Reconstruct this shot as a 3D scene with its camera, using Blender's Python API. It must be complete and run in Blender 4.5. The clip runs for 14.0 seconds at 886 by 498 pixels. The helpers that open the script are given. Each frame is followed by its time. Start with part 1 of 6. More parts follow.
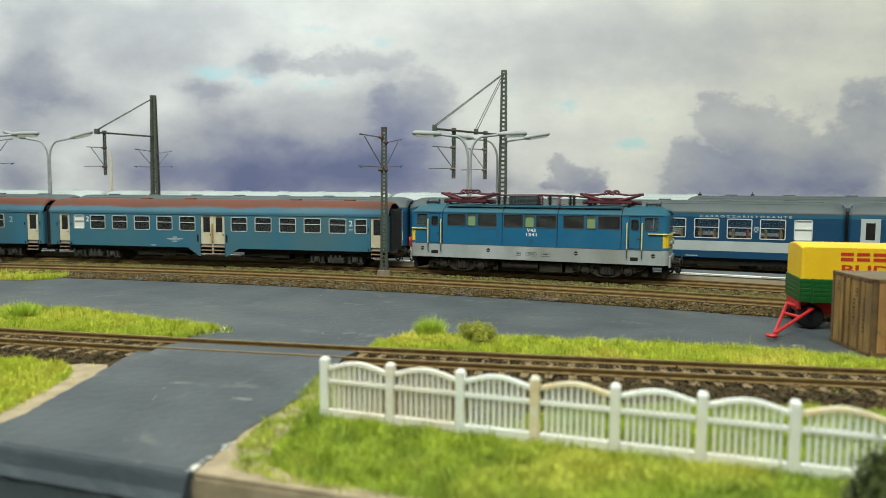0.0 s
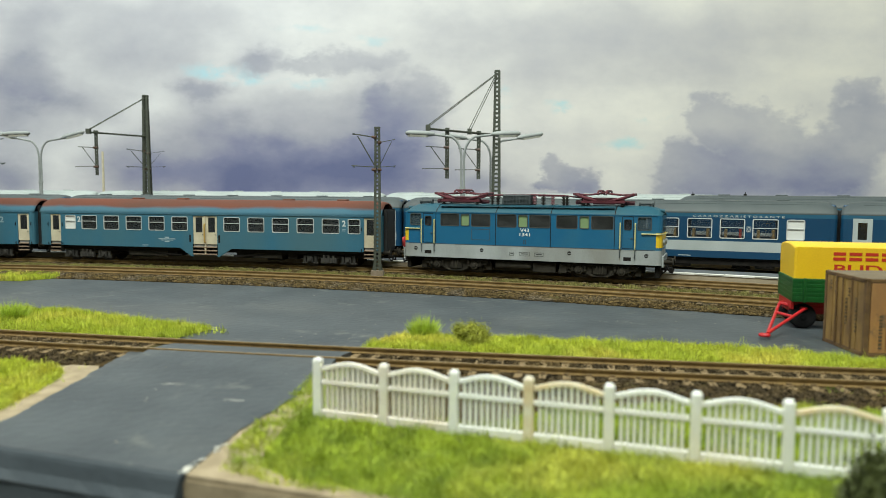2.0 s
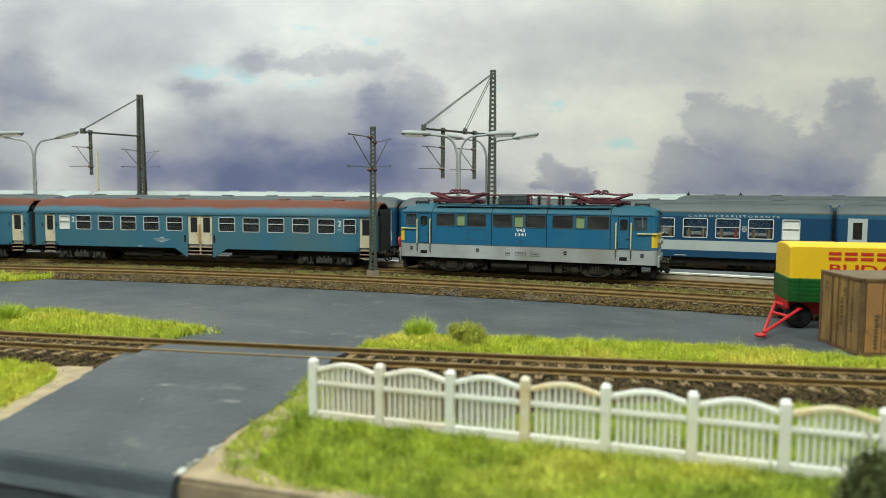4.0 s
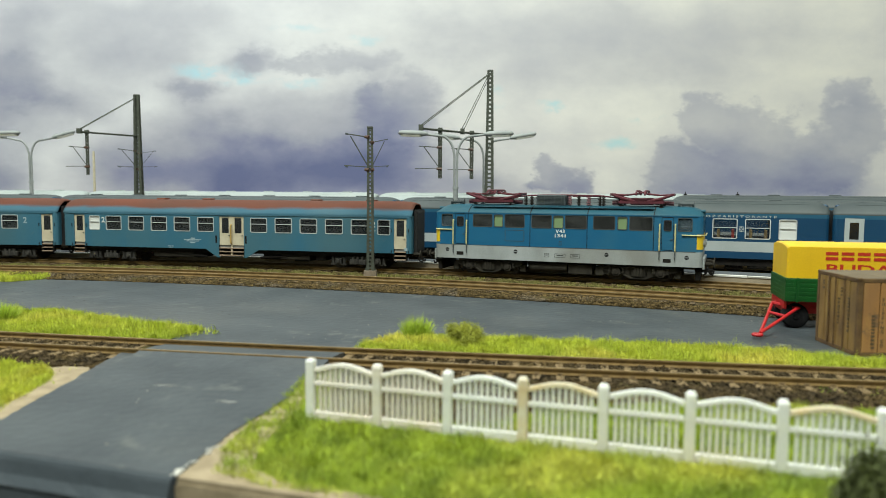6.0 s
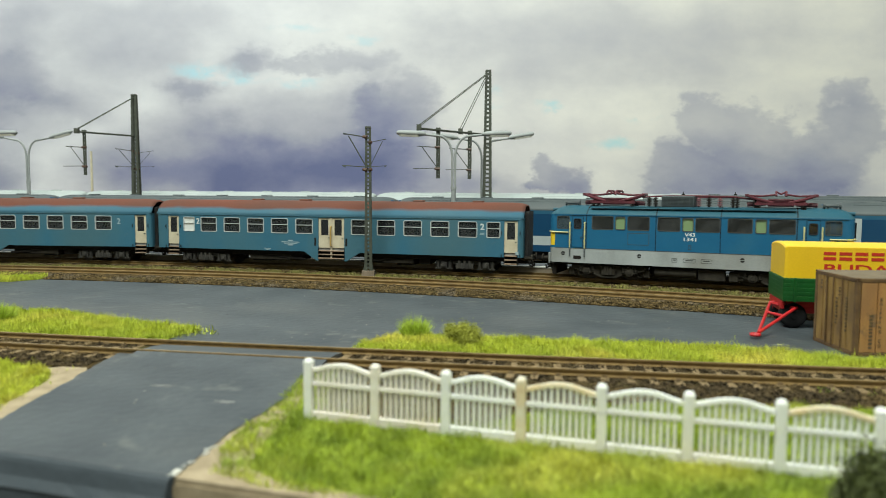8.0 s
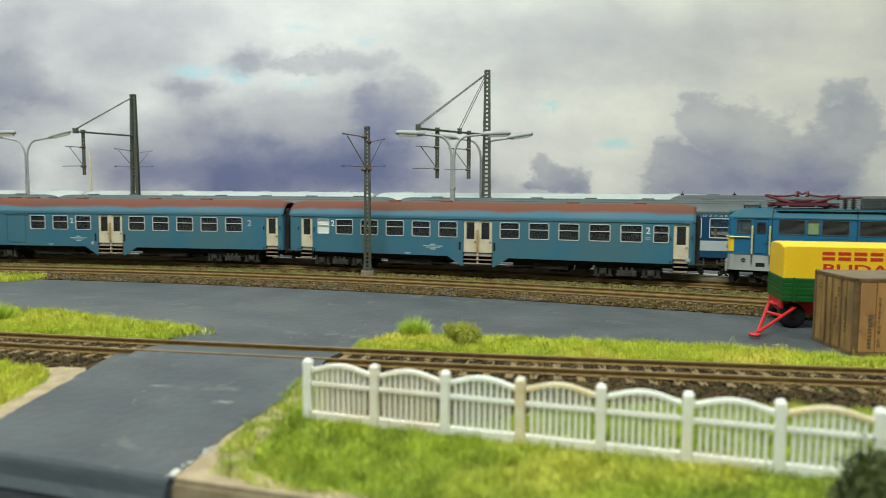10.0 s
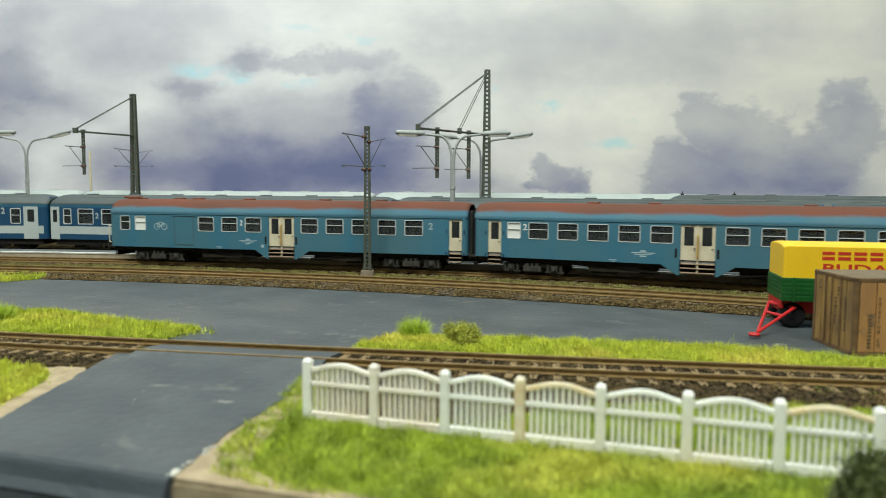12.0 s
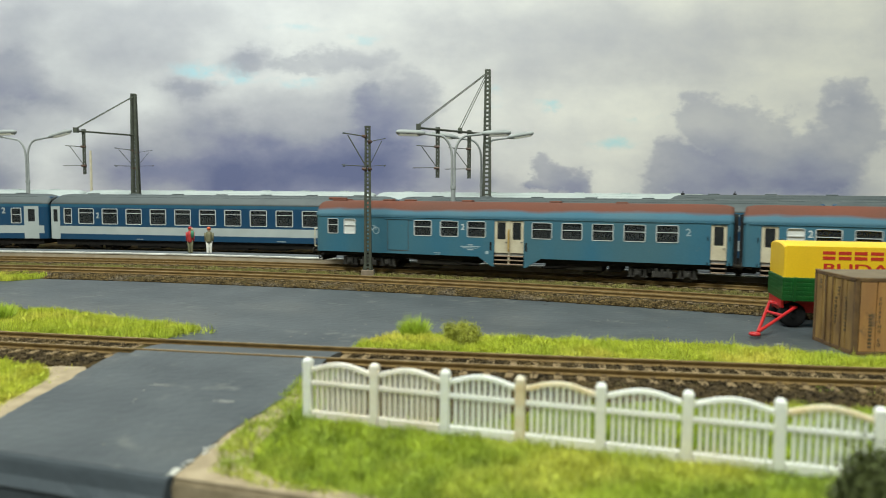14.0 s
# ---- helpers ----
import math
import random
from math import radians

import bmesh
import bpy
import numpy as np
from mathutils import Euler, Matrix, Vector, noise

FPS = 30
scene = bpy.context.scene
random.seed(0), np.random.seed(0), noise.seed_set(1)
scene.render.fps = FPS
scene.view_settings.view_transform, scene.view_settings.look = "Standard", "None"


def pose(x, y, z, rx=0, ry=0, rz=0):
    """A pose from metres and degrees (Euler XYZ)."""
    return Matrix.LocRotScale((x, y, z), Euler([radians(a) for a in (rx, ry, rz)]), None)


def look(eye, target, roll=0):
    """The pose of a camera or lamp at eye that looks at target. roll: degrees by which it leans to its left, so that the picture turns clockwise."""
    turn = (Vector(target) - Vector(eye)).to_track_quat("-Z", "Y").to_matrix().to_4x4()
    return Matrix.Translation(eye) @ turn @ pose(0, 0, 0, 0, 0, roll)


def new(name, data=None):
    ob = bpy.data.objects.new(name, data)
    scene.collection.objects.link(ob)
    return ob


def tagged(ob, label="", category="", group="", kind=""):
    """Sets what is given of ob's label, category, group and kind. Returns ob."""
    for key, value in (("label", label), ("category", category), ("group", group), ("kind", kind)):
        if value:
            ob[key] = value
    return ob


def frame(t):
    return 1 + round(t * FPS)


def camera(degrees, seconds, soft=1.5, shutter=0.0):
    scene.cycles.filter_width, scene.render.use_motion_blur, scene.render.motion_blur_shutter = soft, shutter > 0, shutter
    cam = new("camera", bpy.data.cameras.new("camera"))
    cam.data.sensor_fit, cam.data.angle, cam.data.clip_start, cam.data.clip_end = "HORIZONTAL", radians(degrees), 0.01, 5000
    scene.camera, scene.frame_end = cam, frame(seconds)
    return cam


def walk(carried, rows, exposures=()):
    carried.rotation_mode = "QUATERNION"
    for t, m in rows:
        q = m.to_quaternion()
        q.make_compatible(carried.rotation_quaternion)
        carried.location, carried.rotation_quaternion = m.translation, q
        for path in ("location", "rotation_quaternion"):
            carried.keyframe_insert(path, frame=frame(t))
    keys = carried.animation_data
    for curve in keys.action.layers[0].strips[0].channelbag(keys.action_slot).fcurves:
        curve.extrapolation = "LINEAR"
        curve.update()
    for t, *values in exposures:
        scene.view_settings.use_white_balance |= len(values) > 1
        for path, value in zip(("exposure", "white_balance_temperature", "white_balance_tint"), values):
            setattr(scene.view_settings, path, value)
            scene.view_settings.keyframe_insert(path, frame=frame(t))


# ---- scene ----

MM = 0.001
cam = camera(62.19, 14.0, soft=0.8, shutter=0.4)


def eye_pose(x, y, z, yaw, pitch, roll):
    """A camera pose from millimetres, and degrees of yaw to the left, pitch up and roll."""
    turn = Matrix.Rotation(radians(yaw), 4, "Z") @ Matrix.Rotation(radians(90 + pitch), 4, "X") @ Matrix.Rotation(radians(roll), 4, "Z")
    return Matrix.Translation((x * MM, y * MM, z * MM)) @ turn


PATH = [
    (0.0, eye_pose(0.93, -471.34, 54.95, 27.677, -4.549, 0.354)),
    (1.0, eye_pose(0.78, -471.12, 54.94, 27.397, -4.543, 0.350)),
    (2.0, eye_pose(0.62, -470.78, 54.93, 27.166, -4.545, 0.335)),
    (3.0, eye_pose(0.39, -470.42, 54.92, 26.975, -4.545, 0.325)),
    (4.2, eye_pose(0.22, -470.20, 54.91, 26.800, -4.545, 0.325)),
    (5.5, eye_pose(0.10, -470.10, 54.90, 26.655, -4.545, 0.324)),
    (7.0, eye_pose(0.04, -470.00, 54.89, 26.527, -4.540, 0.324)),
    (8.0, eye_pose(-0.05, -469.91, 54.88, 26.451, -4.543, 0.328)),
    (10.5, eye_pose(-0.10, -469.87, 54.90, 26.376, -4.550, 0.325)),
    (12.0, eye_pose(-0.05, -469.85, 54.88, 26.380, -4.563, 0.333)),
    (13.0, eye_pose(-0.01, -469.81, 54.83, 26.410, -4.575, 0.339)),
    (14.0, eye_pose(0.0, -469.80, 54.80, 26.420, -4.580, 0.340)),
]
walk(cam, PATH, exposures=[(0.0, -0.13), (14.0, -0.13)])
cam.data.dof.use_dof = True
cam.data.dof.focus_distance = 0.45
cam.data.dof.aperture_fstop = 18

# ---------------------------------------------------------------- light
world = bpy.data.worlds.new("room_light")
world.use_nodes = True
world.node_tree.nodes["Background"].inputs[0].default_value = (0.9, 0.95, 1.0, 1)
world.node_tree.nodes["Background"].inputs[1].default_value = 0.4
scene.world = world


def area_lamp(name, eye, target, sx, sy, watts, color):
    data = bpy.data.lights.new(name, "AREA")
    data.shape, data.size, data.size_y, data.energy, data.color = "RECTANGLE", sx, sy, watts, color
    ob = new(name, data)
    ob.matrix_world = look(eye, target)
    return ob


area_lamp("ceiling_lamp", (-0.05, -0.70, 1.28), (-0.2, -0.15, 0), 1.3, 0.5, 37, (0.93, 1.0, 0.90))
area_lamp("ceiling_lamp", (-0.9, 0.0, 1.35), (-0.3, 0.3, 0.1), 0.7, 0.6, 10, (0.92, 1.0, 0.97))

# ---------------------------------------------------------------- materials


def mat(name, c1, c2=None, size=8.0, rough=0.6, metal=0.0, bump=0.0, fine=0.6, island=0.0, stretch=(1, 1, 1), third=None, spec=0.5, specks=None):
    """A painted or natural surface: two colours mixed by noise of that size in mm, finer grain and relief on top."""
    m = bpy.data.materials.new(name)
    m.use_nodes = True
    nt = m.node_tree
    N, K = nt.nodes, nt.links
    b = N["Principled BSDF"]
    b.inputs["Roughness"].default_value, b.inputs["Metallic"].default_value = rough, metal
    b.inputs["Specular IOR Level"].default_value = spec
    c2 = c2 or tuple(v * 0.8 for v in c1)
    co = N.new("ShaderNodeTexCoord")
    mp = N.new("ShaderNodeMapping")
    mp.inputs["Scale"].default_value = stretch
    K.new(co.outputs["Object"], mp.inputs["Vector"])
    n1 = N.new("ShaderNodeTexNoise")
    n1.inputs["Scale"].default_value, n1.inputs["Detail"].default_value = 1000 / size, 6
    n2 = N.new("ShaderNodeTexNoise")
    n2.inputs["Scale"].default_value, n2.inputs["Detail"].default_value = 1000 / fine, 3
    K.new(mp.outputs[0], n1.inputs["Vector"])
    K.new(co.outputs["Object"], n2.inputs["Vector"])
    ramp = N.new("ShaderNodeMapRange")
    ramp.inputs["From Min"].default_value, ramp.inputs["From Max"].default_value = 0.35, 0.65
    K.new(n1.outputs["Fac"], ramp.inputs["Value"])
    mix = N.new("ShaderNodeMix")
    mix.data_type = "RGBA"
    mix.inputs["A"].default_value, mix.inputs["B"].default_value = (*c1, 1), (*c2, 1)
    K.new(ramp.outputs[0], mix.inputs["Factor"])
    out = mix.outputs["Result"]
    if third:
        n3 = N.new("ShaderNodeTexNoise")
        n3.inputs["Scale"].default_value, n3.inputs["Detail"].default_value = 1000 / (size * 3.7), 5
        K.new(mp.outputs[0], n3.inputs["Vector"])
        r3 = N.new("ShaderNodeMapRange")
        r3.inputs["From Min"].default_value, r3.inputs["From Max"].default_value = 0.52, 0.68
        K.new(n3.outputs["Fac"], r3.inputs["Value"])
        mix3 = N.new("ShaderNodeMix")
        mix3.data_type = "RGBA"
        mix3.inputs["B"].default_value = (*third, 1)
        K.new(r3.outputs[0], mix3.inputs["Factor"])
        K.new(out, mix3.inputs["A"])
        out = mix3.outputs["Result"]
    if specks:
        c4, s4, t4 = specks
        n4 = N.new("ShaderNodeTexNoise")
        n4.inputs["Scale"].default_value, n4.inputs["Detail"].default_value, n4.inputs["Roughness"].default_value = 1000 / s4, 8, 0.7
        K.new(co.outputs["Object"], n4.inputs["Vector"])
        r4 = N.new("ShaderNodeMapRange")
        r4.inputs["From Min"].default_value, r4.inputs["From Max"].default_value = t4, t4 + 0.09
        K.new(n4.outputs["Fac"], r4.inputs["Value"])
        mix4 = N.new("ShaderNodeMix")
        mix4.data_type = "RGBA"
        mix4.inputs["B"].default_value = (*c4, 1)
        K.new(r4.outputs[0], mix4.inputs["Factor"])
        K.new(out, mix4.inputs["A"])
        out = mix4.outputs["Result"]
    hsv = N.new("ShaderNodeHueSaturation")
    K.new(out, hsv.inputs["Color"])
    vary = N.new("ShaderNodeMapRange")
    vary.inputs["To Min"].default_value, vary.inputs["To Max"].default_value = 0.86, 1.14
    K.new(n2.outputs["Fac"], vary.inputs["Value"])
    val = vary.outputs[0]
    if island:
        geo = N.new("ShaderNodeNewGeometry")
        isl = N.new("ShaderNodeMapRange")
        isl.inputs["To Min"].default_value, isl.inputs["To Max"].default_value = 1 - island, 1 + island
        K.new(geo.outputs["Random Per Island"], isl.inputs["Value"])
        mul = N.new("ShaderNodeMath")
        mul.operation = "MULTIPLY"
        K.new(val, mul.inputs[0])
        K.new(isl.outputs[0], mul.inputs[1])
        val = mul.outputs[0]
    K.new(val, hsv.inputs["Value"])
    K.new(hsv.outputs[0], b.inputs["Base Color"])
    if bump:
        bp = N.new("ShaderNodeBump")
        bp.inputs["Strength"].default_value, bp.inputs["Distance"].default_value = bump, 0.0004
        K.new(n2.outputs["Fac"], bp.inputs["Height"])
        K.new(bp.outputs[0], b.inputs["Normal"])
    return m


def glass_mat(name, color, rough=0.06, alpha=0.35):
    m = bpy.data.materials.new(name)
    m.use_nodes = True
    b = m.node_tree.nodes["Principled BSDF"]
    b.inputs["Base Color"].default_value = (*color, 1)
    b.inputs["Roughness"].default_value = rough
    b.inputs["Alpha"].default_value = alpha
    return m


M_ASPHALT = mat("road_paint", (0.064, 0.075, 0.082), (0.043, 0.052, 0.059), 26, 0.5, bump=0.9, fine=3.0, third=(0.082, 0.088, 0.088), spec=0.4, specks=((0.105, 0.112, 0.108), 12, 0.585))
M_FASCIA = mat("dark_fascia_paint", (0.070, 0.083, 0.096), (0.048, 0.059, 0.070), 25, 0.6, bump=0.6, fine=3, stretch=(0.4, 1, 1), third=(0.082, 0.094, 0.104), spec=0.3)
M_SAND = mat("sandy_plaster", (0.38, 0.30, 0.195), (0.27, 0.21, 0.13), 5, 0.9, bump=0.5, fine=0.5)
M_EARTH = mat("brown_earth", (0.16, 0.11, 0.065), (0.10, 0.07, 0.04), 6, 0.95, bump=0.6, fine=0.5)
# turf colour is darkened to paint the shade between the blades
M_TURF = mat("shade_dark_grass_base", (0.17, 0.20, 0.03), (0.10, 0.125, 0.025), 9, 0.95, bump=0.5, fine=0.6)
M_BALLAST = mat("ballast_bed", (0.085, 0.058, 0.025), (0.042, 0.029, 0.014), 4, 0.95, bump=1.0, fine=0.5, third=(0.085, 0.074, 0.030), spec=0.05)
M_STONE = mat("ballast_stone", (0.125, 0.086, 0.036), (0.042, 0.030, 0.014), 3, 0.95, island=0.75, spec=0.1, third=(0.10, 0.08, 0.055))
M_GREYSTONE = mat("grey_brown_stone", (0.070, 0.051, 0.028), (0.026, 0.020, 0.013), 5, 0.95, island=0.75, spec=0.05, third=(0.095, 0.066, 0.030))
M_RAIL = mat("rusty_rail", (0.245, 0.160, 0.062), (0.175, 0.112, 0.044), 4, 0.7, 0.0, bump=0.2, spec=0.25)
M_RAILTOP = mat("worn_rail_head", (0.33, 0.235, 0.115), (0.25, 0.17, 0.08), 10, 0.5, 0.1)
M_DARKSLEEPER = mat("dark_sleeper", (0.15, 0.102, 0.05), (0.095, 0.065, 0.033), 3, 0.9, bump=0.3)
M_SLEEPER = mat("brown_sleeper", (0.24, 0.165, 0.078), (0.155, 0.105, 0.05), 3, 0.85, bump=0.3)
M_BLADE = mat("grass_blade", (0.54, 0.58, 0.052), (0.39, 0.46, 0.038), 9, 0.7, island=0.5, third=(0.63, 0.58, 0.09))
M_BLADE2 = mat("lawn_blade", (0.41, 0.50, 0.042), (0.23, 0.315, 0.030), 10, 0.75, island=0.5, third=(0.50, 0.51, 0.068))
M_WEED = mat("olive_weed", (0.25, 0.235, 0.06), (0.17, 0.15, 0.045), 6, 0.8, island=0.4, third=(0.28, 0.27, 0.06))
M_TUFT = mat("fresh_tuft", (0.52, 0.64, 0.08), (0.38, 0.50, 0.06), 5, 0.7, island=0.4)
M_OLIVE = mat("olive_bush", (0.46, 0.47, 0.06), (0.31, 0.33, 0.045), 3, 0.8, island=0.45)
M_DARKBUSH = mat("dark_bush", (0.10, 0.12, 0.03), (0.06, 0.075, 0.02), 3, 0.8, island=0.4)
M_SCUFF = mat("pale_filler_smear", (0.26, 0.265, 0.255), (0.16, 0.165, 0.165), 6, 0.9)
M_DEBRIS = mat("pale_crumbs", (0.34, 0.31, 0.27), (0.12, 0.11, 0.10), 40, 0.9, island=0.5)
M_FENCE = mat("white_fence_plastic", (0.93, 0.93, 0.87), (0.89, 0.885, 0.81), 10, 0.5, bump=0.1, third=(0.88, 0.83, 0.72), specks=((0.70, 0.49, 0.27), 16, 0.61))
# stains run on from picket to picket, by their place in the world
_nt = M_FENCE.node_tree
_geo = _nt.nodes.new("ShaderNodeNewGeometry")
for _k in [k for k in _nt.links if k.from_socket.name == "Object"]:
    _nt.links.new(_geo.outputs["Position"], _k.to_socket)
M_STAIN = mat("rust_stained_plastic", (0.84, 0.77, 0.62), (0.74, 0.56, 0.33), 6, 0.55, third=(0.86, 0.84, 0.76))
M_BEIGE = mat("beige_weathered_plastic", (0.90, 0.84, 0.75), (0.82, 0.72, 0.60), 8, 0.55, third=(0.88, 0.85, 0.78))
for _m in (M_FENCE, M_STAIN, M_BEIGE):
    # thin plastic that lets some light through
    _b = _m.node_tree.nodes["Principled BSDF"]
    _b.inputs["Subsurface Weight"].default_value, _b.inputs["Subsurface Scale"].default_value = 0.5, 0.003
    _b.inputs["Subsurface Radius"].default_value = (1.0, 1.0, 0.85)
M_PLATFORM = mat("platform_asphalt", (0.11, 0.12, 0.13), (0.085, 0.093, 0.10), 15, 0.8, bump=0.3)
M_EDGE = mat("white_edge_paint", (0.78, 0.77, 0.73), (0.66, 0.64, 0.58), 6, 0.7)
M_WALLP = mat("platform_concrete", (0.46, 0.38, 0.28), (0.37, 0.30, 0.21), 9, 0.9, bump=0.3)
M_ROOM = mat("room_paint", (0.66, 0.67, 0.65), (0.62, 0.63, 0.61), 200, 0.9)
M_MAST = mat("mast_green", (0.085, 0.095, 0.075), (0.06, 0.065, 0.05), 5, 0.6, 0.2)
M_MASTBASE = mat("mast_foundation", (0.26, 0.20, 0.15), (0.19, 0.145, 0.10), 4, 0.9, bump=0.4)
M_LAMP = mat("lamp_grey", (0.34, 0.36, 0.36), (0.27, 0.29, 0.29), 8, 0.65, 0.0)
M_LAMPGLASS = mat("lamp_diffuser", (0.66, 0.66, 0.60), (0.6, 0.6, 0.55), 4, 0.3)
M_COACH = mat("weathered_blue_paint", (0.032, 0.138, 0.218), (0.048, 0.147, 0.206), 16, 0.5, stretch=(1, 1, 0.3), third=(0.056, 0.142, 0.186), specks=((0.11, 0.16, 0.175), 4, 0.63))
M_RUST = mat("red_brown_roof", (0.185, 0.066, 0.040), (0.135, 0.056, 0.040), 20, 0.8, stretch=(0.4, 1, 1), third=(0.13, 0.085, 0.07), spec=0.25)
M_CREAM = mat("cream_door_paint", (0.62, 0.56, 0.42), (0.54, 0.47, 0.34), 6, 0.5)
M_YRAIL = mat("ochre_handrail", (0.52, 0.34, 0.10), (0.44, 0.28, 0.08), 4, 0.5)
M_FRAME = mat("aluminium_frame", (0.62, 0.64, 0.64), (0.52, 0.54, 0.54), 4, 0.4, 0.1)
M_GLASS = glass_mat("dark_window_glass", (0.03, 0.034, 0.036), 0.08, 0.58)
M_CLEAR = glass_mat("clear_window_glass", (0.05, 0.055, 0.06), 0.06, 0.22)
M_MILK = glass_mat("frosted_glass", (0.72, 0.73, 0.71), 0.4, 1.0)
M_DOORGLASS = glass_mat("door_glass", (0.015, 0.017, 0.02), 0.1, 0.9)
M_BLACK = mat("black_underframe", (0.011, 0.010, 0.009), (0.019, 0.016, 0.014), 4, 0.8, bump=0.2, spec=0.2)
M_SOOT = mat("sooty_running_gear", (0.048, 0.044, 0.038), (0.024, 0.022, 0.020), 4, 0.75, bump=0.3)
M_DIRTY = mat("dusty_running_gear", (0.046, 0.040, 0.031), (0.026, 0.023, 0.019), 4, 0.85, bump=0.3, spec=0.2)
M_WHEEL = mat("wheel_steel", (0.10, 0.085, 0.07), (0.06, 0.05, 0.045), 3, 0.5, 0.5)
M_STEP = mat("wooden_step", (0.34, 0.24, 0.17), (0.24, 0.17, 0.12), 3, 0.7)
M_RUBBER = mat("black_rubber", (0.014, 0.014, 0.015), (0.022, 0.022, 0.023), 4, 0.7)
M_SEAT = mat("seat_grey", (0.28, 0.28, 0.27), (0.19, 0.195, 0.19), 5, 0.8)
M_DINSEAT = mat("tan_upholstery", (0.42, 0.29, 0.12), (0.33, 0.22, 0.09), 5, 0.8)
M_DINRED = mat("red_upholstery", (0.50, 0.05, 0.03), (0.42, 0.04, 0.03), 5, 0.8)
M_MARK = mat("white_lettering", (0.72, 0.75, 0.74), (0.6, 0.63, 0.63), 3, 0.6)
M_FAINT = mat("faded_lettering", (0.36, 0.45, 0.49), (0.28, 0.38, 0.43), 3, 0.6)
M_LOCO = mat("loco_blue_paint", (0.006, 0.112, 0.240), (0.010, 0.122, 0.245), 18, 0.42, third=(0.03, 0.135, 0.225), specks=((0.07, 0.15, 0.21), 6, 0.68))
M_LOCOROOF = mat("loco_roof_blue", (0.016, 0.085, 0.125), (0.028, 0.09, 0.12), 16, 0.6, third=(0.045, 0.08, 0.09), spec=0.25)
M_LOCOGREY = mat("loco_grey_sill", (0.39, 0.42, 0.43), (0.31, 0.335, 0.34), 10, 0.5, stretch=(1, 1, 0.4), third=(0.26, 0.265, 0.25))
M_GRILLE = mat("louvre_grey", (0.055, 0.058, 0.058), (0.04, 0.043, 0.043), 5, 0.6)
M_GREEN = glass_mat("green_tinted_glass", (0.22, 0.32, 0.16), 0.15, 0.95)
M_CABGLASS = glass_mat("cab_glass", (0.06, 0.09, 0.11), 0.05, 0.55)
M_YELLOW = mat("warning_yellow", (0.80, 0.55, 0.02), (0.72, 0.48, 0.02), 6, 0.45)
M_PALEYEL = mat("pale_yellow_rail", (0.66, 0.62, 0.30), (0.58, 0.54, 0.25), 3, 0.5)
M_PANTO = mat("crimson_pantograph", (0.125, 0.022, 0.034), (0.085, 0.018, 0.026), 4, 0.5)
M_INSUL = mat("brown_insulator", (0.11, 0.055, 0.035), (0.075, 0.04, 0.028), 2, 0.45)
M_DARKGREY = mat("dark_roof_gear", (0.07, 0.085, 0.09), (0.05, 0.06, 0.065), 3, 0.6)
M_IC = mat("deep_blue_paint", (0.004, 0.047, 0.112), (0.006, 0.052, 0.117), 20, 0.4)
M_ICLIGHT = mat("mid_blue_paint", (0.016, 0.095, 0.172), (0.021, 0.10, 0.17), 20, 0.45)
M_ICWHITE = mat("white_stripe_paint", (0.42, 0.46, 0.46), (0.37, 0.41, 0.41), 15, 0.45)
M_ICROOF = mat("grey_coach_roof", (0.068, 0.083, 0.085), (0.055, 0.068, 0.072), 25, 0.6)
M_PALEROOF = mat("pale_coach_roof", (0.40, 0.44, 0.43), (0.34, 0.385, 0.38), 25, 0.6)
M_CHIP = mat("white_plaster", (0.80, 0.79, 0.74), (0.66, 0.63, 0.55), 4, 0.9, bump=0.4)
M_TARP = mat("yellow_tarpaulin", (0.86, 0.540, 0.015), (0.80, 0.486, 0.015), 14, 0.42)
M_GREENBOARD = mat("green_sideboard", (0.007, 0.095, 0.016), (0.005, 0.070, 0.013), 6, 0.4)
M_RED = mat("red_chassis", (0.50, 0.018, 0.022), (0.42, 0.015, 0.018), 5, 0.4)
M_REDTEXT = mat("red_lettering", (0.52, 0.03, 0.012), (0.48, 0.03, 0.012), 4, 0.5)
M_TYRE = mat("tyre_rubber", (0.009, 0.009, 0.010), (0.014, 0.014, 0.015), 4, 0.85, spec=0.2)
M_CRATEFRAME = mat("rusty_crate_frame", (0.17, 0.095, 0.035), (0.10, 0.055, 0.025), 5, 0.75, bump=0.3)
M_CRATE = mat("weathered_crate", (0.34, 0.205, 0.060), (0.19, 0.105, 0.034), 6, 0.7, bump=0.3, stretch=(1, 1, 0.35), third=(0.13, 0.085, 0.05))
# long side panels are lighter and more orange than the end planks
M_CRATESIDE = mat("lighter_orange_crate", (0.50, 0.285, 0.095), (0.37, 0.18, 0.06), 9, 0.65, bump=0.3, stretch=(1, 1, 0.4), third=(0.20, 0.125, 0.075), specks=((0.16, 0.10, 0.06), 14, 0.60))
M_CRATETOP = mat("dusty_crate_top", (0.17, 0.13, 0.082), (0.125, 0.095, 0.06), 8, 0.85, bump=0.3)
M_DARKTEXT = mat("dark_lettering", (0.10, 0.065, 0.03), (0.15, 0.10, 0.05), 1.5, 0.7)
M_FIG = [mat("figurine_" + n, c, None, 4, 0.6) for n, c in (("red", (0.45, 0.03, 0.03)), ("olive", (0.17, 0.16, 0.09)), ("white", (0.75, 0.73, 0.68)), ("skin", (0.55, 0.34, 0.24)), ("green", (0.05, 0.22, 0.12)), ("orange", (0.70, 0.12, 0.04)))]



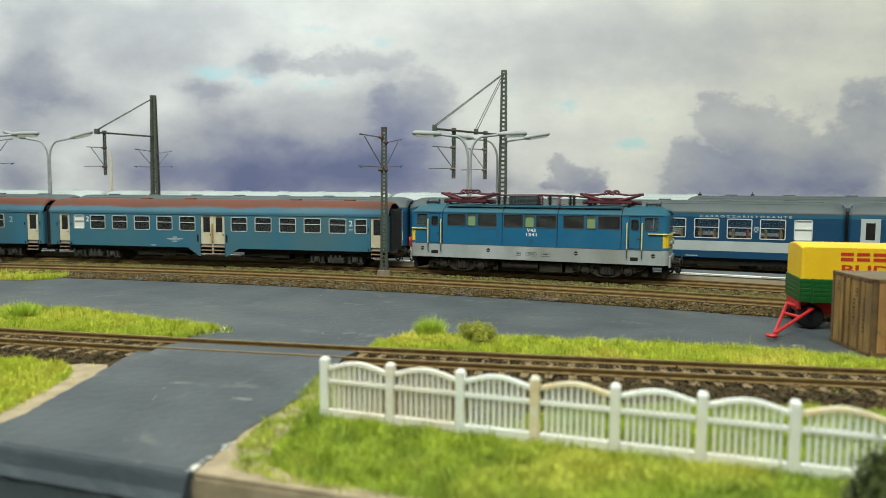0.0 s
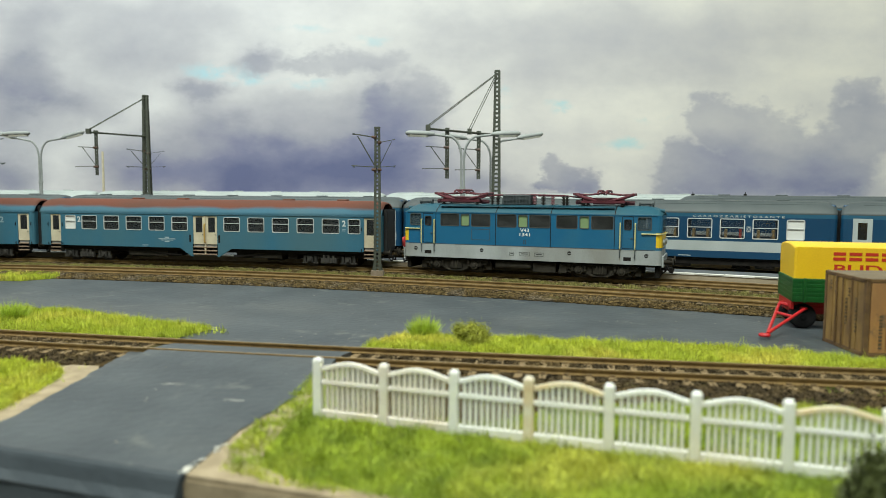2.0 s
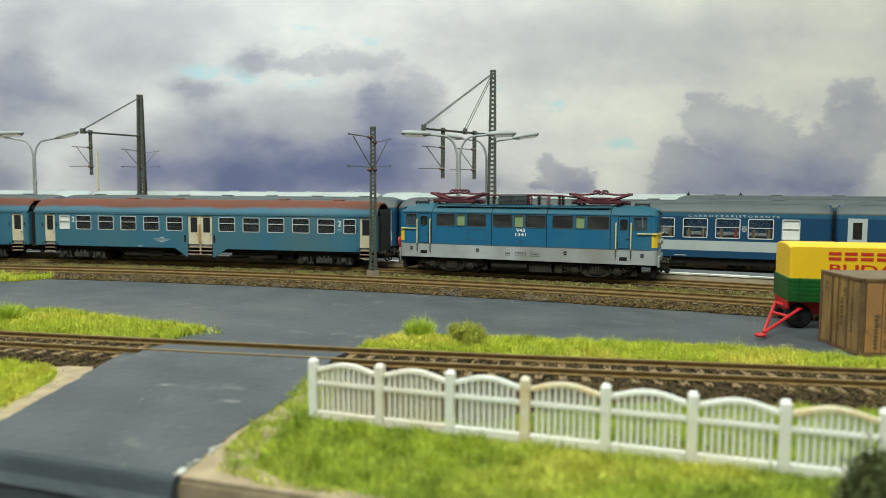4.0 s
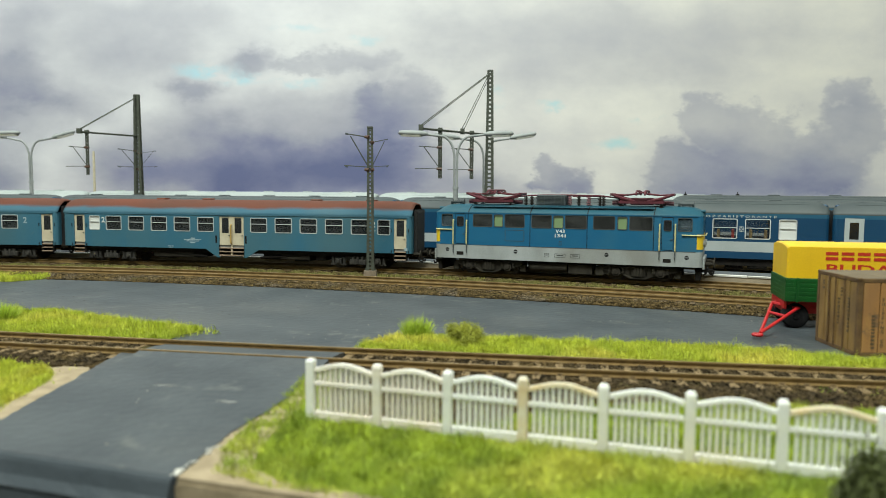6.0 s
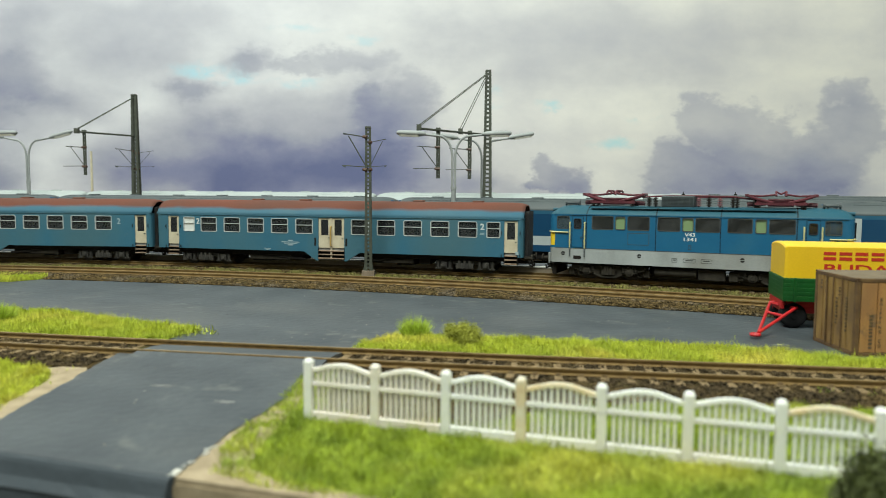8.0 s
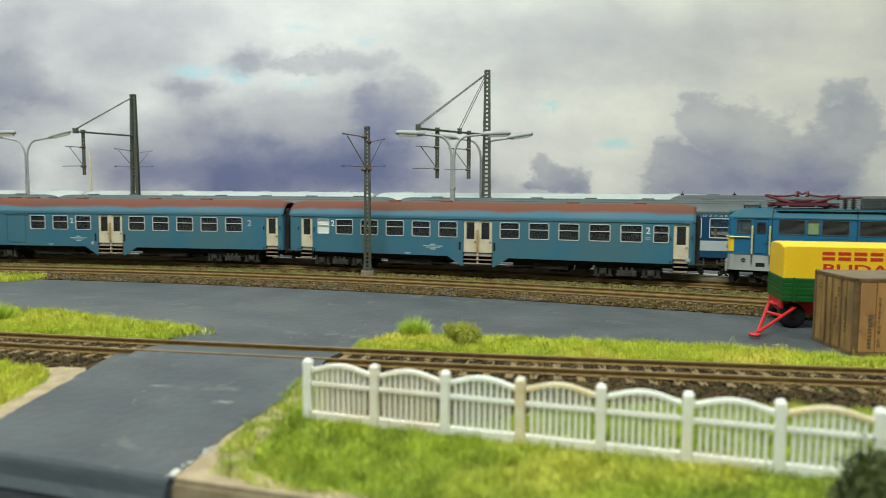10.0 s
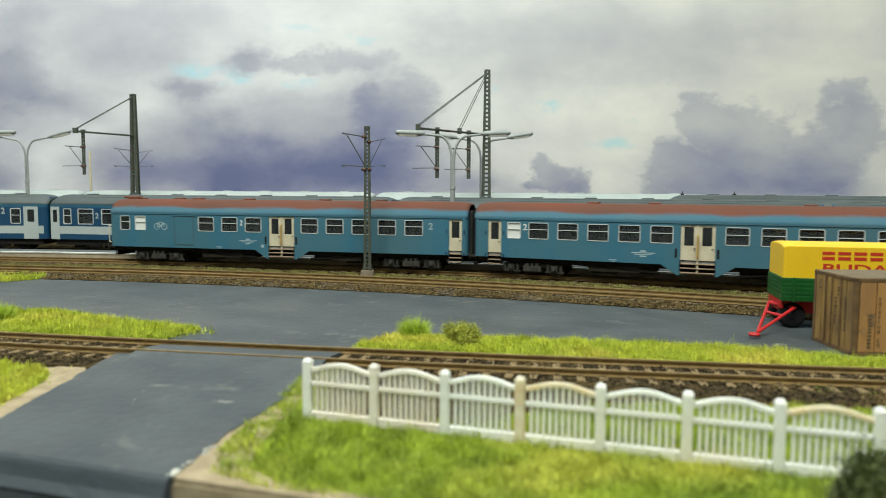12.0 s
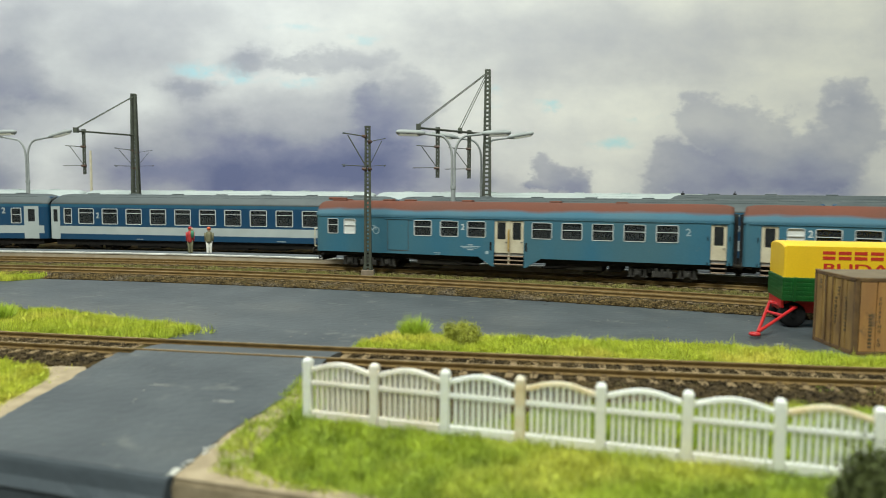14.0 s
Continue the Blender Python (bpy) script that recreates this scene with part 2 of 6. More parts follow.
def oversprayed_roof():
    """Red-brown paint sprayed over a blue roof, with a soft ragged edge along the shoulder."""
    m = mat("oversprayed_roof", (0.050, 0.138, 0.200), (0.075, 0.150, 0.192), 22, 0.8, stretch=(0.5, 1, 1), spec=0.15)
    N, K = m.node_tree.nodes, m.node_tree.links
    hsv = next(n for n in N if n.bl_idname == "ShaderNodeHueSaturation")
    blue = hsv.inputs["Color"].links[0].from_socket
    co = next(n for n in N if n.bl_idname == "ShaderNodeTexCoord")
    sep = N.new("ShaderNodeSeparateXYZ")
    K.new(co.outputs["Object"], sep.inputs[0])

    def cloud(scale, lo, hi, sx):
        mp, n, r = N.new("ShaderNodeMapping"), N.new("ShaderNodeTexNoise"), N.new("ShaderNodeMapRange")
        mp.inputs["Scale"].default_value = (sx, 1, 1)
        n.inputs["Scale"].default_value, n.inputs["Detail"].default_value = scale, 6
        r.inputs["From Min"].default_value, r.inputs["From Max"].default_value = 0.3, 0.7
        r.inputs["To Min"].default_value, r.inputs["To Max"].default_value = lo, hi
        K.new(co.outputs["Object"], mp.inputs["Vector"])
        K.new(mp.outputs[0], n.inputs["Vector"])
        K.new(n.outputs["Fac"], r.inputs["Value"])
        return r.outputs[0]

    edge = N.new("ShaderNodeMath")
    edge.operation = "ADD"
    K.new(sep.outputs["Z"], edge.inputs[0])
    K.new(cloud(60, -0.0011, 0.0011, 0.5), edge.inputs[1])
    step = N.new("ShaderNodeMapRange")
    step.inputs["From Min"].default_value, step.inputs["From Max"].default_value = 0.0402, 0.0424
    K.new(edge.outputs[0], step.inputs["Value"])
    red, over = N.new("ShaderNodeMix"), N.new("ShaderNodeMix")
    red.data_type = over.data_type = "RGBA"
    red.inputs["A"].default_value, red.inputs["B"].default_value = (0.165, 0.056, 0.036, 1), (0.115, 0.056, 0.042, 1)
    K.new(cloud(45, 0.0, 1.0, 0.3), red.inputs["Factor"])
    K.new(step.outputs[0], over.inputs["Factor"])
    K.new(blue, over.inputs["A"])
    K.new(red.outputs["Result"], over.inputs["B"])
    K.new(over.outputs["Result"], hsv.inputs["Color"])
    return m


M_OVERSPRAY = oversprayed_roof()

# ---------------------------------------------------------------- mesh tools, all in millimetres


def finish(bm):
    for v in bm.verts:
        v.co *= MM
    return bm


def mesh_of(name, bm, material, smooth=False):
    finish(bm)
    bmesh.ops.recalc_face_normals(bm, faces=bm.faces)
    me = bpy.data.meshes.new(name)
    bm.to_mesh(me)
    bm.free()
    for m in material if isinstance(material, (list, tuple)) else (material,):
        me.materials.append(m)
    if smooth:
        for p in me.polygons:
            p.use_smooth = True
    return me


def part(name, bm, material, parent=None, label="", smooth=False):
    ob = new(name, mesh_of(name, bm, material, smooth))
    ob.parent = parent
    return tagged(ob, label) if label else ob


def share(name, me, parent, m):
    ob = new(name, me)
    ob.parent = parent
    ob.matrix_basis = m
    return ob


def thing(name, label, category, group="", m=None):
    ob = new(name)
    ob.empty_display_size = 0.01
    if m is not None:
        ob.matrix_basis = m
    return tagged(ob, label, category, group)


def at(x, y, z, rz=0, rx=0, ry=0):
    return pose(x * MM, y * MM, z * MM, rx, ry, rz)


def box(bm, x0, x1, y0, y1, z0, z1, bevel=0.0):
    r = bmesh.ops.create_cube(bm, size=1)
    for v in r["verts"]:
        v.co = Vector(((x0 + x1) / 2 + v.co.x * (x1 - x0), (y0 + y1) / 2 + v.co.y * (y1 - y0), (z0 + z1) / 2 + v.co.z * (z1 - z0)))
    if bevel:
        edges = list({e for v in r["verts"] for e in v.link_edges})
        bmesh.ops.bevel(bm, geom=edges, offset=bevel, segments=2, affect="EDGES", profile=0.5)
    return bm


def rod(bm, a, b, r0, r1=None, seg=8):
    a, b = Vector(a), Vector(b)
    r1 = r0 if r1 is None else r1
    m = Matrix.Translation((a + b) / 2) @ (b - a).to_track_quat("Z", "Y").to_matrix().to_4x4()
    bmesh.ops.create_cone(bm, cap_ends=True, segments=seg, radius1=r0, radius2=r1, depth=(b - a).length, matrix=m)
    return bm


def tube(bm, pts, r, seg=8):
    for a, b in zip(pts, pts[1:]):
        rod(bm, a, b, r, r, seg)
    for p in pts[1:-1]:
        bmesh.ops.create_icosphere(bm, subdivisions=1, radius=r, matrix=Matrix.Translation(p))
    return bm


def loft(bm, rings, cap=True, closed=True):
    """Rings of points, all of one length, joined one to the next."""
    vs = [[bm.verts.new(p) for p in ring] for ring in rings]
    n = len(rings[0])
    for a, b in zip(vs, vs[1:]):
        for i in range(n if closed else n - 1):
            j = (i + 1) % n
            bm.faces.new((a[i], a[j], b[j], b[i]))
    if cap:
        bm.faces.new(vs[0][::-1])
        bm.faces.new(vs[-1])
    return bm


def slab(bm, outline, z0, z1):
    return loft(bm, [[(x, y, z0) for x, y in outline], [(x, y, z1) for x, y in outline]])


def fresh():
    return bmesh.new()


def text_mesh(name, words, size, material, parent, m, depth=0.08, width=None, label=""):
    cu = bpy.data.curves.new(name, "FONT")
    cu.body, cu.size, cu.extrude, cu.align_x, cu.align_y = words, size * MM, depth * MM, "CENTER", "CENTER"
    cu.resolution_u, cu.offset = 3, size * 0.02 * MM
    tmp = new("tmp", cu)
    me = bpy.data.meshes.new_from_object(tmp.evaluated_get(bpy.context.evaluated_depsgraph_get()))
    bpy.data.objects.remove(tmp)
    me.materials.clear()
    me.materials.append(material)
    if width:
        xs = [v.co.x for v in me.vertices]
        f = width * MM / (max(xs) - min(xs))
        for v in me.vertices:
            v.co.x *= f
    ob = new(name, me)
    ob.parent, ob.matrix_basis = parent, m
    return tagged(ob, label) if label else ob


# the main line's curve: concentric tracks round a centre on the near side
RC = 1568.0


def polar(R, th):
    """The point at radius R and angle th (degrees, to the right) about the centre of the curve."""
    return R * math.sin(radians(th)), R * math.cos(radians(th)) - RC


def arc_strip(bm, prof, t0, t1, n=60):
    """Sweeps a profile of (radius, z) along the curve."""
    rings = []
    for i in range(n + 1):
        th = t0 + (t1 - t0) * i / n
        rings.append([(*polar(R, th), z) for R, z in prof])
    return loft(bm, rings)


# ---------------------------------------------------------------- the large structure


def siding_y(x):
    """Centre line of the near siding."""
    return -206.3 + 0.335 * x + 0.00011 * x * x


def siding_frame(x):
    t = Vector((1, 0.335 + 0.00022 * x, 0)).normalized()
    return Vector((x, siding_y(x), 0)), t, Vector((-t.y, t.x, 0))


def front_y(x):
    """Front edge of the baseboard."""
    return -343.2 + 0.155 * x


def room():
    for name, b in (("wall_north", (-2600, 2000, 1500, 1600, -1000, 1600)), ("wall_south", (-2600, 2000, -2300, -2200, -1000, 1600)),
                    ("wall_west", (-2700, -2600, -2200, 1500, -1000, 1600)), ("wall_east", (2000, 2100, -2200, 1500, -1000, 1600)),
                    ("floor", (-2600, 2000, -2200, 1500, -1100, -1000)), ("ceiling", (-2600, 2000, -2200, 1500, 1600, 1700))):
        tagged(part(name, box(fresh(), *b), M_ROOM), "plain painted surface of the layout room", "room", kind="structure")


def baseboard():
    outline = [(-900, front_y(-900)), (-116.5, front_y(-116.5)), (450, front_y(450)), (450, 420), (-900, 420)]
    tagged(part("ground", slab(fresh(), outline, -70, -6.6), M_SAND), "sandy plaster-covered baseboard of the model railway", "ground", kind="structure")
    # dark painted front under the road
    a, b = -420, -117
    o = [(a, front_y(a) - 3.6), (b, front_y(b) - 3.6), (b, front_y(b) - 0.1), (a, front_y(a) - 0.1)]
    tagged(part("trim", slab(fresh(), o, -70, -12.2), M_FASCIA), "dark grey painted edge board below the road", "edge board", kind="structure")
    rings = []
    for k in range(61):
        x = a + (b - a) * k / 60
        w = 0.5 * noise.noise(Vector((x * 0.12, 1, 0))) + 0.25 * noise.noise(Vector((x * 0.5, 2, 0)))
        yf = front_y(x) - 0.1
        rings.append([(x, yf, -5.15), (x, yf - 0.8, -5.3 + w * 0.2), (x, yf - 1.3 - w * 0.5, -6.2), (x, yf - 2.2 - w, -9.0), (x, yf - 3.8 - w * 1.5, -11.0 + w), (x, yf - 3.2, -12.4 + w), (x, yf, -12.4)])
    tagged(part("trim", loft(fresh(), rings), M_FASCIA), "thickly painted uneven lip of the road's edge", "edge board", kind="structure")
    # legs under the board
    bm = fresh()
    for x, y in ((-820, -380), (400, -220), (-820, 360), (400, 360)):
        box(bm, x - 25, x + 25, y - 25, y + 25, -1000, -70)
    tagged(part("baseboard_frame", bm, M_SLEEPER), "plain wooden frame under the baseboard", "table frame", kind="structure")


def pavement():
    bm = fresh()
    th = [-24 + i * (31 / 50) for i in range(51)]
    back = [polar(1484, t) for t in th]
    front = [(x, siding_y(x) + 9.4) for x in np.linspace(back[-1][0], back[0][0], 50)]
    slab(bm, back + front, -6.8, -5)
    ob = part("pavement", bm, M_ASPHALT)
    tagged(ob, "dark blue-grey painted yard pavement with faint scuffs", "pavement", kind="structure")
    # road in front of the siding, with soft irregular edges
    left = [(-224, siding_y(-224) - 9.6), (-217, -299), (-211.5, -309), (-201, -327), (-193, -342), (-187, -353), (-180, front_y(-180) - 0.05)]
    right = [(-116.6, front_y(-116.6) - 0.05), (-121, -349), (-125.5, -336), (-129, -322), (-132, -307), (-139, -291), (-147, siding_y(-147) - 9.6)]

    def ragged(pts):
        out = []
        for (x0, y0), (x1, y1) in zip(pts, pts[1:]):
            for i in range(6):
                f = i / 6
                n = noise.noise(Vector((x0 + f * 7, y0 + f * 9, 3.0)) * 0.35)
                out.append((x0 + (x1 - x0) * f + n * 0.9, y0 + (y1 - y0) * f))
        return out + [pts[-1]]

    ft = [(x, siding_y(x) - 9.6) for x in np.linspace(-147, -224, 14)][1:-1]
    tagged(part("road", slab(fresh(), ragged(left) + ragged(right) + ft, -6.8, -5), M_ASPHALT), "dark blue-grey painted road leading over the siding", "road", kind="structure")
    # infill of the level crossing, level with the near rail and lower behind, and the ramp up to it
    xs = np.linspace(-219, -150, 14)

    def strip(rows):
        bm = fresh()
        rings = []
        for x in xs:
            ring = [(x - 0.3 * o, siding_y(x) + o, z + 0.12 * noise.noise(Vector((x * 0.3, o, 0)))) for o, z in rows]
            ring += [(x - 0.3 * o, siding_y(x) + o, -6.8) for o, z in rows[::-1]]
            rings.append(ring)
        return loft(bm, rings)

    tagged(part("level_crossing_infill", strip([(-7.5, -3.6), (0, -4.0), (7.0, -4.9)]), M_ASPHALT), "painted infill between the rails of the level crossing", "crossing", kind="structure")
    tagged(part("crossing_ramp", strip([(-26, -5.15), (-15, -4.15), (-9.9, -3.55)]), M_ASPHALT), "painted road ramp up to the rails", "crossing", kind="structure")
    for o in ([(-150, -272), (-134, -306), (-127, -336), (-118.2, front_y(-118.2) + 0.3), (-60, front_y(-60) + 0.3), (-60, front_y(-60) + 4), (-96, -352.5), (-106, -350), (-113, -340), (-119, -325), (-126, -306), (-135, -288), (-142, -277)],
              [(-216, -305), (-209, -311), (-199, -328), (-185, -353), (-178, front_y(-178) + 0.3), (-198, front_y(-198) + 0.3), (-205, -352), (-208, -340), (-216, -326), (-222, -317), (-228, -312), (-225, -308)]):
        tagged(part("verge", slab(fresh(), o, -6.7, -5.35), M_SAND), "pale sandy verge along the road", "verge", kind="structure")


def plaster_chips():
    """Flaked white plaster where the paint of the road ends at the corner of the board."""
    rng = random.Random(8)
    pts = []
    for k in range(46):
        f = rng.random() ** 2.4
        x, y = -118.2 - 4.6 * f + rng.gauss(0.5, 0.5), front_y(-118) + 0.8 + 17 * f + rng.gauss(0, 0.5)
        pts.append((x, y, -5.0))
    ob = new("plaster_chips", scatter_mesh("plaster_chips", np.array(pts), 0.48, 0.45))
    ob.data.materials.append(M_CHIP)
    tagged(ob, "flaked white plaster crumbs on the road's edge", "debris", kind="stuff")


RAIL = [(-0.45, 0), (0.45, 0), (0.45, -0.55), (0.16, -0.75), (0.16, -1.7), (0.95, -1.9), (0.95, -2.15), (-0.95, -2.15), (-0.95, -1.9), (-0.16, -1.7), (-0.16, -0.75), (-0.45, -0.55)]


def rail_part(rings_of, parent, name="rail"):
    """A rail along a line: rings_of(profile) gives the rings; the running surface is a strip of its own."""
    part(name, loft(fresh(), rings_of(RAIL)), M_RAIL, parent)
    part("rail_head", loft(fresh(), rings_of([(-0.38, 0.02), (0.38, 0.02), (0.38, 0.08), (-0.38, 0.08)])), M_RAILTOP, parent, "worn lighter running surface")


def sleeper_mesh(material):
    bm = box(fresh(), -1.35, 1.35, -15, 15, -2.0, 0, 0.2)
    for y in (-8.25, 8.25):
        for s in (-1, 1):
            box(bm, -0.8, 0.8, y + s * 1.3 - 0.35, y + s * 1.3 + 0.35, 0, 0.6)
    return mesh_of("sleeper", bm, material)


def curved_track(R, z, t0, t1, label, me):
    tr = thing("railway_track", label, "track", "tracks of the main line")
    for s in (-8.7, 8.7):
        def rings(prof, s=s):
            return [[(*polar(R + s + y, t0 + (t1 - t0) * i / 90), z + dz) for y, dz in prof] for i in range(91)]
        rail_part(rings, tr)
    if me:
        n = int(radians(t1 - t0) * R / 7.4)
        for i in range(n):
            th = t0 + (t1 - t0) * (i + 0.5) / n
            x, y = polar(R, th)
            share("sleeper", me, tr, at(x, y, z - 2.42 + random.uniform(-0.1, 0.05), -th + random.uniform(-1, 1)))
    return tr


def ballast_main():
    prof = [(1480, -6.8), (1482, -5.0), (1487, -3.2), (1490, -2.75), (1522, -2.75), (1526, -3.6), (1547, -3.6), (1551, -2.75), (1584, -2.75), (1584, -6.8)]
    tagged(part("ballast_bed", arc_strip(fresh(), prof, -25, 11, 90), M_BALLAST), "brown ballast bed under the two main tracks", "ballast", kind="structure")
    prof = [(1611.5, -6.8), (1611.5, -0.5), (1652, -0.5), (1656, 2.6), (1830, 2.6), (1830, -6.8)]
    tagged(part("ballast_bed", arc_strip(fresh(), prof, -25, 11, 60), M_BALLAST), "brown trackbed behind the platform", "ballast", kind="structure")


def scatter_mesh(name, pts, size, flat=0.7):
    """Small angular stones at the points, as one mesh."""
    base = np.array([(1, 0, 0), (-1, 0, 0), (0, 1, 0), (0, -1, 0), (0, 0, 1), (0, 0, -1)], float)
    tri = np.array([(0, 2, 4), (2, 1, 4), (1, 3, 4), (3, 0, 4), (2, 0, 5), (1, 2, 5), (3, 1, 5), (0, 3, 5)])
    rng = np.random.default_rng(5)
    n = len(pts)
    s = size * rng.uniform(0.5, 1.25, (n, 1, 1)) * rng.uniform(0.6, 1.3, (n, 6, 1))
    a = rng.uniform(0, 6.28, n)
    c, d = np.cos(a), np.sin(a)
    v = base[None] * s
    v[:, :, 2] *= flat
    x = v[:, :, 0] * c[:, None] - v[:, :, 1] * d[:, None]
    y = v[:, :, 0] * d[:, None] + v[:, :, 1] * c[:, None]
    v = np.stack([x, y, v[:, :, 2]], -1) + np.asarray(pts)[:, None, :]
    f = tri[None] + (np.arange(n) * 6)[:, None, None]
    return tri_mesh(name, v.reshape(-1, 3), f.reshape(-1, 3))


def tri_mesh(name, verts, tris):
    me = bpy.data.meshes.new(name)
    me.vertices.add(len(verts))
    me.vertices.foreach_set("co", (np.asarray(verts) * MM).astype(np.float32).ravel())
    me.loops.add(len(tris) * 3)
    me.loops.foreach_set("vertex_index", np.asarray(tris).astype(np.int32).ravel())
    me.polygons.add(len(tris))
    me.polygons.foreach_set("loop_start", np.arange(0, len(tris) * 3, 3, dtype=np.int32))
    me.update(calc_edges=True)
    me.validate()
    return me


def ballast_stones():
    rng = np.random.default_rng(2)
    pts = []
    for R0, R1, z0, z1, n in ((1481, 1490, -4.6, -2.7, 9000), (1490, 1496, -2.6, -2.5, 3500), (1500, 1514, -2.8, -2.6, 4500), (1517, 1528, -3.0, -2.9, 5000), (1545, 1553, -3.2, -2.9, 3500), (1554, 1582, -2.8, -2.6, 3500)):
        R, th = rng.uniform(R0, R1, n), rng.uniform(-20, 3.5, n)
        z = z0 + (z1 - z0) * (R - R0) / (R1 - R0) - rng.uniform(0, 0.3, n)
        pts.append(np.stack([R * np.sin(np.radians(th)), R * np.cos(np.radians(th)) - RC, z], -1))
    ob = new("ballast_stones", scatter_mesh("ballast_stones", np.concatenate(pts), 0.85))
    ob.data.materials.append(M_STONE)
    tagged(ob, "loose brown and grey ballast stones along the main tracks", "ballast", kind="stuff")
    n = 34000
    x, off = rng.uniform(-345, 90, n), rng.uniform(-34, 13, n)
    ok = ~((x > -228) & (x < -145)) & ((x > -150) | (off > -27))
    x, off = x[ok], off[ok]
    heap = 0.45 * np.sin(x * 0.9 + 2 * np.sin(off * 0.7)) * np.sin(off * 0.5) + 0.25 * (np.abs(off) < 8)
    pts = np.stack([x - 0.3 * off, siding_y(x) + off, -6.0 + heap * 0.5 + rng.uniform(-0.2, 0.2, len(x))], -1)
    ob = new("siding_stones", scatter_mesh("siding_stones", pts, 0.8))
    ob.data.materials.append(M_GREYSTONE)
    tagged(ob, "loose grey-brown ballast stones along the siding", "ballast", kind="stuff")


def debris():
    """Crumbs of ballast and plaster on the painted yard and road."""
    rng = np.random.default_rng(11)
    pts = []
    while len(pts) < 260:
        x, y = rng.uniform(-420, 60), rng.uniform(-360, -95)
        road = y < siding_y(x) - 12 and -195 < x < -135 and y > front_y(x) + 4
        yard = y > siding_y(x) + 14 and math.hypot(x, y + RC) < 1480
        if road and rng.uniform() < 0.25 or yard and rng.uniform() < 0.25 + 0.75 * (math.hypot(x, y + RC) > 1472):
            pts.append((x, y, -4.95))
    ob = new("debris", scatter_mesh("debris", np.array(pts), 0.38))
    ob.data.materials.append(M_DEBRIS)
    tagged(ob, "small crumbs of ballast and plaster on the pavement", "debris", kind="stuff")


def scuffs():
    """Thin pale smears of filler on the painted road and yard."""
    rng = np.random.default_rng(21)
    for x, y, rx, ry, turn in ((-174.7, -310.5, 4.2, 1.7, 18), (-145.9, -315.1, 3.0, 1.3, 10), (-8.0, -154.3, 4.0, 1.0, 30)):
        n = 130
        p = rng.normal(0, 0.42, (n, 2)) * [rx, ry]
        a = radians(turn)
        pts = np.stack([x + p[:, 0] * math.cos(a) - p[:, 1] * math.sin(a), y + p[:, 0] * math.sin(a) + p[:, 1] * math.cos(a), np.full(n, -4.99)], -1)
        ob = new("paint_scuff", scatter_mesh("paint_scuff", pts, 0.42, 0.06))
        ob.data.materials.append(M_SCUFF)
        tagged(ob, "pale smear of filler on the dark painted ground", "scuff", kind="stuff")


def siding_track(me):
    z = -3.4
    bm = fresh()
    for x0, x1 in ((-420, -223), (-147, 200)):
        xs = np.linspace(x0, x1, 30)
        low = -27 if x1 < -150 else -75
        slab(bm, [(x - 0.3 * low, siding_y(x) + low) for x in xs] + [(x - 4, siding_y(x) + 13.5) for x in xs[::-1]], -7, -5.95)
    tagged(part("siding_bed", bm, M_BALLAST), "earthy ballast under the near siding", "ballast", kind="structure")
    tr = thing("railway_track", "rusty siding track crossing the grey road", "track")
    xs = np.linspace(-420, 200, 80)
    for s in (-8.7, 8.7):
        def rings(prof, s=s):
            out = []
            for x in xs:
                p, t, n = siding_frame(x)
                out.append([tuple(p + n * (s + y) + Vector((0, 0, z + dz))) for y, dz in prof])
            return out
        rail_part(rings, tr)
    x = -418
    while x < 198:
        if not -222 < x < -150:
            p, t, n = siding_frame(x)
            share("sleeper", me, tr, at(p.x, p.y, z - 2.17, math.degrees(math.atan2(t.y, t.x)) + random.uniform(-1.5, 1.5)))
        x += 7.3


def platform():
    p = thing("platform", "narrow grey station platform with a white painted edge", "platform")
    p["kind"] = "structure"
    part("platform_wall", arc_strip(fresh(), [(1586.4, -6.8), (1586.0, 2.3), (1610.5, 2.3), (1610.5, -6.8)], -25, 11, 80), M_WALLP, p, "beige concrete platform wall")
    part("platform_surface", arc_strip(fresh(), [(1590.4, 2.3), (1590.4, 3.2), (1610.5, 3.2), (1610.5, 2.3)], -25, 11, 80), M_PLATFORM, p, "grey asphalt surface")
    n = 56
    for i in range(n):
        a, b = -25 + 36 * i / n, -25 + 36 * (i + 1) / n - 0.012
        d = random.uniform(-0.15, 0.15)
        part("edge_stone", arc_strip(fresh(), [(1585.6, 2.3), (1585.5 + d, 3.2), (1590.3, 3.2 + d * 0.3), (1590.3, 2.3)], a, b, 2), M_EDGE, p)


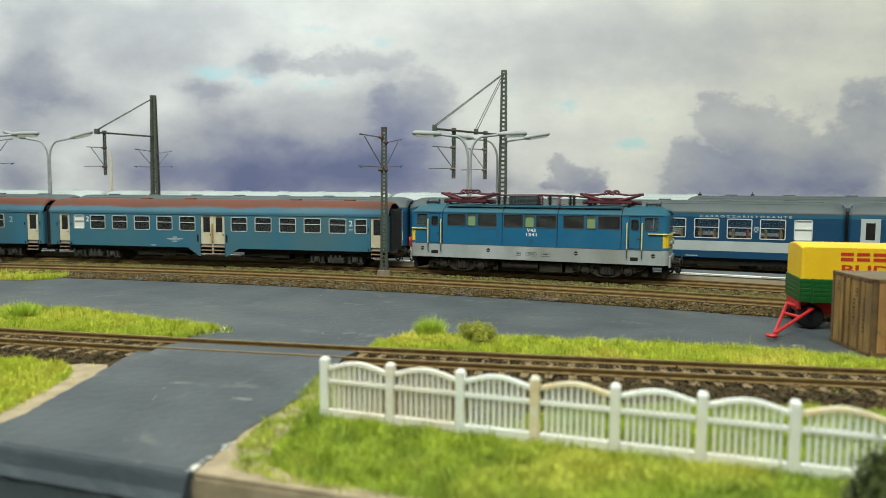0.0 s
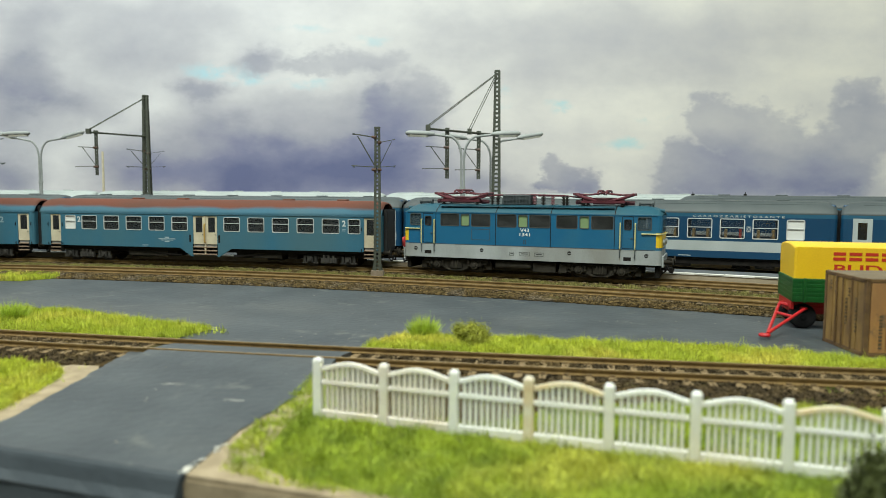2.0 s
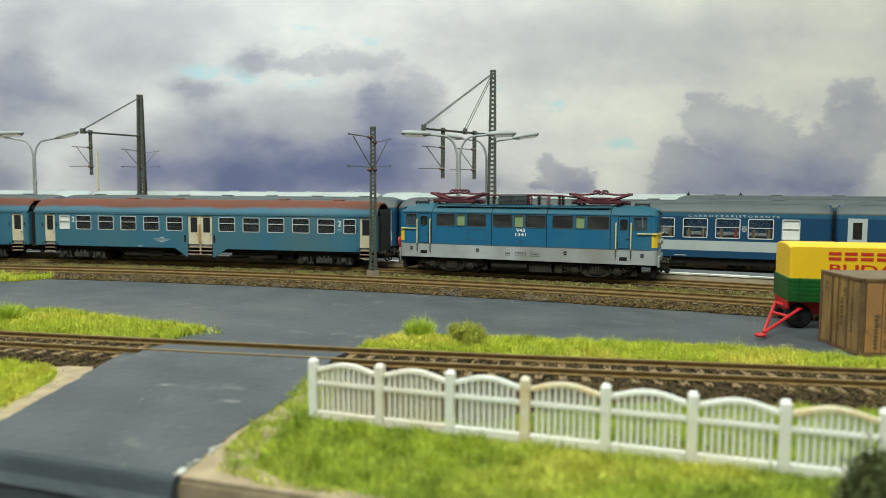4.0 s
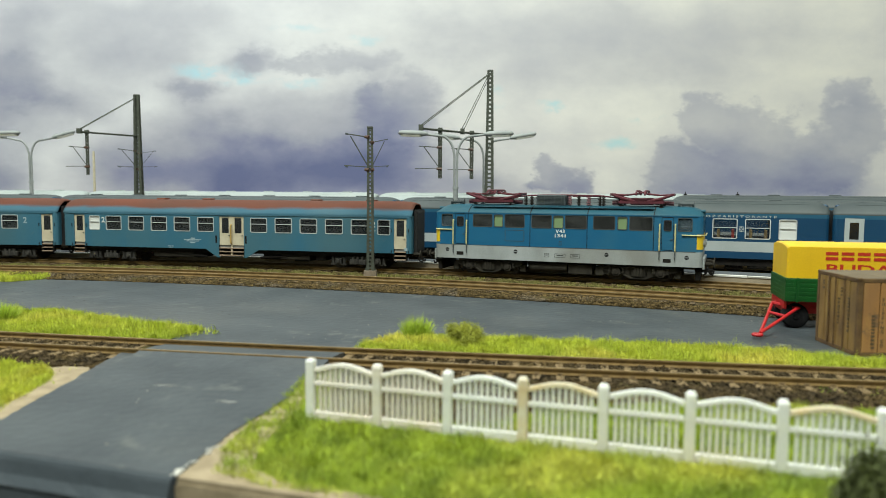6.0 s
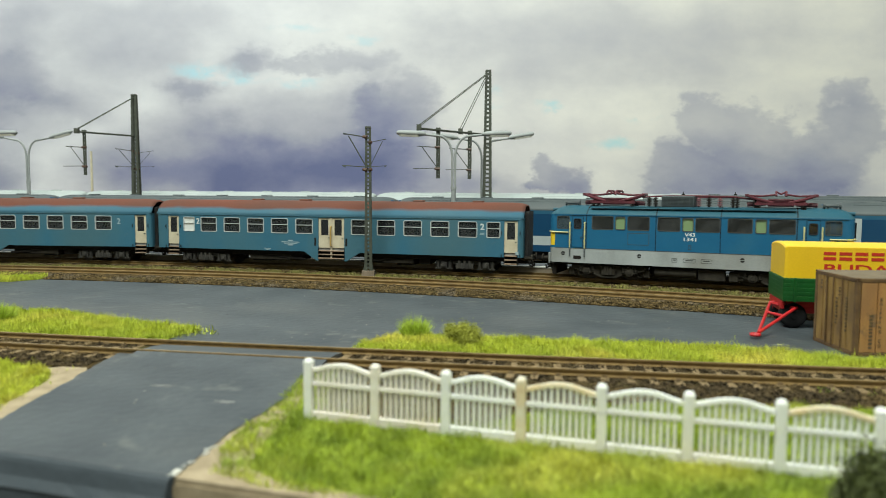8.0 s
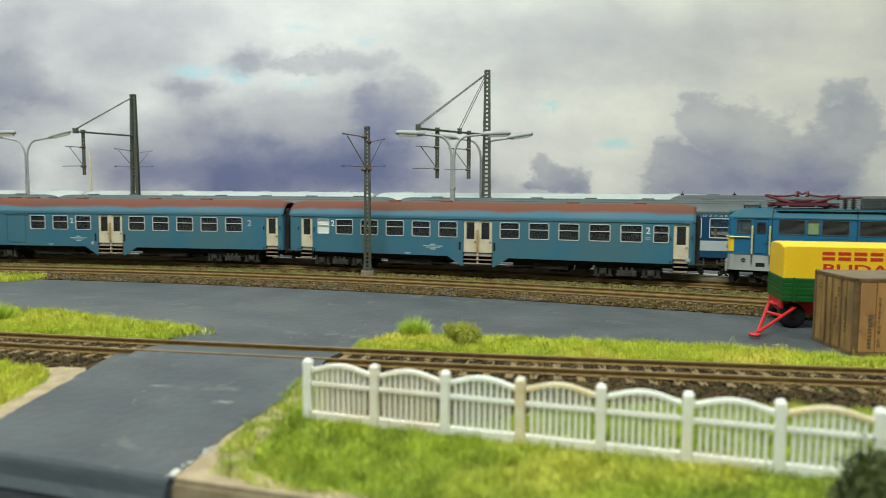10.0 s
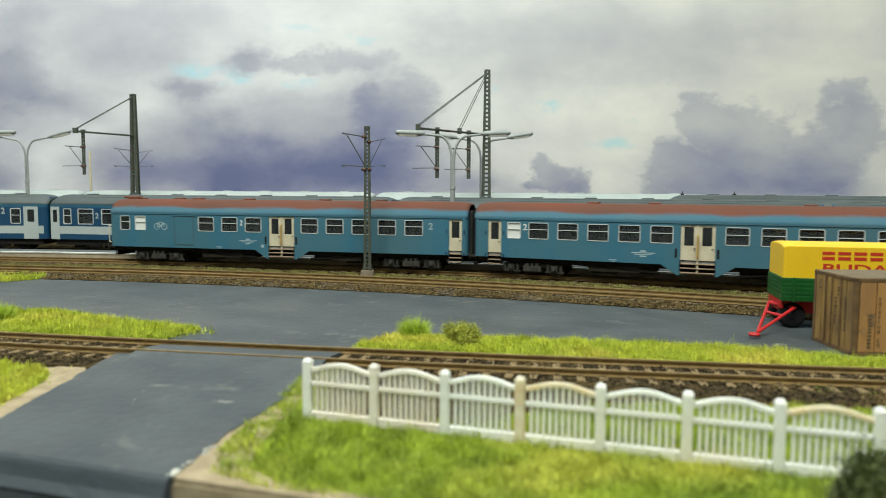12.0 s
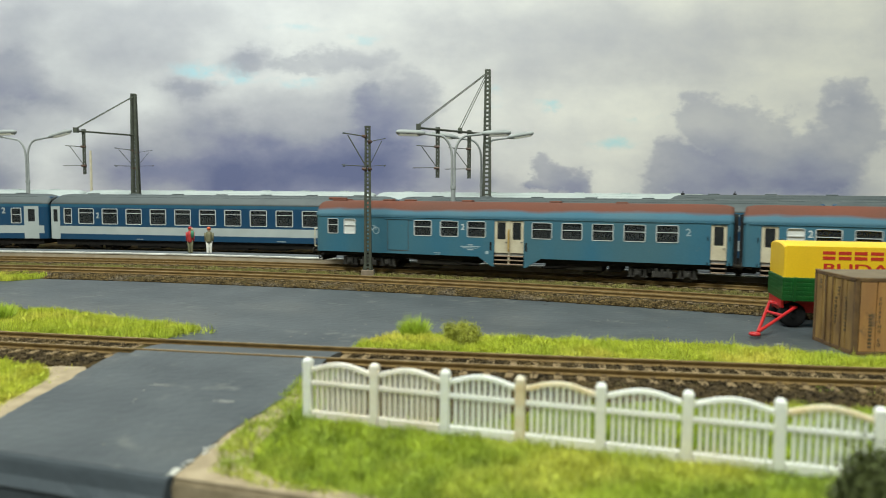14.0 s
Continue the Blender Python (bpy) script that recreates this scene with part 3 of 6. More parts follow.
def blades(name, outline, density, h0, h1, width, z, material, label, seed=1, lean=0.45, patch=0.0, comb=0.0):
    """Grass fibres over an outline: one thin triangle each, bent by a second one."""
    rng = np.random.default_rng(seed)
    o = np.array(outline, float)
    lo, hi = o.min(0), o.max(0)
    n = int((hi - lo).prod() * density)
    p = rng.uniform(lo, hi, (n, 2))
    inside = np.zeros(n, bool)
    j = len(o) - 1
    for i in range(len(o)):
        cross = (o[i, 1] > p[:, 1]) != (o[j, 1] > p[:, 1])
        with np.errstate(divide="ignore", invalid="ignore"):
            xi = (o[j, 0] - o[i, 0]) * (p[:, 1] - o[i, 1]) / (o[j, 1] - o[i, 1]) + o[i, 0]
        inside ^= cross & (p[:, 0] < xi)
        j = i
    p = p[inside]
    if patch:
        f = np.sin(p[:, 0] * 0.31 + 1.3 * np.sin(p[:, 1] * 0.23)) + np.sin(p[:, 1] * 0.37 + 1.7 * np.sin(p[:, 0] * 0.11))
        p = p[f + rng.normal(0, 0.7, len(p)) > patch]
    n = len(p)
    h = (h0 + (h1 - h0) * rng.beta(1.6, 2.2, n)) * (0.72 + 0.2 * np.sin(p[:, 0] * 0.35 + 2 * np.sin(p[:, 1] * 0.3)) + 0.14 * np.sin(p[:, 0] * 1.1 + 3 * np.sin(p[:, 1] * 0.9)))
    h *= np.where(rng.uniform(0, 1, n) < 0.02, 1.5, 1.0)
    az, l = rng.uniform(0, 6.283, n), np.abs(rng.normal(0, lean, n)).clip(0, 1.4)
    # tufts lean together
    whirl = 3.0 * np.sin(p[:, 0] * 0.21 + 1.4 * np.sin(p[:, 1] * 0.33)) + 2.0 * np.sin(p[:, 1] * 0.27)
    az = np.where(rng.uniform(0, 1, n) < comb, whirl + rng.normal(0, 0.5, n), az)
    tip = np.stack([np.cos(az) * np.sin(l) * h, np.sin(az) * np.sin(l) * h, np.cos(l) * h], -1)
    wa = rng.uniform(0, 6.283, n)
    w = np.stack([np.cos(wa), np.sin(wa), 0 * wa], -1) * width * rng.uniform(0.6, 1.3, (n, 1))
    b = np.concatenate([p, np.full((n, 1), z)], -1)
    mid = b + tip * 0.55 + np.array([0, 0, 1]) * (h * 0.12)[:, None]
    v = np.stack([b - w / 2, b + w / 2, mid + w * 0.4, mid - w * 0.4, b + tip], 1).reshape(-1, 3)
    k = (np.arange(n) * 5)[:, None]
    tris = np.concatenate([k + [0, 1, 2], k + [0, 2, 3], k + [3, 2, 4]], 1).reshape(-1, 3)
    ob = new(name, tri_mesh(name, v, tris))
    ob.data.materials.append(material)
    return tagged(ob, label, "grass", kind="stuff")


def turf(outline, z, name="turf"):
    o = np.array(outline, float)
    c = o.mean(0)
    inner = c + (o - c) * 0.97
    bm = loft(fresh(), [[(x, y, -6.7) for x, y in o], [(x, y, z - 0.5) for x, y in o], [(x, y, z) for x, y in inner]])
    tagged(part("turf", bm, M_TURF), "green scenic turf under the grass", "ground", kind="structure")


def lawns():
    rear = lambda x: siding_y(x) + 13
    g1 = [(-420, -285), (-350, -252), (-327, -238), (-300, -240), (-264, -241), (-240, -239), (-228, -240), (-229, -252), (-226, -261), (-245, rear(-245) + 0), (-290, rear(-290)), (-330, rear(-330)), (-420, rear(-420) - 2)]
    g3 = [(-150, rear(-150) - 3), (-153, -229), (-150, -214), (-142, -207), (-125, -203), (-106, -197), (-75, -188), (-44, -177), (-20, -172), (-2, -171), (16, -173), (60, -160), (110, -142), (110, rear(110)), (60, rear(60)), (0, rear(0)), (-60, rear(-60)), (-110, rear(-110))]
    g4 = [(-146, -279), (-141, -289), (-134, -305), (-128.4, -321), (-124, -335), (-118.5, -347), (-110, -354.8), (-98, -357.2), (-80, -353), (0, -340), (60, -331), (85, -326), (85, siding_y(85) - 34), (20, siding_y(20) - 36), (-35, siding_y(-35) - 38), (-60, -276), (-74, -298), (-90, -306), (-116, -308), (-128, -290), (-138, siding_y(-138) - 18)]
    g5 = [(-224, -313.5), (-216.5, -318), (-210.5, -324.5), (-204, -335.5), (-198, -346.5), (-193.5, -356), (-191, front_y(-191) + 3), (-330, front_y(-330) + 4), (-330, -333), (-256, -318), (-242, -314.5)]
    g2 = [(-530, -152), (-500, -148), (-478, -146.5), (-462, -147), (-450, -153), (-452, -162), (-456, -176), (-475, -185), (-530, -200)]
    for o, z in ((g1, -4.7), (g3, -4.7), (g4, -6.0), (g5, -5.3), (g2, -4.7)):
        turf(o, z)
    blades("meadow_grass", g1, 17, 1.8, 5.4, 0.15, -4.8, M_BLADE, "bright yellow-green static grass beside the siding", 1, 1.3, comb=0.45)
    blades("meadow_grass", g3, 18, 1.6, 5.0, 0.15, -4.8, M_BLADE, "bright yellow-green static grass strip along the yard", 2, 1.3, comb=0.45)
    blades("lawn_grass", g4, 17, 1.2, 4.0, 0.17, -6.1, M_BLADE2, "dense mid-green static grass by the white fence", 3, 1.35, comb=0.5)
    blades("lawn_grass", g5, 15, 1.6, 4.4, 0.17, -5.5, M_BLADE, "green static grass beside the road", 4, 1.25, comb=0.4)
    blades("meadow_grass", g2, 8, 2.0, 4.8, 0.26, -4.8, M_BLADE, "bright grass patch beside the main line", 5)
    # stray fibres on the edges of the meadow
    blades("stray_fibres", [(-232, -250), (-225, -258), (-222, -246), (-216, -243), (-226, -236)], 1.0, 2, 5, 0.3, -5, M_BLADE, "stray grass fibres on the pavement", 6, 1.0)
    blades("stray_fibres", [(-131, -312), (-122, -338), (-112, -357), (-80, -355), (-80, -350), (-104, -350), (-114, -336), (-124, -306)], 1.4, 1.2, 3.0, 0.22, -5.4, M_BLADE, "stray grass fibres on the sandy verge", 12, 1.2, 0.1)
    blades("stray_fibres", [(-226, -311), (-214, -328), (-204, -345), (-198, -358), (-192, -352), (-206, -326), (-220, -305)], 0.9, 1.2, 3.0, 0.22, -5.4, M_BLADE, "stray grass fibres beside the road", 13, 1.2, 0.3)
    th = np.linspace(-21, 4, 60)
    band = lambda a, b: [polar(a, t) for t in th] + [polar(b, t) for t in th[::-1]]
    blades("track_weeds", band(1523, 1551), 6.0, 0.8, 3.3, 0.24, -3.3, M_WEED, "olive weeds between the main tracks", 7, 0.9, -0.1)
    blades("track_weeds", band(1576, 1585), 3.0, 0.8, 2.2, 0.35, -2.9, M_WEED, "olive weeds in front of the platform", 8, 0.8, 0.4)
    blades("track_weeds", band(1500, 1516), 0.5, 0.6, 1.6, 0.35, -2.9, M_WEED, "sparse weeds between the rails", 9, 0.8, 0.9)
    xs = np.linspace(4, 100, 30)
    blades("siding_weeds", [(x, siding_y(x) - 10.5) for x in xs] + [(x, siding_y(x) - 17) for x in xs[::-1]], 1.6, 1.0, 3.0, 0.35, -6.6, M_BLADE2, "weeds on the edge of the siding", 10, 0.7, 0.3)


def tuft(x, y, z, r, h, n, material, label, name="grass_tuft", seed=1):
    rng = np.random.default_rng(seed)
    az, q = rng.uniform(0, 6.283, n), np.sqrt(rng.uniform(0, 1, n))
    base = np.stack([np.cos(az) * q * r * 0.7, np.sin(az) * q * r * 0.7, 0 * q], -1)
    L = h * (0.3 + 0.9 * rng.beta(2.2, 2.0, n)) * (1.1 - 0.35 * q)
    out, turn = q * 0.5 + np.abs(rng.normal(0, 0.22, n)), az + rng.normal(0, 0.7, n)
    tip = np.stack([np.cos(turn) * np.sin(out) * L, np.sin(turn) * np.sin(out) * L, np.cos(out) * L], -1)
    face = rng.uniform(0, 6.283, n)
    w = np.stack([np.cos(face), np.sin(face), 0 * face], -1) * 0.17
    v = np.stack([base - w, base + w, base + tip], 1).reshape(-1, 3)
    me = tri_mesh(name, v, np.arange(3 * n).reshape(-1, 3))
    me.materials.append(material)
    ob = new(name, me)
    ob.matrix_basis = at(x, y, z)
    return tagged(ob, label, "plant", "small plants on the layout")


def bush(x, y, z, rx, rz, n, leaf, material, label, seed):
    """A clump bush: short stems and many small leaves round an uneven crown."""
    rng = np.random.default_rng(seed)
    b = thing("bush", label, "bush", "small plants on the layout", at(x, y, z))
    bm = fresh()
    for _ in range(7):
        d = rng.normal(0, 1, 3)
        rod(bm, (0, 0, -0.5), (d[0] * rx * 0.35, d[1] * rx * 0.35, rz * rng.uniform(0.5, 0.9)), 0.35, 0.12, 5)
    part("stem", bm, M_EARTH, b)
    blobs = rng.normal(0, 0.36, (14, 3)) * [rx, rx, rz * 0.6] + [0, 0, rz * 0.48]
    c = blobs[rng.integers(0, 14, n)] + rng.normal(0, 1, (n, 3)) * [rx * 0.19, rx * 0.19, rz * 0.15]
    c[:, 2] = c[:, 2].clip(0.1, None)
    a, e = rng.normal(0, 1, (n, 3)), rng.normal(0, 1, (n, 3))
    a /= np.linalg.norm(a, axis=1)[:, None]
    e /= np.linalg.norm(e, axis=1)[:, None]
    s = leaf * rng.uniform(0.6, 1.3, (n, 1))
    v = np.stack([c - a * s, c + a * s, c + e * s * 1.4], 1).reshape(-1, 3)
    me = tri_mesh("crown", v, np.arange(3 * n).reshape(-1, 3))
    me.materials.append(material)
    ob = new("crown", me)
    ob.parent = b


def backdrop():
    """A printed cloudy sky behind the layout."""
    m = bpy.data.materials.new("printed_sky")
    m.use_nodes = True
    nt = m.node_tree
    N, K = nt.nodes, nt.links
    co = N.new("ShaderNodeTexCoord")

    def nz(scale, detail, rough=0.55):
        n = N.new("ShaderNodeTexNoise")
        n.inputs["Scale"].default_value, n.inputs["Detail"].default_value, n.inputs["Roughness"].default_value = scale, detail, rough
        mp = N.new("ShaderNodeMapping")
        mp.inputs["Scale"].default_value = (1, 1, 1.7)
        K.new(co.outputs["Object"], mp.inputs["Vector"])
        K.new(mp.outputs[0], n.inputs["Vector"])
        return n

    def vmath(op, a, b):
        n = N.new("ShaderNodeVectorMath")
        n.operation = op
        for i, v in enumerate((a, b)):
            if isinstance(v, tuple):
                n.inputs[i].default_value = v
            elif v is not None:
                K.new(v, n.inputs[i])
        return n

    def fmath(op, a, b, clamp=False):
        n = N.new("ShaderNodeMath")
        n.operation, n.use_clamp = op, clamp
        for i, v in enumerate((a, b)):
            if isinstance(v, (int, float)):
                n.inputs[i].default_value = v
            else:
                K.new(v, n.inputs[i])
        return n.outputs[0]

    warp = vmath("SUBTRACT", nz(7, 7, 0.62).outputs["Color"], (0.5, 0.5, 0.5))
    warp = vmath("MULTIPLY", warp.outputs[0], (0.10, 0.0, 0.08))
    where = vmath("ADD", co.outputs["Object"], warp.outputs[0]).outputs[0]

    def spread(where, u, v, ru, rv):
        """How far a place lies from the middle of an oval, in its half widths."""
        d = vmath("SUBTRACT", where, (u * MM, 0, v * MM))
        d = vmath("MULTIPLY", d.outputs[0], (1000 / ru, 0, 1000 / rv))
        ln = N.new("ShaderNodeVectorMath")
        ln.operation = "LENGTH"
        K.new(d.outputs[0], ln.inputs[0])
        return ln.outputs["Value"]

    def stepped(value, a, b, lo, hi):
        r = N.new("ShaderNodeMapRange")
        r.interpolation_type = "SMOOTHSTEP"
        for k, val in (("From Min", a), ("From Max", b), ("To Min", lo), ("To Max", hi)):
            r.inputs[k].default_value = val
        K.new(value, r.inputs["Value"])
        return r.outputs[0]

    def blobs(rows):
        """Soft masses: centre across and up, half width, half height, depth of tone."""
        total = None
        for u, v, ru, rv, s in rows:
            one = stepped(spread(where, u, v, ru, rv), 0.1, 1.25, s, 0.0)
            total = one if total is None else fmath("ADD", total, one)
        return total

    fine = vmath("SUBTRACT", nz(16, 9, 0.66).outputs["Color"], (0.5, 0.5, 0.5))
    fine = vmath("MULTIPLY", fine.outputs[0], (0.085, 0.0, 0.075))
    ragged = vmath("ADD", where, fine.outputs[0]).outputs[0]

    def heap(rows, depth, edge):
        """A heaped cloud: the union of its lumps, with one ragged outline."""
        least = None
        for row in rows:
            one = spread(ragged, *row)
            least = one if least is None else fmath("MINIMUM", least, one)
        return stepped(least, 1.0 - edge, 1.0 + edge * 0.4, depth, 0.0)

    dark = blobs([(-213, 66, 303, 71, 0.5), (-168, 90, 197, 64, 0.32), (-296, 94, 121, 56, 0.24), (-100, 79, 106, 56, 0.22), (-372, 139, 91, 34, 0.2), (-259, 139, 151, 30, 0.18), (-77, 143, 91, 56, 0.26),
                  (-259, 227, 49, 26, 0.2), (-338, 184, 57, 30, 0.22), (-175, 166, 129, 26, 0.18), (-596, 166, 129, 68, 0.3), (-497, 173, 64, 34, 0.22), (-611, 74, 64, 38, 0.36), (-425, 83, 83, 45, 0.3),
                  (-577, 263, 61, 52, 0.2), (-425, 240, 98, 60, 0.22), (-365, 286, 91, 34, 0.14), (-524, 293, 91, 30, 0.12), (339, 90, 83, 45, 0.16), (479, 83, 121, 52, 0.2), (445, 60, 174, 26, 0.14),
                  (165, 74, 38, 20, 0.22), (124, 56, 45, 15, 0.26), (44, 64, 61, 22, 0.22), (233, 263, 250, 60, 0.12), (120, 210, 106, 30, 0.08), (324, 214, 136, 27, 0.1), (-1, 263, 121, 38, 0.1)])
    for rows, depth, edge in (([(343, 147, 36, 39), (385, 132, 53, 45), (438, 117, 61, 45), (317, 83, 45, 41), (385, 76, 91, 45), (491, 90, 83, 52), (551, 147, 47, 51), (521, 120, 45, 38)], 0.24, 0.30),
                              ([(146, 82, 26, 21), (173, 70, 30, 20), (124, 64, 30, 12)], 0.30, 0.4), ([(-43, 180, 44, 39), (-66, 154, 53, 38), (-92, 173, 30, 27)], 0.24, 0.6), ([(-153, 227, 53, 22), (-107, 224, 38, 24), (-198, 220, 30, 14)], 0.20, 0.65), ([(-259, 227, 36, 21), (-338, 188, 45, 22), (-577, 196, 68, 38)], 0.16, 0.6)):
        dark = fmath("ADD", dark, heap(rows, depth, edge))
    tex = nz(9, 8, 0.55)
    mod = N.new("ShaderNodeMapRange")
    for k, val in (("From Min", 0.3), ("From Max", 0.7), ("To Min", 0.75), ("To Max", 1.22)):
        mod.inputs[k].default_value = val
    K.new(tex.outputs["Fac"], mod.inputs["Value"])
    soft = N.new("ShaderNodeMapRange")
    for k, val in (("From Min", 0.3), ("From Max", 0.75), ("To Min", 0.0), ("To Max", 0.24)):
        soft.inputs[k].default_value = val
    K.new(nz(6, 6, 0.6).outputs["Fac"], soft.inputs["Value"])
    tone = fmath("ADD", fmath("MULTIPLY", dark, mod.outputs[0]), soft.outputs[0], True)
    ramp = N.new("ShaderNodeValToRGB")
    els = ramp.color_ramp.elements
    els[0].position, els[0].color = 0.0, (0.80, 0.80, 0.845, 1)
    els[1].position, els[1].color = 1.0, (0.13, 0.15, 0.30, 1)
    for pos, c in ((0.22, (0.565, 0.565, 0.635, 1)), (0.45, (0.385, 0.39, 0.485, 1)), (0.72, (0.22, 0.235, 0.38, 1))):
        e = els.new(pos)
        e.color = c
    K.new(tone, ramp.inputs["Fac"])
    gaps = blobs([(-323, 220, 53, 16, 0.8), (-266, 203, 45, 14, 0.7), (-198, 196, 30, 10, 0.6), (-198, 274, 45, 10, 0.35), (143, 164, 18, 10, 0.9), (226, 112, 38, 10, 0.8), (267, 152, 30, 8, 0.5), (68, 177, 20, 15, 0.6), (-107, 256, 23, 8, 0.4)])
    g2 = N.new("ShaderNodeMapRange")
    for k, val in (("From Min", 0.42), ("From Max", 0.6)):
        g2.inputs[k].default_value = val
    K.new(nz(24, 6, 0.6).outputs["Fac"], g2.inputs["Value"])
    mask = fmath("MULTIPLY", gaps, g2.outputs[0], True)
    mix = N.new("ShaderNodeMix")
    mix.data_type = "RGBA"
    mix.inputs["B"].default_value = (0.42, 0.70, 0.83, 1)
    K.new(mask, mix.inputs["Factor"])
    K.new(ramp.outputs["Color"], mix.inputs["A"])
    # the print turns from cool white to cream across its width; the cream also stands in for lamp sheen at the right
    sep = N.new("ShaderNodeSeparateXYZ")
    K.new(co.outputs["Object"], sep.inputs[0])
    across = N.new("ShaderNodeMapRange")
    across.inputs["From Min"].default_value, across.inputs["From Max"].default_value = -0.25, 0.45
    K.new(sep.outputs["X"], across.inputs["Value"])
    hue = N.new("ShaderNodeMix")
    hue.data_type, hue.blend_type = "RGBA", "MULTIPLY"
    hue.inputs["B"].default_value = (1.0, 0.965, 0.85, 1)
    pale = fmath("SUBTRACT", 1.0, fmath("MULTIPLY", tone, 1.9), True)
    K.new(fmath("MULTIPLY", across.outputs[0], pale), hue.inputs["Factor"])
    K.new(mix.outputs["Result"], hue.inputs["A"])
    b = N["Principled BSDF"]
    b.inputs["Roughness"].default_value = 0.42
    K.new(hue.outputs["Result"], b.inputs["Base Color"])
    bm = fresh()
    box(bm, -1000, 800, 0, 3, -70, 520)
    ob = part("backdrop", bm, m)
    # stands square to the view across the yard
    ob.matrix_basis = at(-445, 426, 0, 26.4)
    tagged(ob, "printed panel of a cloudy grey and violet sky", "backdrop", kind="structure")


room()
baseboard()
pavement()
SLEEPER = sleeper_mesh(M_DARKSLEEPER)
ballast_main()
curved_track(1506.4, 0, -24, 10, "rusty main-line track in brown ballast beside the yard", SLEEPER)
curved_track(1568, 0, -24, 10, "rusty main-line track used by the blue train", SLEEPER)
curved_track(1630, 2, -24, 10, "track behind the narrow platform under the parked coaches", None)
curved_track(1692, 5, -24, 10, "far track under the parked grey-roofed coach", None)
curved_track(1738, 5.2, -33, 10, "outermost track under the parked pale-roofed coaches", None)
siding_track(sleeper_mesh(M_SLEEPER))
platform()
backdrop()
lawns()
ballast_stones()
debris()
plaster_chips()
scuffs()
tuft(-142.2, -209.5, -5.0, 6.0, 9.6, 1500, M_TUFT, "fresh green grass tuft at the end of the meadow strip", seed=1)
tuft(-324.0, -266, -5.0, 7.0, 9.6, 1500, M_TUFT, "fresh green grass tuft in the meadow", seed=2)
bush(-117.6, -214.5, -5.4, 6.8, 9.8, 30000, 0.26, M_OLIVE, "small olive-green bush in the meadow strip", 3)
bush(13, -317, -6.2, 9.5, 12, 9000, 0.6, M_DARKBUSH, "small dark green bush in front of the fence", 4)
# ---------------------------------------------------------------- rolling stock


def wall_band(bm, x0, x1, z0, z1, y, holes, thick=0.9, side=-1):
    """One band of a side wall in one piece, with its openings cut through; y is the outer face."""
    xs = sorted({x0, x1, *[v for h in holes for v in h[:2] if x0 < v < x1]})
    zs = sorted({z0, z1, *[v for h in holes for v in h[2:] if z0 < v < z1]})
    made = {}

    def vert(i, j, k):
        if (i, j, k) not in made:
            made[i, j, k] = bm.verts.new((xs[i], side * (y - thick * k), zs[j]))
        return made[i, j, k]

    def solid(i, j):
        if not (0 <= i < len(xs) - 1 and 0 <= j < len(zs) - 1):
            return False
        cx, cz = (xs[i] + xs[i + 1]) / 2, (zs[j] + zs[j + 1]) / 2
        return not any(h[0] < cx < h[1] and h[2] < cz < h[3] for h in holes)

    for i in range(len(xs) - 1):
        for j in range(len(zs) - 1):
            if not solid(i, j):
                continue
            for k in (0, 1):
                bm.faces.new((vert(i, j, k), vert(i + 1, j, k), vert(i + 1, j + 1, k), vert(i, j + 1, k)))
            for di, dj, a, b in ((-1, 0, (i, j), (i, j + 1)), (1, 0, (i + 1, j), (i + 1, j + 1)), (0, -1, (i, j), (i + 1, j)), (0, 1, (i, j + 1), (i + 1, j + 1))):
                if not solid(i + di, j + dj):
                    bm.faces.new((vert(*a, 0), vert(*b, 0), vert(*b, 1), vert(*a, 1)))
    return bm


def rounded(x0, x1, z0, z1, r, n=3):
    pts = []
    for cx, cz, a0 in ((x1 - r, z1 - r, 0), (x0 + r, z1 - r, 90), (x0 + r, z0 + r, 180), (x1 - r, z0 + r, 270)):
        for i in range(n + 1):
            a = radians(a0 + 90 * i / n)
            pts.append((cx + r * math.cos(a), cz + r * math.sin(a)))
    return pts


def ring(bm, x0, x1, z0, z1, w, y0, y1, r=1.0):
    """A frame with rounded corners, w wide, from y0 to y1."""
    o, i = rounded(x0, x1, z0, z1, r), rounded(x0 + w, x1 - w, z0 + w, z1 - w, max(r - w, 0.15))
    rings = [[(x, y0, z) for x, z in o], [(x, y0, z) for x, z in i], [(x, y1, z) for x, z in i], [(x, y1, z) for x, z in o]]
    vs = [[bm.verts.new(p) for p in q] for q in rings]
    n = len(o)
    for k in range(4):
        a, b = vs[k], vs[(k + 1) % 4]
        for j in range(n):
            bm.faces.new((a[j], a[(j + 1) % n], b[(j + 1) % n], b[j]))
    return bm


def window(parent, x0, x1, z0, z1, y, side=-1, frame=None, pane=None, bar=0.6, w=0.46, name="window"):
    """Frame as the part, pane below it; y is the wall's outer face."""
    s = side
    bm = ring(fresh(), x0 - 0.25, x1 + 0.25, z0 - 0.25, z1 + 0.25, w, s * (y + 0.22), s * (y - 0.7), 1.1)
    if bar:
        zb = z0 + (z1 - z0) * bar
        box(bm, x0, x1, *sorted((s * (y + 0.1), s * (y - 0.4))), zb - 0.22, zb + 0.22)
    f = part(name, bm, frame or M_FRAME, parent)
    part("pane", box(fresh(), x0 - 0.1, x1 + 0.1, *sorted((s * (y - 0.45), s * (y - 0.62))), z0 - 0.1, z1 + 0.1), pane or M_GLASS, f)
    return f


def roof_z(y, w, z0, top, p):
    return z0 + (top - z0) * (1 - abs(y / w) ** p)


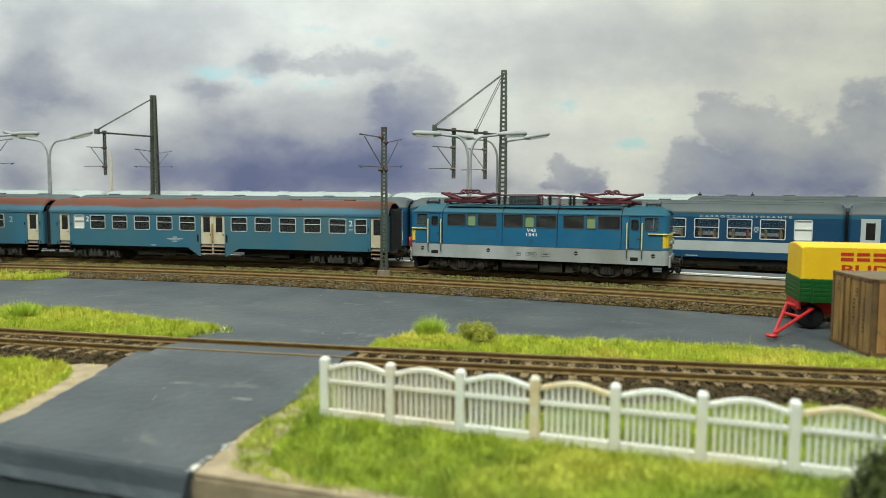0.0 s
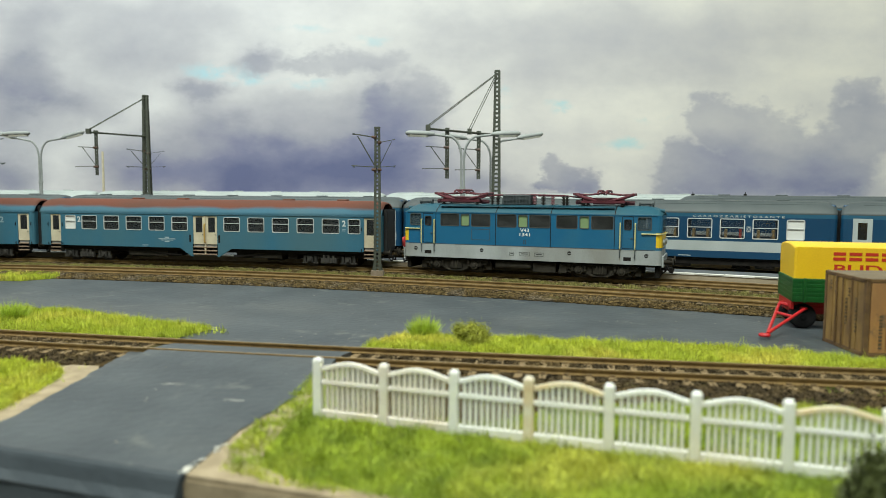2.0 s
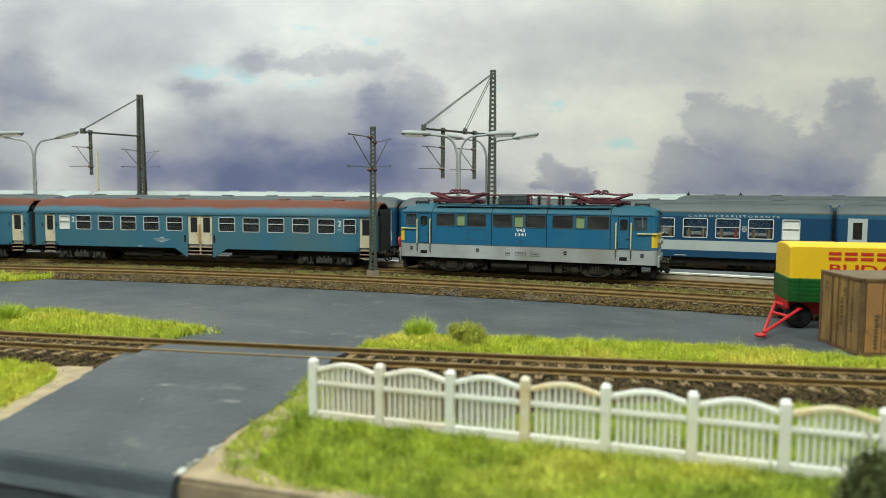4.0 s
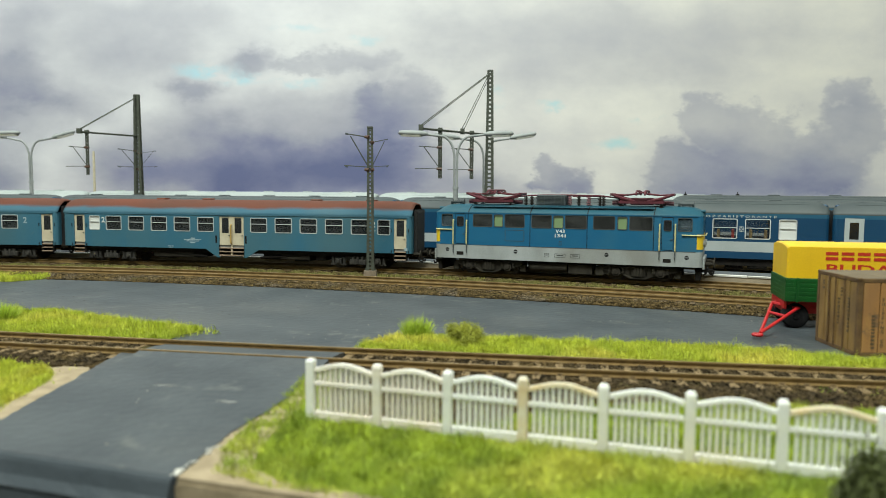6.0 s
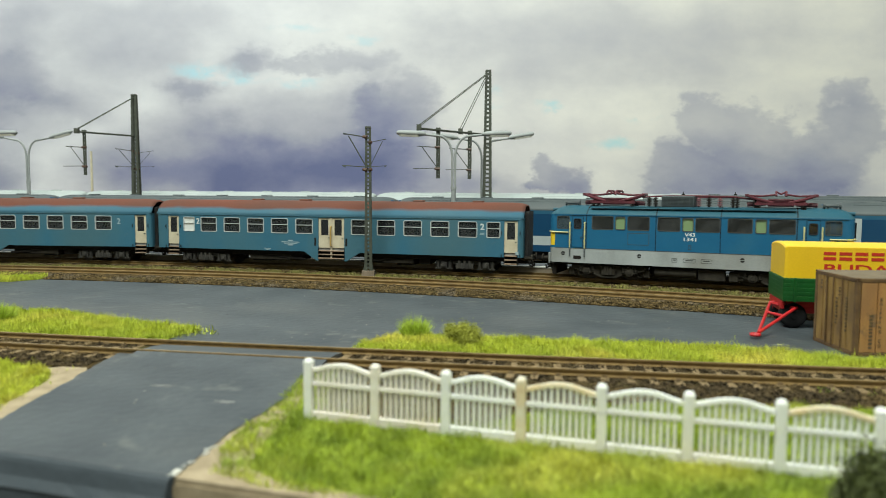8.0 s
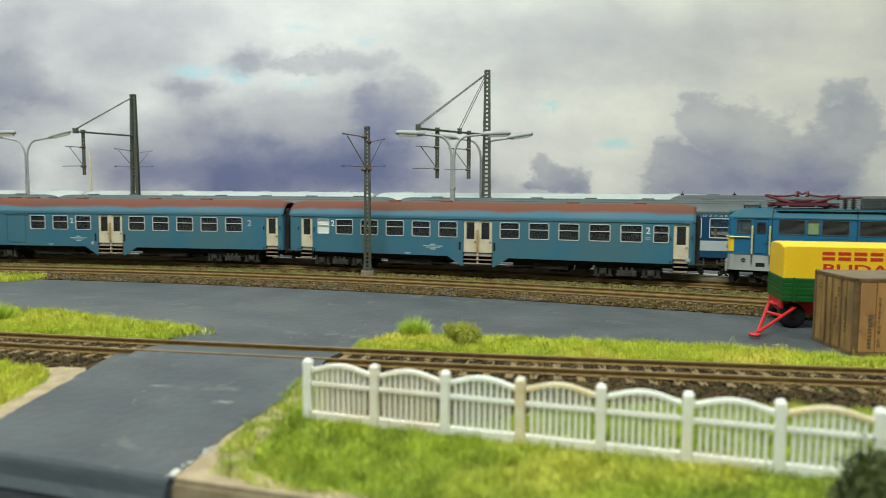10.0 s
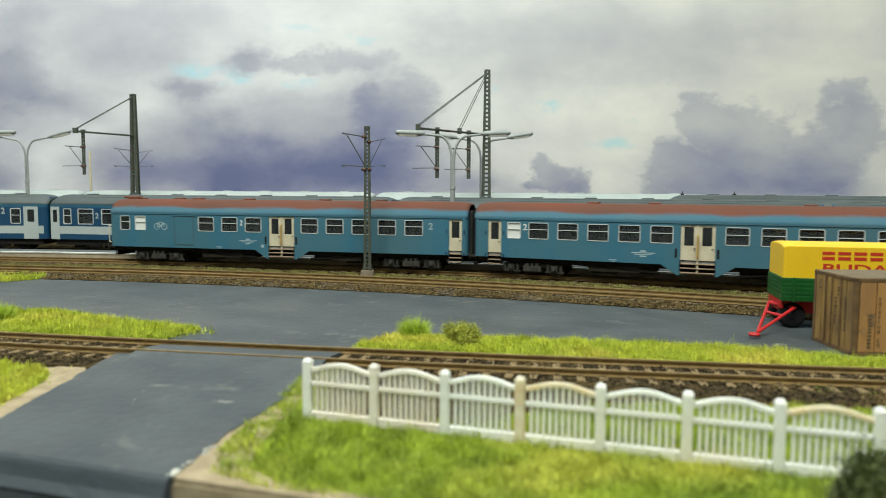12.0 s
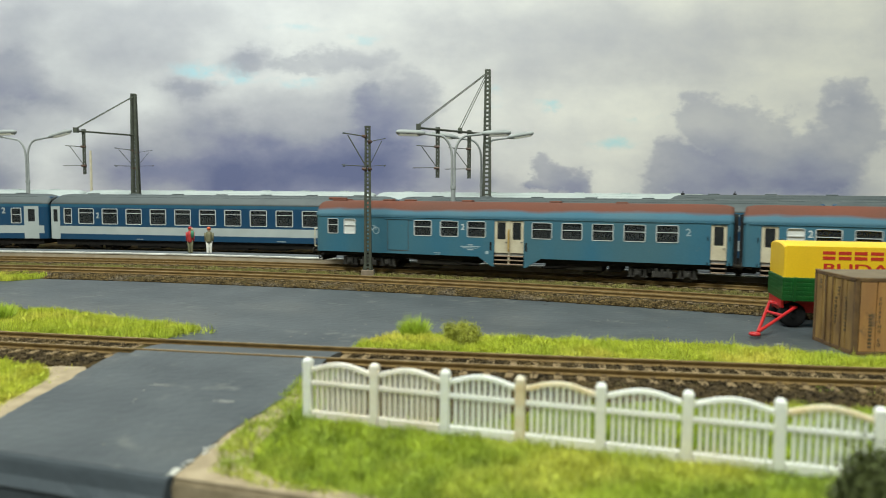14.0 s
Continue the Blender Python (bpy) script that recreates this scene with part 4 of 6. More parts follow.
def roof_strip(bm, half, w, z0, top, p, ya, yb, ends, n=12, thick=0.8):
    """A strip of an arched roof between ya and yb (as parts of the half width), drooping at both ends."""
    rings = []
    xs = [(-half, ends[0]), (-half + 2.5, ends[0] * 0.45), (-half + 6, ends[0] * 0.12), (-half + 11, 0), (half - 11, 0), (half - 6, ends[1] * 0.12), (half - 2.5, ends[1] * 0.45), (half, ends[1])]
    for x, drop in xs:
        ww, tt = w - drop * 0.45, top - drop
        ys = [ya + (yb - ya) * i / n for i in range(n + 1)]
        up = [(x, f * ww, roof_z(f, 1, z0, tt, p)) for f in ys]
        dn = [(x, f * (ww - thick), roof_z(f, 1, z0, tt, p) - thick) for f in ys[::-1]]
        rings.append(up + dn)
    return loft(bm, rings)


def end_piece(parent, s, x, w, z0, z1, mats):
    """The rounded end of a body, in colour bands (z from, z to, material)."""
    for za, zb, m in mats:
        rings = []
        for dx, ww in ((0, w), (1.8, w - 0.35), (3.0, w - 1.4), (3.5, w - 2.6)):
            xx = s * (x + dx)
            rings.append([(xx, -ww, za), (xx, ww, za), (xx, ww, zb), (xx, -ww, zb)])
        part("end_wall", loft(fresh(), rings), m, parent)


def wheelset(parent, x, r=5.3):
    bm = fresh()
    for s in (-1, 1):
        rod(bm, (0, s * 7.4, 0), (0, s * 8.9, 0), r, r, 20)
        rod(bm, (0, s * 6.9, 0), (0, s * 7.4, 0), r + 0.6, r + 0.6, 20)
        for k in range(4):
            a = k * math.pi / 2
            box(bm, math.cos(a) * r * 0.5 - 0.5, math.cos(a) * r * 0.5 + 0.5, *sorted((s * 8.8, s * 9.15)), math.sin(a) * r * 0.5 - 0.5, math.sin(a) * r * 0.5 + 0.5)
    rod(bm, (0, -12, 0), (0, 12, 0), 0.9, 0.9, 8)
    ob = part("wheelset", bm, M_WHEEL, parent)
    ob.matrix_basis = at(x, 0, r)
    WHEELSETS.append((ob, x, r))
    return ob


def bogie(parent, x, material, heavy=False, wb=14.4):
    bm = fresh()
    for s in (-1, 1):
        y0, y1 = sorted((s * 10.6, s * 12.4))
        ya, yb = sorted((s * 11.2, s * 14.0))
        box(bm, -20, 20, y0, y1, 5.6, 8.2, 0.3)
        for c in (-wb, wb):
            box(bm, c - 2.3, c + 2.3, ya, yb, 2.9, 7.4, 0.5)
            rod(bm, (c, s * 13.6, 5.2), (c, s * 14.8, 5.2), 1.5, 1.2, 10)
            for d in (-4.2, 4.2):
                rod(bm, (c + d, s * 12.6, 3.2), (c + d, s * 12.6, 7.6), 1.2, 1.2, 8)
            box(bm, c - 6, c + 6, *sorted((s * 11.6, s * 13.4)), 2.3, 3.2, 0.2)
        box(bm, -6, 6, *sorted((s * 11.4, s * 14.4)), 2.6, 6.6, 0.6)
        for d in (-3.4, 0, 3.4):
            rod(bm, (d, s * 13.9, 3.4), (d, s * 13.9, 8.4), 1.1, 1.1, 8)
        if heavy:
            # deep side frame that sags between the axles, with round axle boxes, springs and sand pipes
            low = [(-23, 6.6), (-19.5, 6.0), (-17, 4.7), (-10, 4.3), (-7, 2.7), (-4.5, 1.7), (4.5, 1.7), (7, 2.7), (10, 4.3), (17, 4.7), (19.5, 6.0), (23, 6.6)]
            out = low + [(23, 8.9), (-23, 8.9)]
            loft(bm, [[(x, s * 13.2, z) for x, z in out], [(x, s * 14.4, z) for x, z in out]])
            rim = [(x * 0.97, z - 0.1) for x, z in low] + [(x * 0.97, z + 0.75) for x, z in low[::-1]]
            loft(bm, [[(x, s * 14.4, z) for x, z in rim], [(x, s * 15.0, z) for x, z in rim]])
            for c in (-wb, wb):
                rod(bm, (c, s * 14.2, 5.6), (c, s * 15.4, 5.6), 2.9, 2.6, 16)
                rod(bm, (c, s * 15.4, 5.6), (c, s * 16.0, 5.6), 1.5, 1.3, 12)
                for d in (-3.9, 3.9):
                    for k in range(4):
                        rod(bm, (c + d, s * 14.8, 5.0 + k * 0.9), (c + d, s * 14.8, 5.55 + k * 0.9), 1.0, 1.0, 8)
                box(bm, c - 1.1, c + 1.1, *sorted((s * 14.2, s * 15.0)), 8.2, 9.6, 0.2)
                tube(bm, [(c * 1.5, s * 13.4, 8.6), (c * 1.55, s * 13.2, 4.0), (c * 1.42, s * 11.0, 1.2)], 0.45, 6)
            box(bm, -3.2, 3.2, *sorted((s * 14.3, s * 15.4)), 3.0, 7.2, 0.4)
            for d in (-1.8, 0, 1.8):
                rod(bm, (d, s * 15.2, 3.4), (d, s * 15.2, 8.6), 0.75, 0.75, 8)
            box(bm, -25, -21, *sorted((s * 11, s * 13.6)), 2.6, 7.4, 0.4)
            box(bm, 21, 25, *sorted((s * 11, s * 13.6)), 2.6, 7.4, 0.4)
    box(bm, -5, 5, -10.6, 10.6, 6, 9.8)
    box(bm, -20, -18, -12, 12, 5.6, 7.6)
    box(bm, 18, 20, -12, 12, 5.6, 7.6)
    b = part("bogie", bm, material, parent)
    b.matrix_basis = at(x, 0, 0)
    return b


def buffer_pair(parent, x, s, z=11.0):
    for y in (-9.8, 9.8):
        bm = fresh()
        rod(bm, (x, y, z), (x + s * 3.2, y, z), 1.5, 1.3, 10)
        rod(bm, (x + s * 3.2, y, z), (x + s * 4.6, y, z), 1.0, 1.0, 10)
        rod(bm, (x + s * 4.6, y, z), (x + s * 5.3, y, z), 2.6, 2.6, 16)
        part("buffer", bm, M_DIRTY, parent)


def coupling(parent, x, s):
    bm = box(fresh(), *sorted((x - s * 6, x + s * 4.5)), -2, 2, 6.4, 8.2, 0.3)
    tube(bm, [(x + s * 1, 4, 9), (x + s * 3, 4.2, 5.5), (x + s * 4.5, 4, 5), (x + s * 5, 3.5, 7)], 0.5, 6)
    tube(bm, [(x + s * 1, -4, 9), (x + s * 3, -4.2, 5.5), (x + s * 4.5, -4, 5), (x + s * 5, -3.5, 7)], 0.5, 6)
    part("coupling", bm, M_BLACK, parent)


def bar_lines(bm, x, z, rows, y):
    """Unreadable small lettering as thin bars: rows of (width, height)."""
    for w, h in rows:
        box(bm, x - w / 2, x + w / 2, -y - 0.06, -y + 0.1, z - h, z)
        z -= h + 0.42
    return bm


WHEELSETS = []
BLUE_GROUP = "coaches of the blue train"


def door_leaf(parent, x0, x1, z0, z1, y, rail=None):
    bm = fresh()
    xa, xb, za, zb = x0 + (x1 - x0) * 0.2, x1 - (x1 - x0) * 0.2, z0 + (z1 - z0) * 0.42, z1 - 1.0
    box(bm, x0, xa, -y, -y + 0.7, z0, z1)
    box(bm, xb, x1, -y, -y + 0.7, z0, z1)
    box(bm, xa, xb, -y, -y + 0.7, z0, za)
    box(bm, xa, xb, -y, -y + 0.7, zb, z1)
    d = part("door", bm, M_CREAM, parent, "cream painted door")
    part("pane", box(fresh(), xa - 0.1, xb + 0.1, -y + 0.25, -y + 0.4, za - 0.1, zb + 0.1), M_DOORGLASS, d)
    bm = rod(fresh(), (x1 - 1.0, -y - 0.35, z0 + 7), (x1 - 1.0, -y, z0 + 7), 0.28, 0.28, 6)
    box(bm, x1 - 1.9, x1 - 0.8, -y - 0.5, -y - 0.3, z0 + 6.75, z0 + 7.2)
    part("handle", bm, M_DARKGREY, d)
    return d


def step_set(parent, x0, x1, ztop, n, y):
    for i in range(n):
        z = ztop - 2.6 * (i + 0.75)
        bm = box(fresh(), x0, x1, -y - 0.3 - 0.35 * i, -y + 3.2, z - 0.45, z + 0.25, 0.12)
        part("step", bm, M_STEP, parent)
    bm = box(fresh(), x0 - 0.5, x0, -y, -y + 3.6, ztop - 2.6 * n, ztop)
    box(bm, x1, x1 + 0.5, -y, -y + 3.6, ztop - 2.6 * n, ztop)
    box(bm, x0, x1, -y + 3.3, -y + 3.7, ztop - 2.6 * n, ztop)
    part("step_bracket", bm, M_BLACK, parent)


def old_coach(label, cab):
    """A weathered blue push-pull coach, 275 mm body; the near side is at negative y. cab: driving end on the left."""
    c = thing("passenger_coach", label, "coach", BLUE_GROUP)
    Y, ZS, ZG, H = 16.5, 11.7, 36.8, 137.5
    big = [(18.2 + 19.0 * i, 30.8 + 19.0 * i) for i in range(5)]
    small, milk, doors = [], [], [(-6.6, 12.8)]
    if cab:
        big += [(-62.6 + 18.8 * i, -50.2 + 18.8 * i) for i in range(3)]
        small, milk, ends = [(-128, -120)], [(-115.3, -106.6)], [(125.0, 133.9)]
    else:
        big += [(-99.8 + 19.0 * i, -87.0 + 19.0 * i) for i in range(5)]
        milk, small, ends = [(-114.1, -105.3)], [(113.5, 122.2)], [(-127.6, -118.4), (125.0, 133.9)]
    zw0, zw1 = 24.4, 34.5
    holes = [(a + 0.1, b - 0.1, zw0 + 0.1, zw1 - 0.1) for a, b in big + small + milk]
    holes += [(a, b, ZS - 1, 35.4) for a, b in doors + ends]
    near = wall_band(fresh(), -H + 3.5, H - 3.5, ZS, ZG, Y, holes)
    # lower middle by the centre doors
    for a, b, d in ((-8.2, -6.6, 0), (12.8, 14.4, 0)):
        box(near, a, b, -Y, -Y + 0.9, 5.6, ZS)
    for a, b in ((-17.5, -8.2), (24, 14.4)):
        loft(near, [[(a, -Y, ZS), (b, -Y, ZS), (b, -Y, 5.6)], [(a, -Y + 0.9, ZS), (b, -Y + 0.9, ZS), (b, -Y + 0.9, 5.6)]])
    part("side_wall", near, M_COACH, c, "weathered blue side wall")
    part("side_wall", wall_band(fresh(), -H + 3.5, H - 3.5, ZS, ZG, Y, [h for h in holes if h[2] > 20], side=1), M_COACH, c)
    for s in (-1, 1):
        end_piece(c, s, H - 3.5, Y, ZS, ZG, [(ZS, ZG, M_COACH)])
    part("rain_gutter", box(fresh(), -H + 3, H - 3, -Y - 0.35, -Y + 0.2, ZG - 0.55, ZG + 0.05), M_COACH, c)
    ends_d = (1.0, 1.6)
    part("roof", roof_strip(fresh(), H, Y, ZG, 47.2, 3.2, -1.0, 1.0, ends_d, 32), M_OVERSPRAY, c, "rusty red-brown painted roof over blue shoulders", True)
    for x in ((-88, -72, -30, 30, 72) if cab else (-62, -24, 62, 104)):
        part("roof_vent", box(fresh(), x - 3.6, x + 3.6, -3.2, 3.2, 46.6, 48.2, 0.5), M_RUST, c)
    # inside
    part("floor_plate", box(fresh(), -H + 4, H - 4, -15.4, 15.4, 12.6, 14.4), M_SEAT, c)
    sb = box(fresh(), -2.2, 2.2, -14.8, -5, 14.4, 19, 0.6)
    box(sb, -0.9, 0.9, -14.8, -5, 19, 27.5, 0.6)
    box(sb, -2.2, 2.2, 5, 14.8, 14.4, 19, 0.6)
    box(sb, -0.9, 0.9, 5, 14.8, 19, 27.5, 0.6)
    me = mesh_of("seat", sb, M_SEAT)
    for a, b in big:
        share("seat", me, c, at(a - 3.1, 0, 0))
    for x in ((-103, -72, -16, 22) if cab else (-103, -16, 16, 112)):
        part("partition", box(fresh(), x - 0.4, x + 0.4, -15, 15, 14.4, 37.5), M_SEAT, c)
    # windows, doors and steps
    for a, b in big + small:
        for s in (-1, 1):
            window(c, a, b, zw0, zw1, Y, s, pane=M_GLASS, bar=0.58)
    for a, b in milk:
        for s in (-1, 1):
            window(c, a, b, zw0, zw1, Y, s, pane=M_MILK, bar=0.58)
    for a, b in doors:
        m = (a + b) / 2
        door_leaf(c, a + 0.1, m - 0.5, 14.7, 35.3, Y - 0.5)
        door_leaf(c, m + 0.5, b - 0.1, 14.7, 35.3, Y - 0.5)
        part("door_post", box(fresh(), m - 0.5, m + 0.5, -Y, -Y + 1, 6.5, 35.3), M_CREAM, c)
        part("handrail", tube(fresh(), [(m, -Y + 0.2, 29.5), (m, -Y - 1.1, 29), (m, -Y - 1.1, 16.5), (m, -Y + 0.2, 16)], 0.55, 8), M_YRAIL, c, "ochre painted handrail")
        step_set(c, a + 0.1, b - 0.1, 14.6, 3, Y)
        for x in (a - 2.4, b + 1.6):
            bm = box(fresh(), x - 0.7, x + 0.7, -Y - 0.08, -Y + 0.2, 16, 21.5, 0.05)
            part("grab_recess", bm, M_BLACK, c)
    for a, b in ends:
        door_leaf(c, a + 0.1, b - 0.1, 14.7, 35.3, Y - 0.5)
        step_set(c, a + 0.4, b - 0.4, 14.6, 3, Y)
        for x in (a - 1.6, b + 1.6):
            part("grab_rail", tube(fresh(), [(x, -Y, 28.5), (x, -Y - 0.6, 28.2), (x, -Y - 0.6, 26.8), (x, -Y, 26.5)], 0.28, 6), M_BLACK, c)
            part("grab_rail", tube(fresh(), [(x, -Y, 13.6), (x, -Y - 0.6, 13.4), (x, -Y - 0.6, 12.4), (x, -Y, 12.2)], 0.28, 6), M_BLACK, c)
    # lettering
    lx = -28
    part("lettering", bar_lines(fresh(), lx + (5 if cab else 0), 19.6, [(3.4, 0.8), (13.8, 0.55), (10, 0.5), (4, 0.8)], Y), M_FAINT, c, "small pale lettering bars")
    part("data_panel", bar_lines(fresh(), -46, 13.4, [(5, 0.5), (3, 0.4)], Y), M_FAINT, c)
    if cab:
        text_mesh("class_number", "2", 5.2, M_MARK, c, at(-28.2, -Y, 30.6, rx=90))
        text_mesh("class_number", "2", 6.2, M_FAINT, c, at(112.5, -Y, 30.5, rx=90))
        # bicycle pictogram
        bm = fresh()
        for x in (-97.2, -90.8):
            ring(bm, x - 2.5, x + 2.5, 24.6, 29.6, 0.55, -Y - 0.06, -Y + 0.1, 2.45)
        for p in (((-97.2, 27.1), (-95.5, 30.2)), ((-95.5, 30.2), (-91.8, 30.0)), ((-91.8, 30.0), (-90.8, 27.1)), ((-97.2, 27.1), (-93.8, 27.0)), ((-93.8, 27.0), (-95.5, 30.2)), ((-93.8, 27.0), (-91.8, 30.0))):
            rod(bm, (p[0][0], -Y - 0.02, p[0][1]), (p[1][0], -Y - 0.02, p[1][1]), 0.26, 0.26, 4)
        part("bicycle_pictogram", bm, M_FAINT, c, "pale bicycle sign")
        # baggage door with its runner
        bm = ring(fresh(), -82.4, -66.6, 13.7, 35.1, 0.4, -Y - 0.1, -Y + 0.1, 0.5)
        part("door_seam", bm, M_DARKGREY, c)
        part("baggage_door", box(fresh(), -81.9, -67.1, -Y - 0.14, -Y + 0.1, 14.2, 34.6, 0.1), M_COACH, c, "blue sliding baggage door")
        part("door_runner", box(fresh(), -84, -64, -Y - 0.5, -Y - 0.05, 35.0, 35.7), M_COACH, c)
        # driving end: grab rail, horn, coupling
        part("grab_rail", tube(fresh(), [(-H - 0.4, -14.4, 27), (-H - 2.0, -14.6, 27), (-H - 2.0, -14.6, 15), (-H - 0.4, -14.4, 14.5)], 0.4, 8), M_CREAM, c)
        bm = box(fresh(), -130, -119, -5, 5, 46.9, 48.0, 0.3)
        rod(bm, (-134, -3, 48.4), (-121, -3, 48.4), 0.9, 0.6, 8)
        rod(bm, (-134, 3, 48.4), (-123, 3, 48.4), 0.9, 0.6, 8)
        part("roof_horn", bm, M_RUST, c)
        part("cab_window", box(fresh(), -H - 0.25, -H + 0.1, -11, 11, 25, 34, 0.4), M_DOORGLASS, c)
        part("snow_plough", box(fresh(), -H + 0.5, -H + 2.5, -9.5, 9.5, 4.6, 8.4, 0.5), M_BLACK, c)
    else:
        text_mesh("class_number", "2", 5.6, M_MARK, c, at(-102.3, -Y, 31.5, rx=90))
        text_mesh("class_number", "2", 5.6, M_MARK, c, at(110.4, -Y, 31.2, rx=90))
        part("data_panel", bar_lines(fresh(), 110.4, 27.4, [(3, 0.5), (3, 0.4)], Y), M_FAINT, c)
    part("data_panel", bar_lines(fresh(), 133.5 if not cab else -11.5, 15.5, [(2.2, 2.0)], Y), M_FAINT, c)
    for s in (-1, 1):
        if s == -1 and cab:
            continue
        bm = fresh()
        box(bm, *sorted((s * H, s * (H + 2.6))), -10.5, 10.5, 12, 41, 0.8)
        for k in range(3):
            x = s * (H + 0.5 + 0.8 * k)
            ring_y = 11.2 - 0.2 * k
            box(bm, *sorted((x, x + s * 0.3)), -ring_y, ring_y, 11.6, 41.5)
        part("gangway", bm, M_RUBBER, c, "black rubber gangway bellows")
    # underframe
    bm = box(fresh(), -H + 5, H - 5, -14, 14, 8.8, 11.8)
    for a, b, z in ((-60, -44, 4), (-40, -22, 5), (26, 44, 5), (50, 62, 4), (66, 74, 5)):
        box(bm, a, b, -12.5, 12.5, z, 9.4, 0.5)
    for a, b in (((-76, -13, 9.5), (-18, -13, 6)), ((24, -13, 6), (70, -13, 9.5))):
        rod(bm, a, b, 0.8, 0.8, 6)
    part("underframe", bm, M_BLACK, c)
    part("equipment_box", box(fresh(), -62, -30, -13.4, -8, 5.0, 9.2, 0.4), M_DIRTY, c)
    part("equipment_box", box(fresh(), 40, 62, -13.4, -8, 5.2, 9.2, 0.4), M_DIRTY, c)
    for x in (-98, 98):
        b = bogie(c, x, M_SOOT)
        for d in (-14.4, 14.4):
            wheelset(b, d)
    buffer_pair(c, -H, -1)
    buffer_pair(c, H, 1)
    coupling(c, -H, -1)
    coupling(c, H, 1)
    return c


def loco():
    """A blue and grey four-axle electric locomotive, 169 mm body."""
    c = thing("electric_locomotive", "blue and grey electric locomotive with crimson pantographs", "locomotive")
    Y, H, Z0, Z1, ZG = 17.2, 84.9, 10.3, 19.4, 40.5
    grilles = [(-57.9, -45.0), (-36.3, -23.5), (-18.5, -5.8), (3.0, 16.2), (20.7, 33.6), (42.5, 55.8)]
    greens = [(-43.6, -37.8), (-4.4, 1.7), (35.3, 41.0)]
    cabs = [(-80.0, -72.3), (70.6, 78.6)]
    doors = [(-69.3, -64.8), (62.6, 66.8)]
    hole = [(a, b, 31.7, 39.5) for a, b in grilles + greens] + [(a, b, 31.6, 39.4) for a, b in cabs] + [(a, b, 31.6, 38.0) for a, b in doors]
    for s in (-1, 1):
        part("sill_panel", wall_band(fresh(), -H + 3.5, H - 3.5, Z0, Z1, Y, [], side=s), M_LOCOGREY, c, "weathered light grey sill")
        part("side_wall", wall_band(fresh(), -H + 3.5, H - 3.5, Z1, ZG, Y, hole, side=s), M_LOCO, c, "blue painted side wall")
        end_piece(c, s, H - 3.5, Y, Z0, ZG, [(Z0, Z1, M_LOCOGREY), (Z1, 21, M_LOCO), (29.9, ZG, M_LOCO)])
        end_piece(c, s, H - 3.5, Y, Z0, ZG, [(21, 29.9, M_YELLOW)])
        part("buffer_beam", box(fresh(), *sorted((s * H, s * (H + 1.2))), -15, 15, 9, 16, 0.3), M_LOCOGREY, c)
        part("front_window", box(fresh(), *sorted((s * (H - 0.1), s * (H + 0.12))), -13, 13, 31.0, 38.0, 0.1), M_CABGLASS, c)
        for y in (-9, 9):
            part("headlight", rod(fresh(), (s * H, y, 24), (s * (H + 1.3), y, 24), 2.1, 1.8, 14), M_LOCOGREY, c)
        part("end_rail", tube(fresh(), [(s * (H - 12), -Y - 0.5, 29.3), (s * (H - 1.5), -Y - 0.3, 29.3), (s * (H + 1.2), -12, 29.3), (s * (H + 1.2), 12, 29.3)], 0.38, 8), M_PALEYEL, c)
        buffer_pair(c, s * (H + 1.2), s, 12)
        coupling(c, s * (H + 1.2), s)
        hose = fresh()
        for y in (-5, 5, -6.5):
            tube(hose, [(s * (H + 1), y, 12), (s * (H + 2.5), y, 9), (s * (H + 2), y, 6), (s * (H + 0.4), y, 5)], 0.45, 6)
        part("air_hose", hose, M_RUBBER, c)
        part("snow_plough", box(fresh(), *sorted((s * (H - 4), s * (H - 1))), -14, 14, 2.2, 8.6, 0.6), M_BLACK, c)
        part("end_horn", rod(fresh(), (s * (H - 6), -7, 43.6), (s * (H + 0.5), -7, 43.2), 0.7, 1.2, 10), M_LOCOROOF, c)
    # roof with seams
    part("roof", roof_strip(fresh(), H, Y, ZG, 46.2, 2.5, -1.0, 1.0, (4.0, 4.0), 24), M_LOCOROOF, c, "dusty blue-grey arched roof", True)
    part("rain_gutter", box(fresh(), -H + 3, H - 3, -Y - 0.3, -Y + 0.1, ZG - 0.25, ZG + 0.2), M_LOCO, c)
    for x in (-61.5, -19.6, 16.8, 56.7):
        bm = fresh()
        ys = [-1 + i / 12 for i in range(25)]
        up = [(f * (Y + 0.14), roof_z(f, 1, ZG, 46.35, 2.5)) for f in ys]
        dn = [(f * (Y - 0.3), roof_z(f, 1, ZG, 45.9, 2.5)) for f in ys[::-1]]
        loft(bm, [[(x - 0.28, y, z) for y, z in up + dn], [(x + 0.28, y, z) for y, z in up + dn]])
        part("roof_seam", bm, M_BLACK, c)
    for x in (-19.6, 16.8, 56.7, -61.5):
        part("panel_seam", box(fresh(), x - 0.2, x + 0.2, -Y - 0.1, -Y + 0.1, Z1, ZG - 0.3), M_BLACK, c)
    part("sill_seam", box(fresh(), -H + 4, H - 4, -Y - 0.09, -Y + 0.1, Z1 - 0.15, Z1 + 0.15), M_DARKGREY, c)
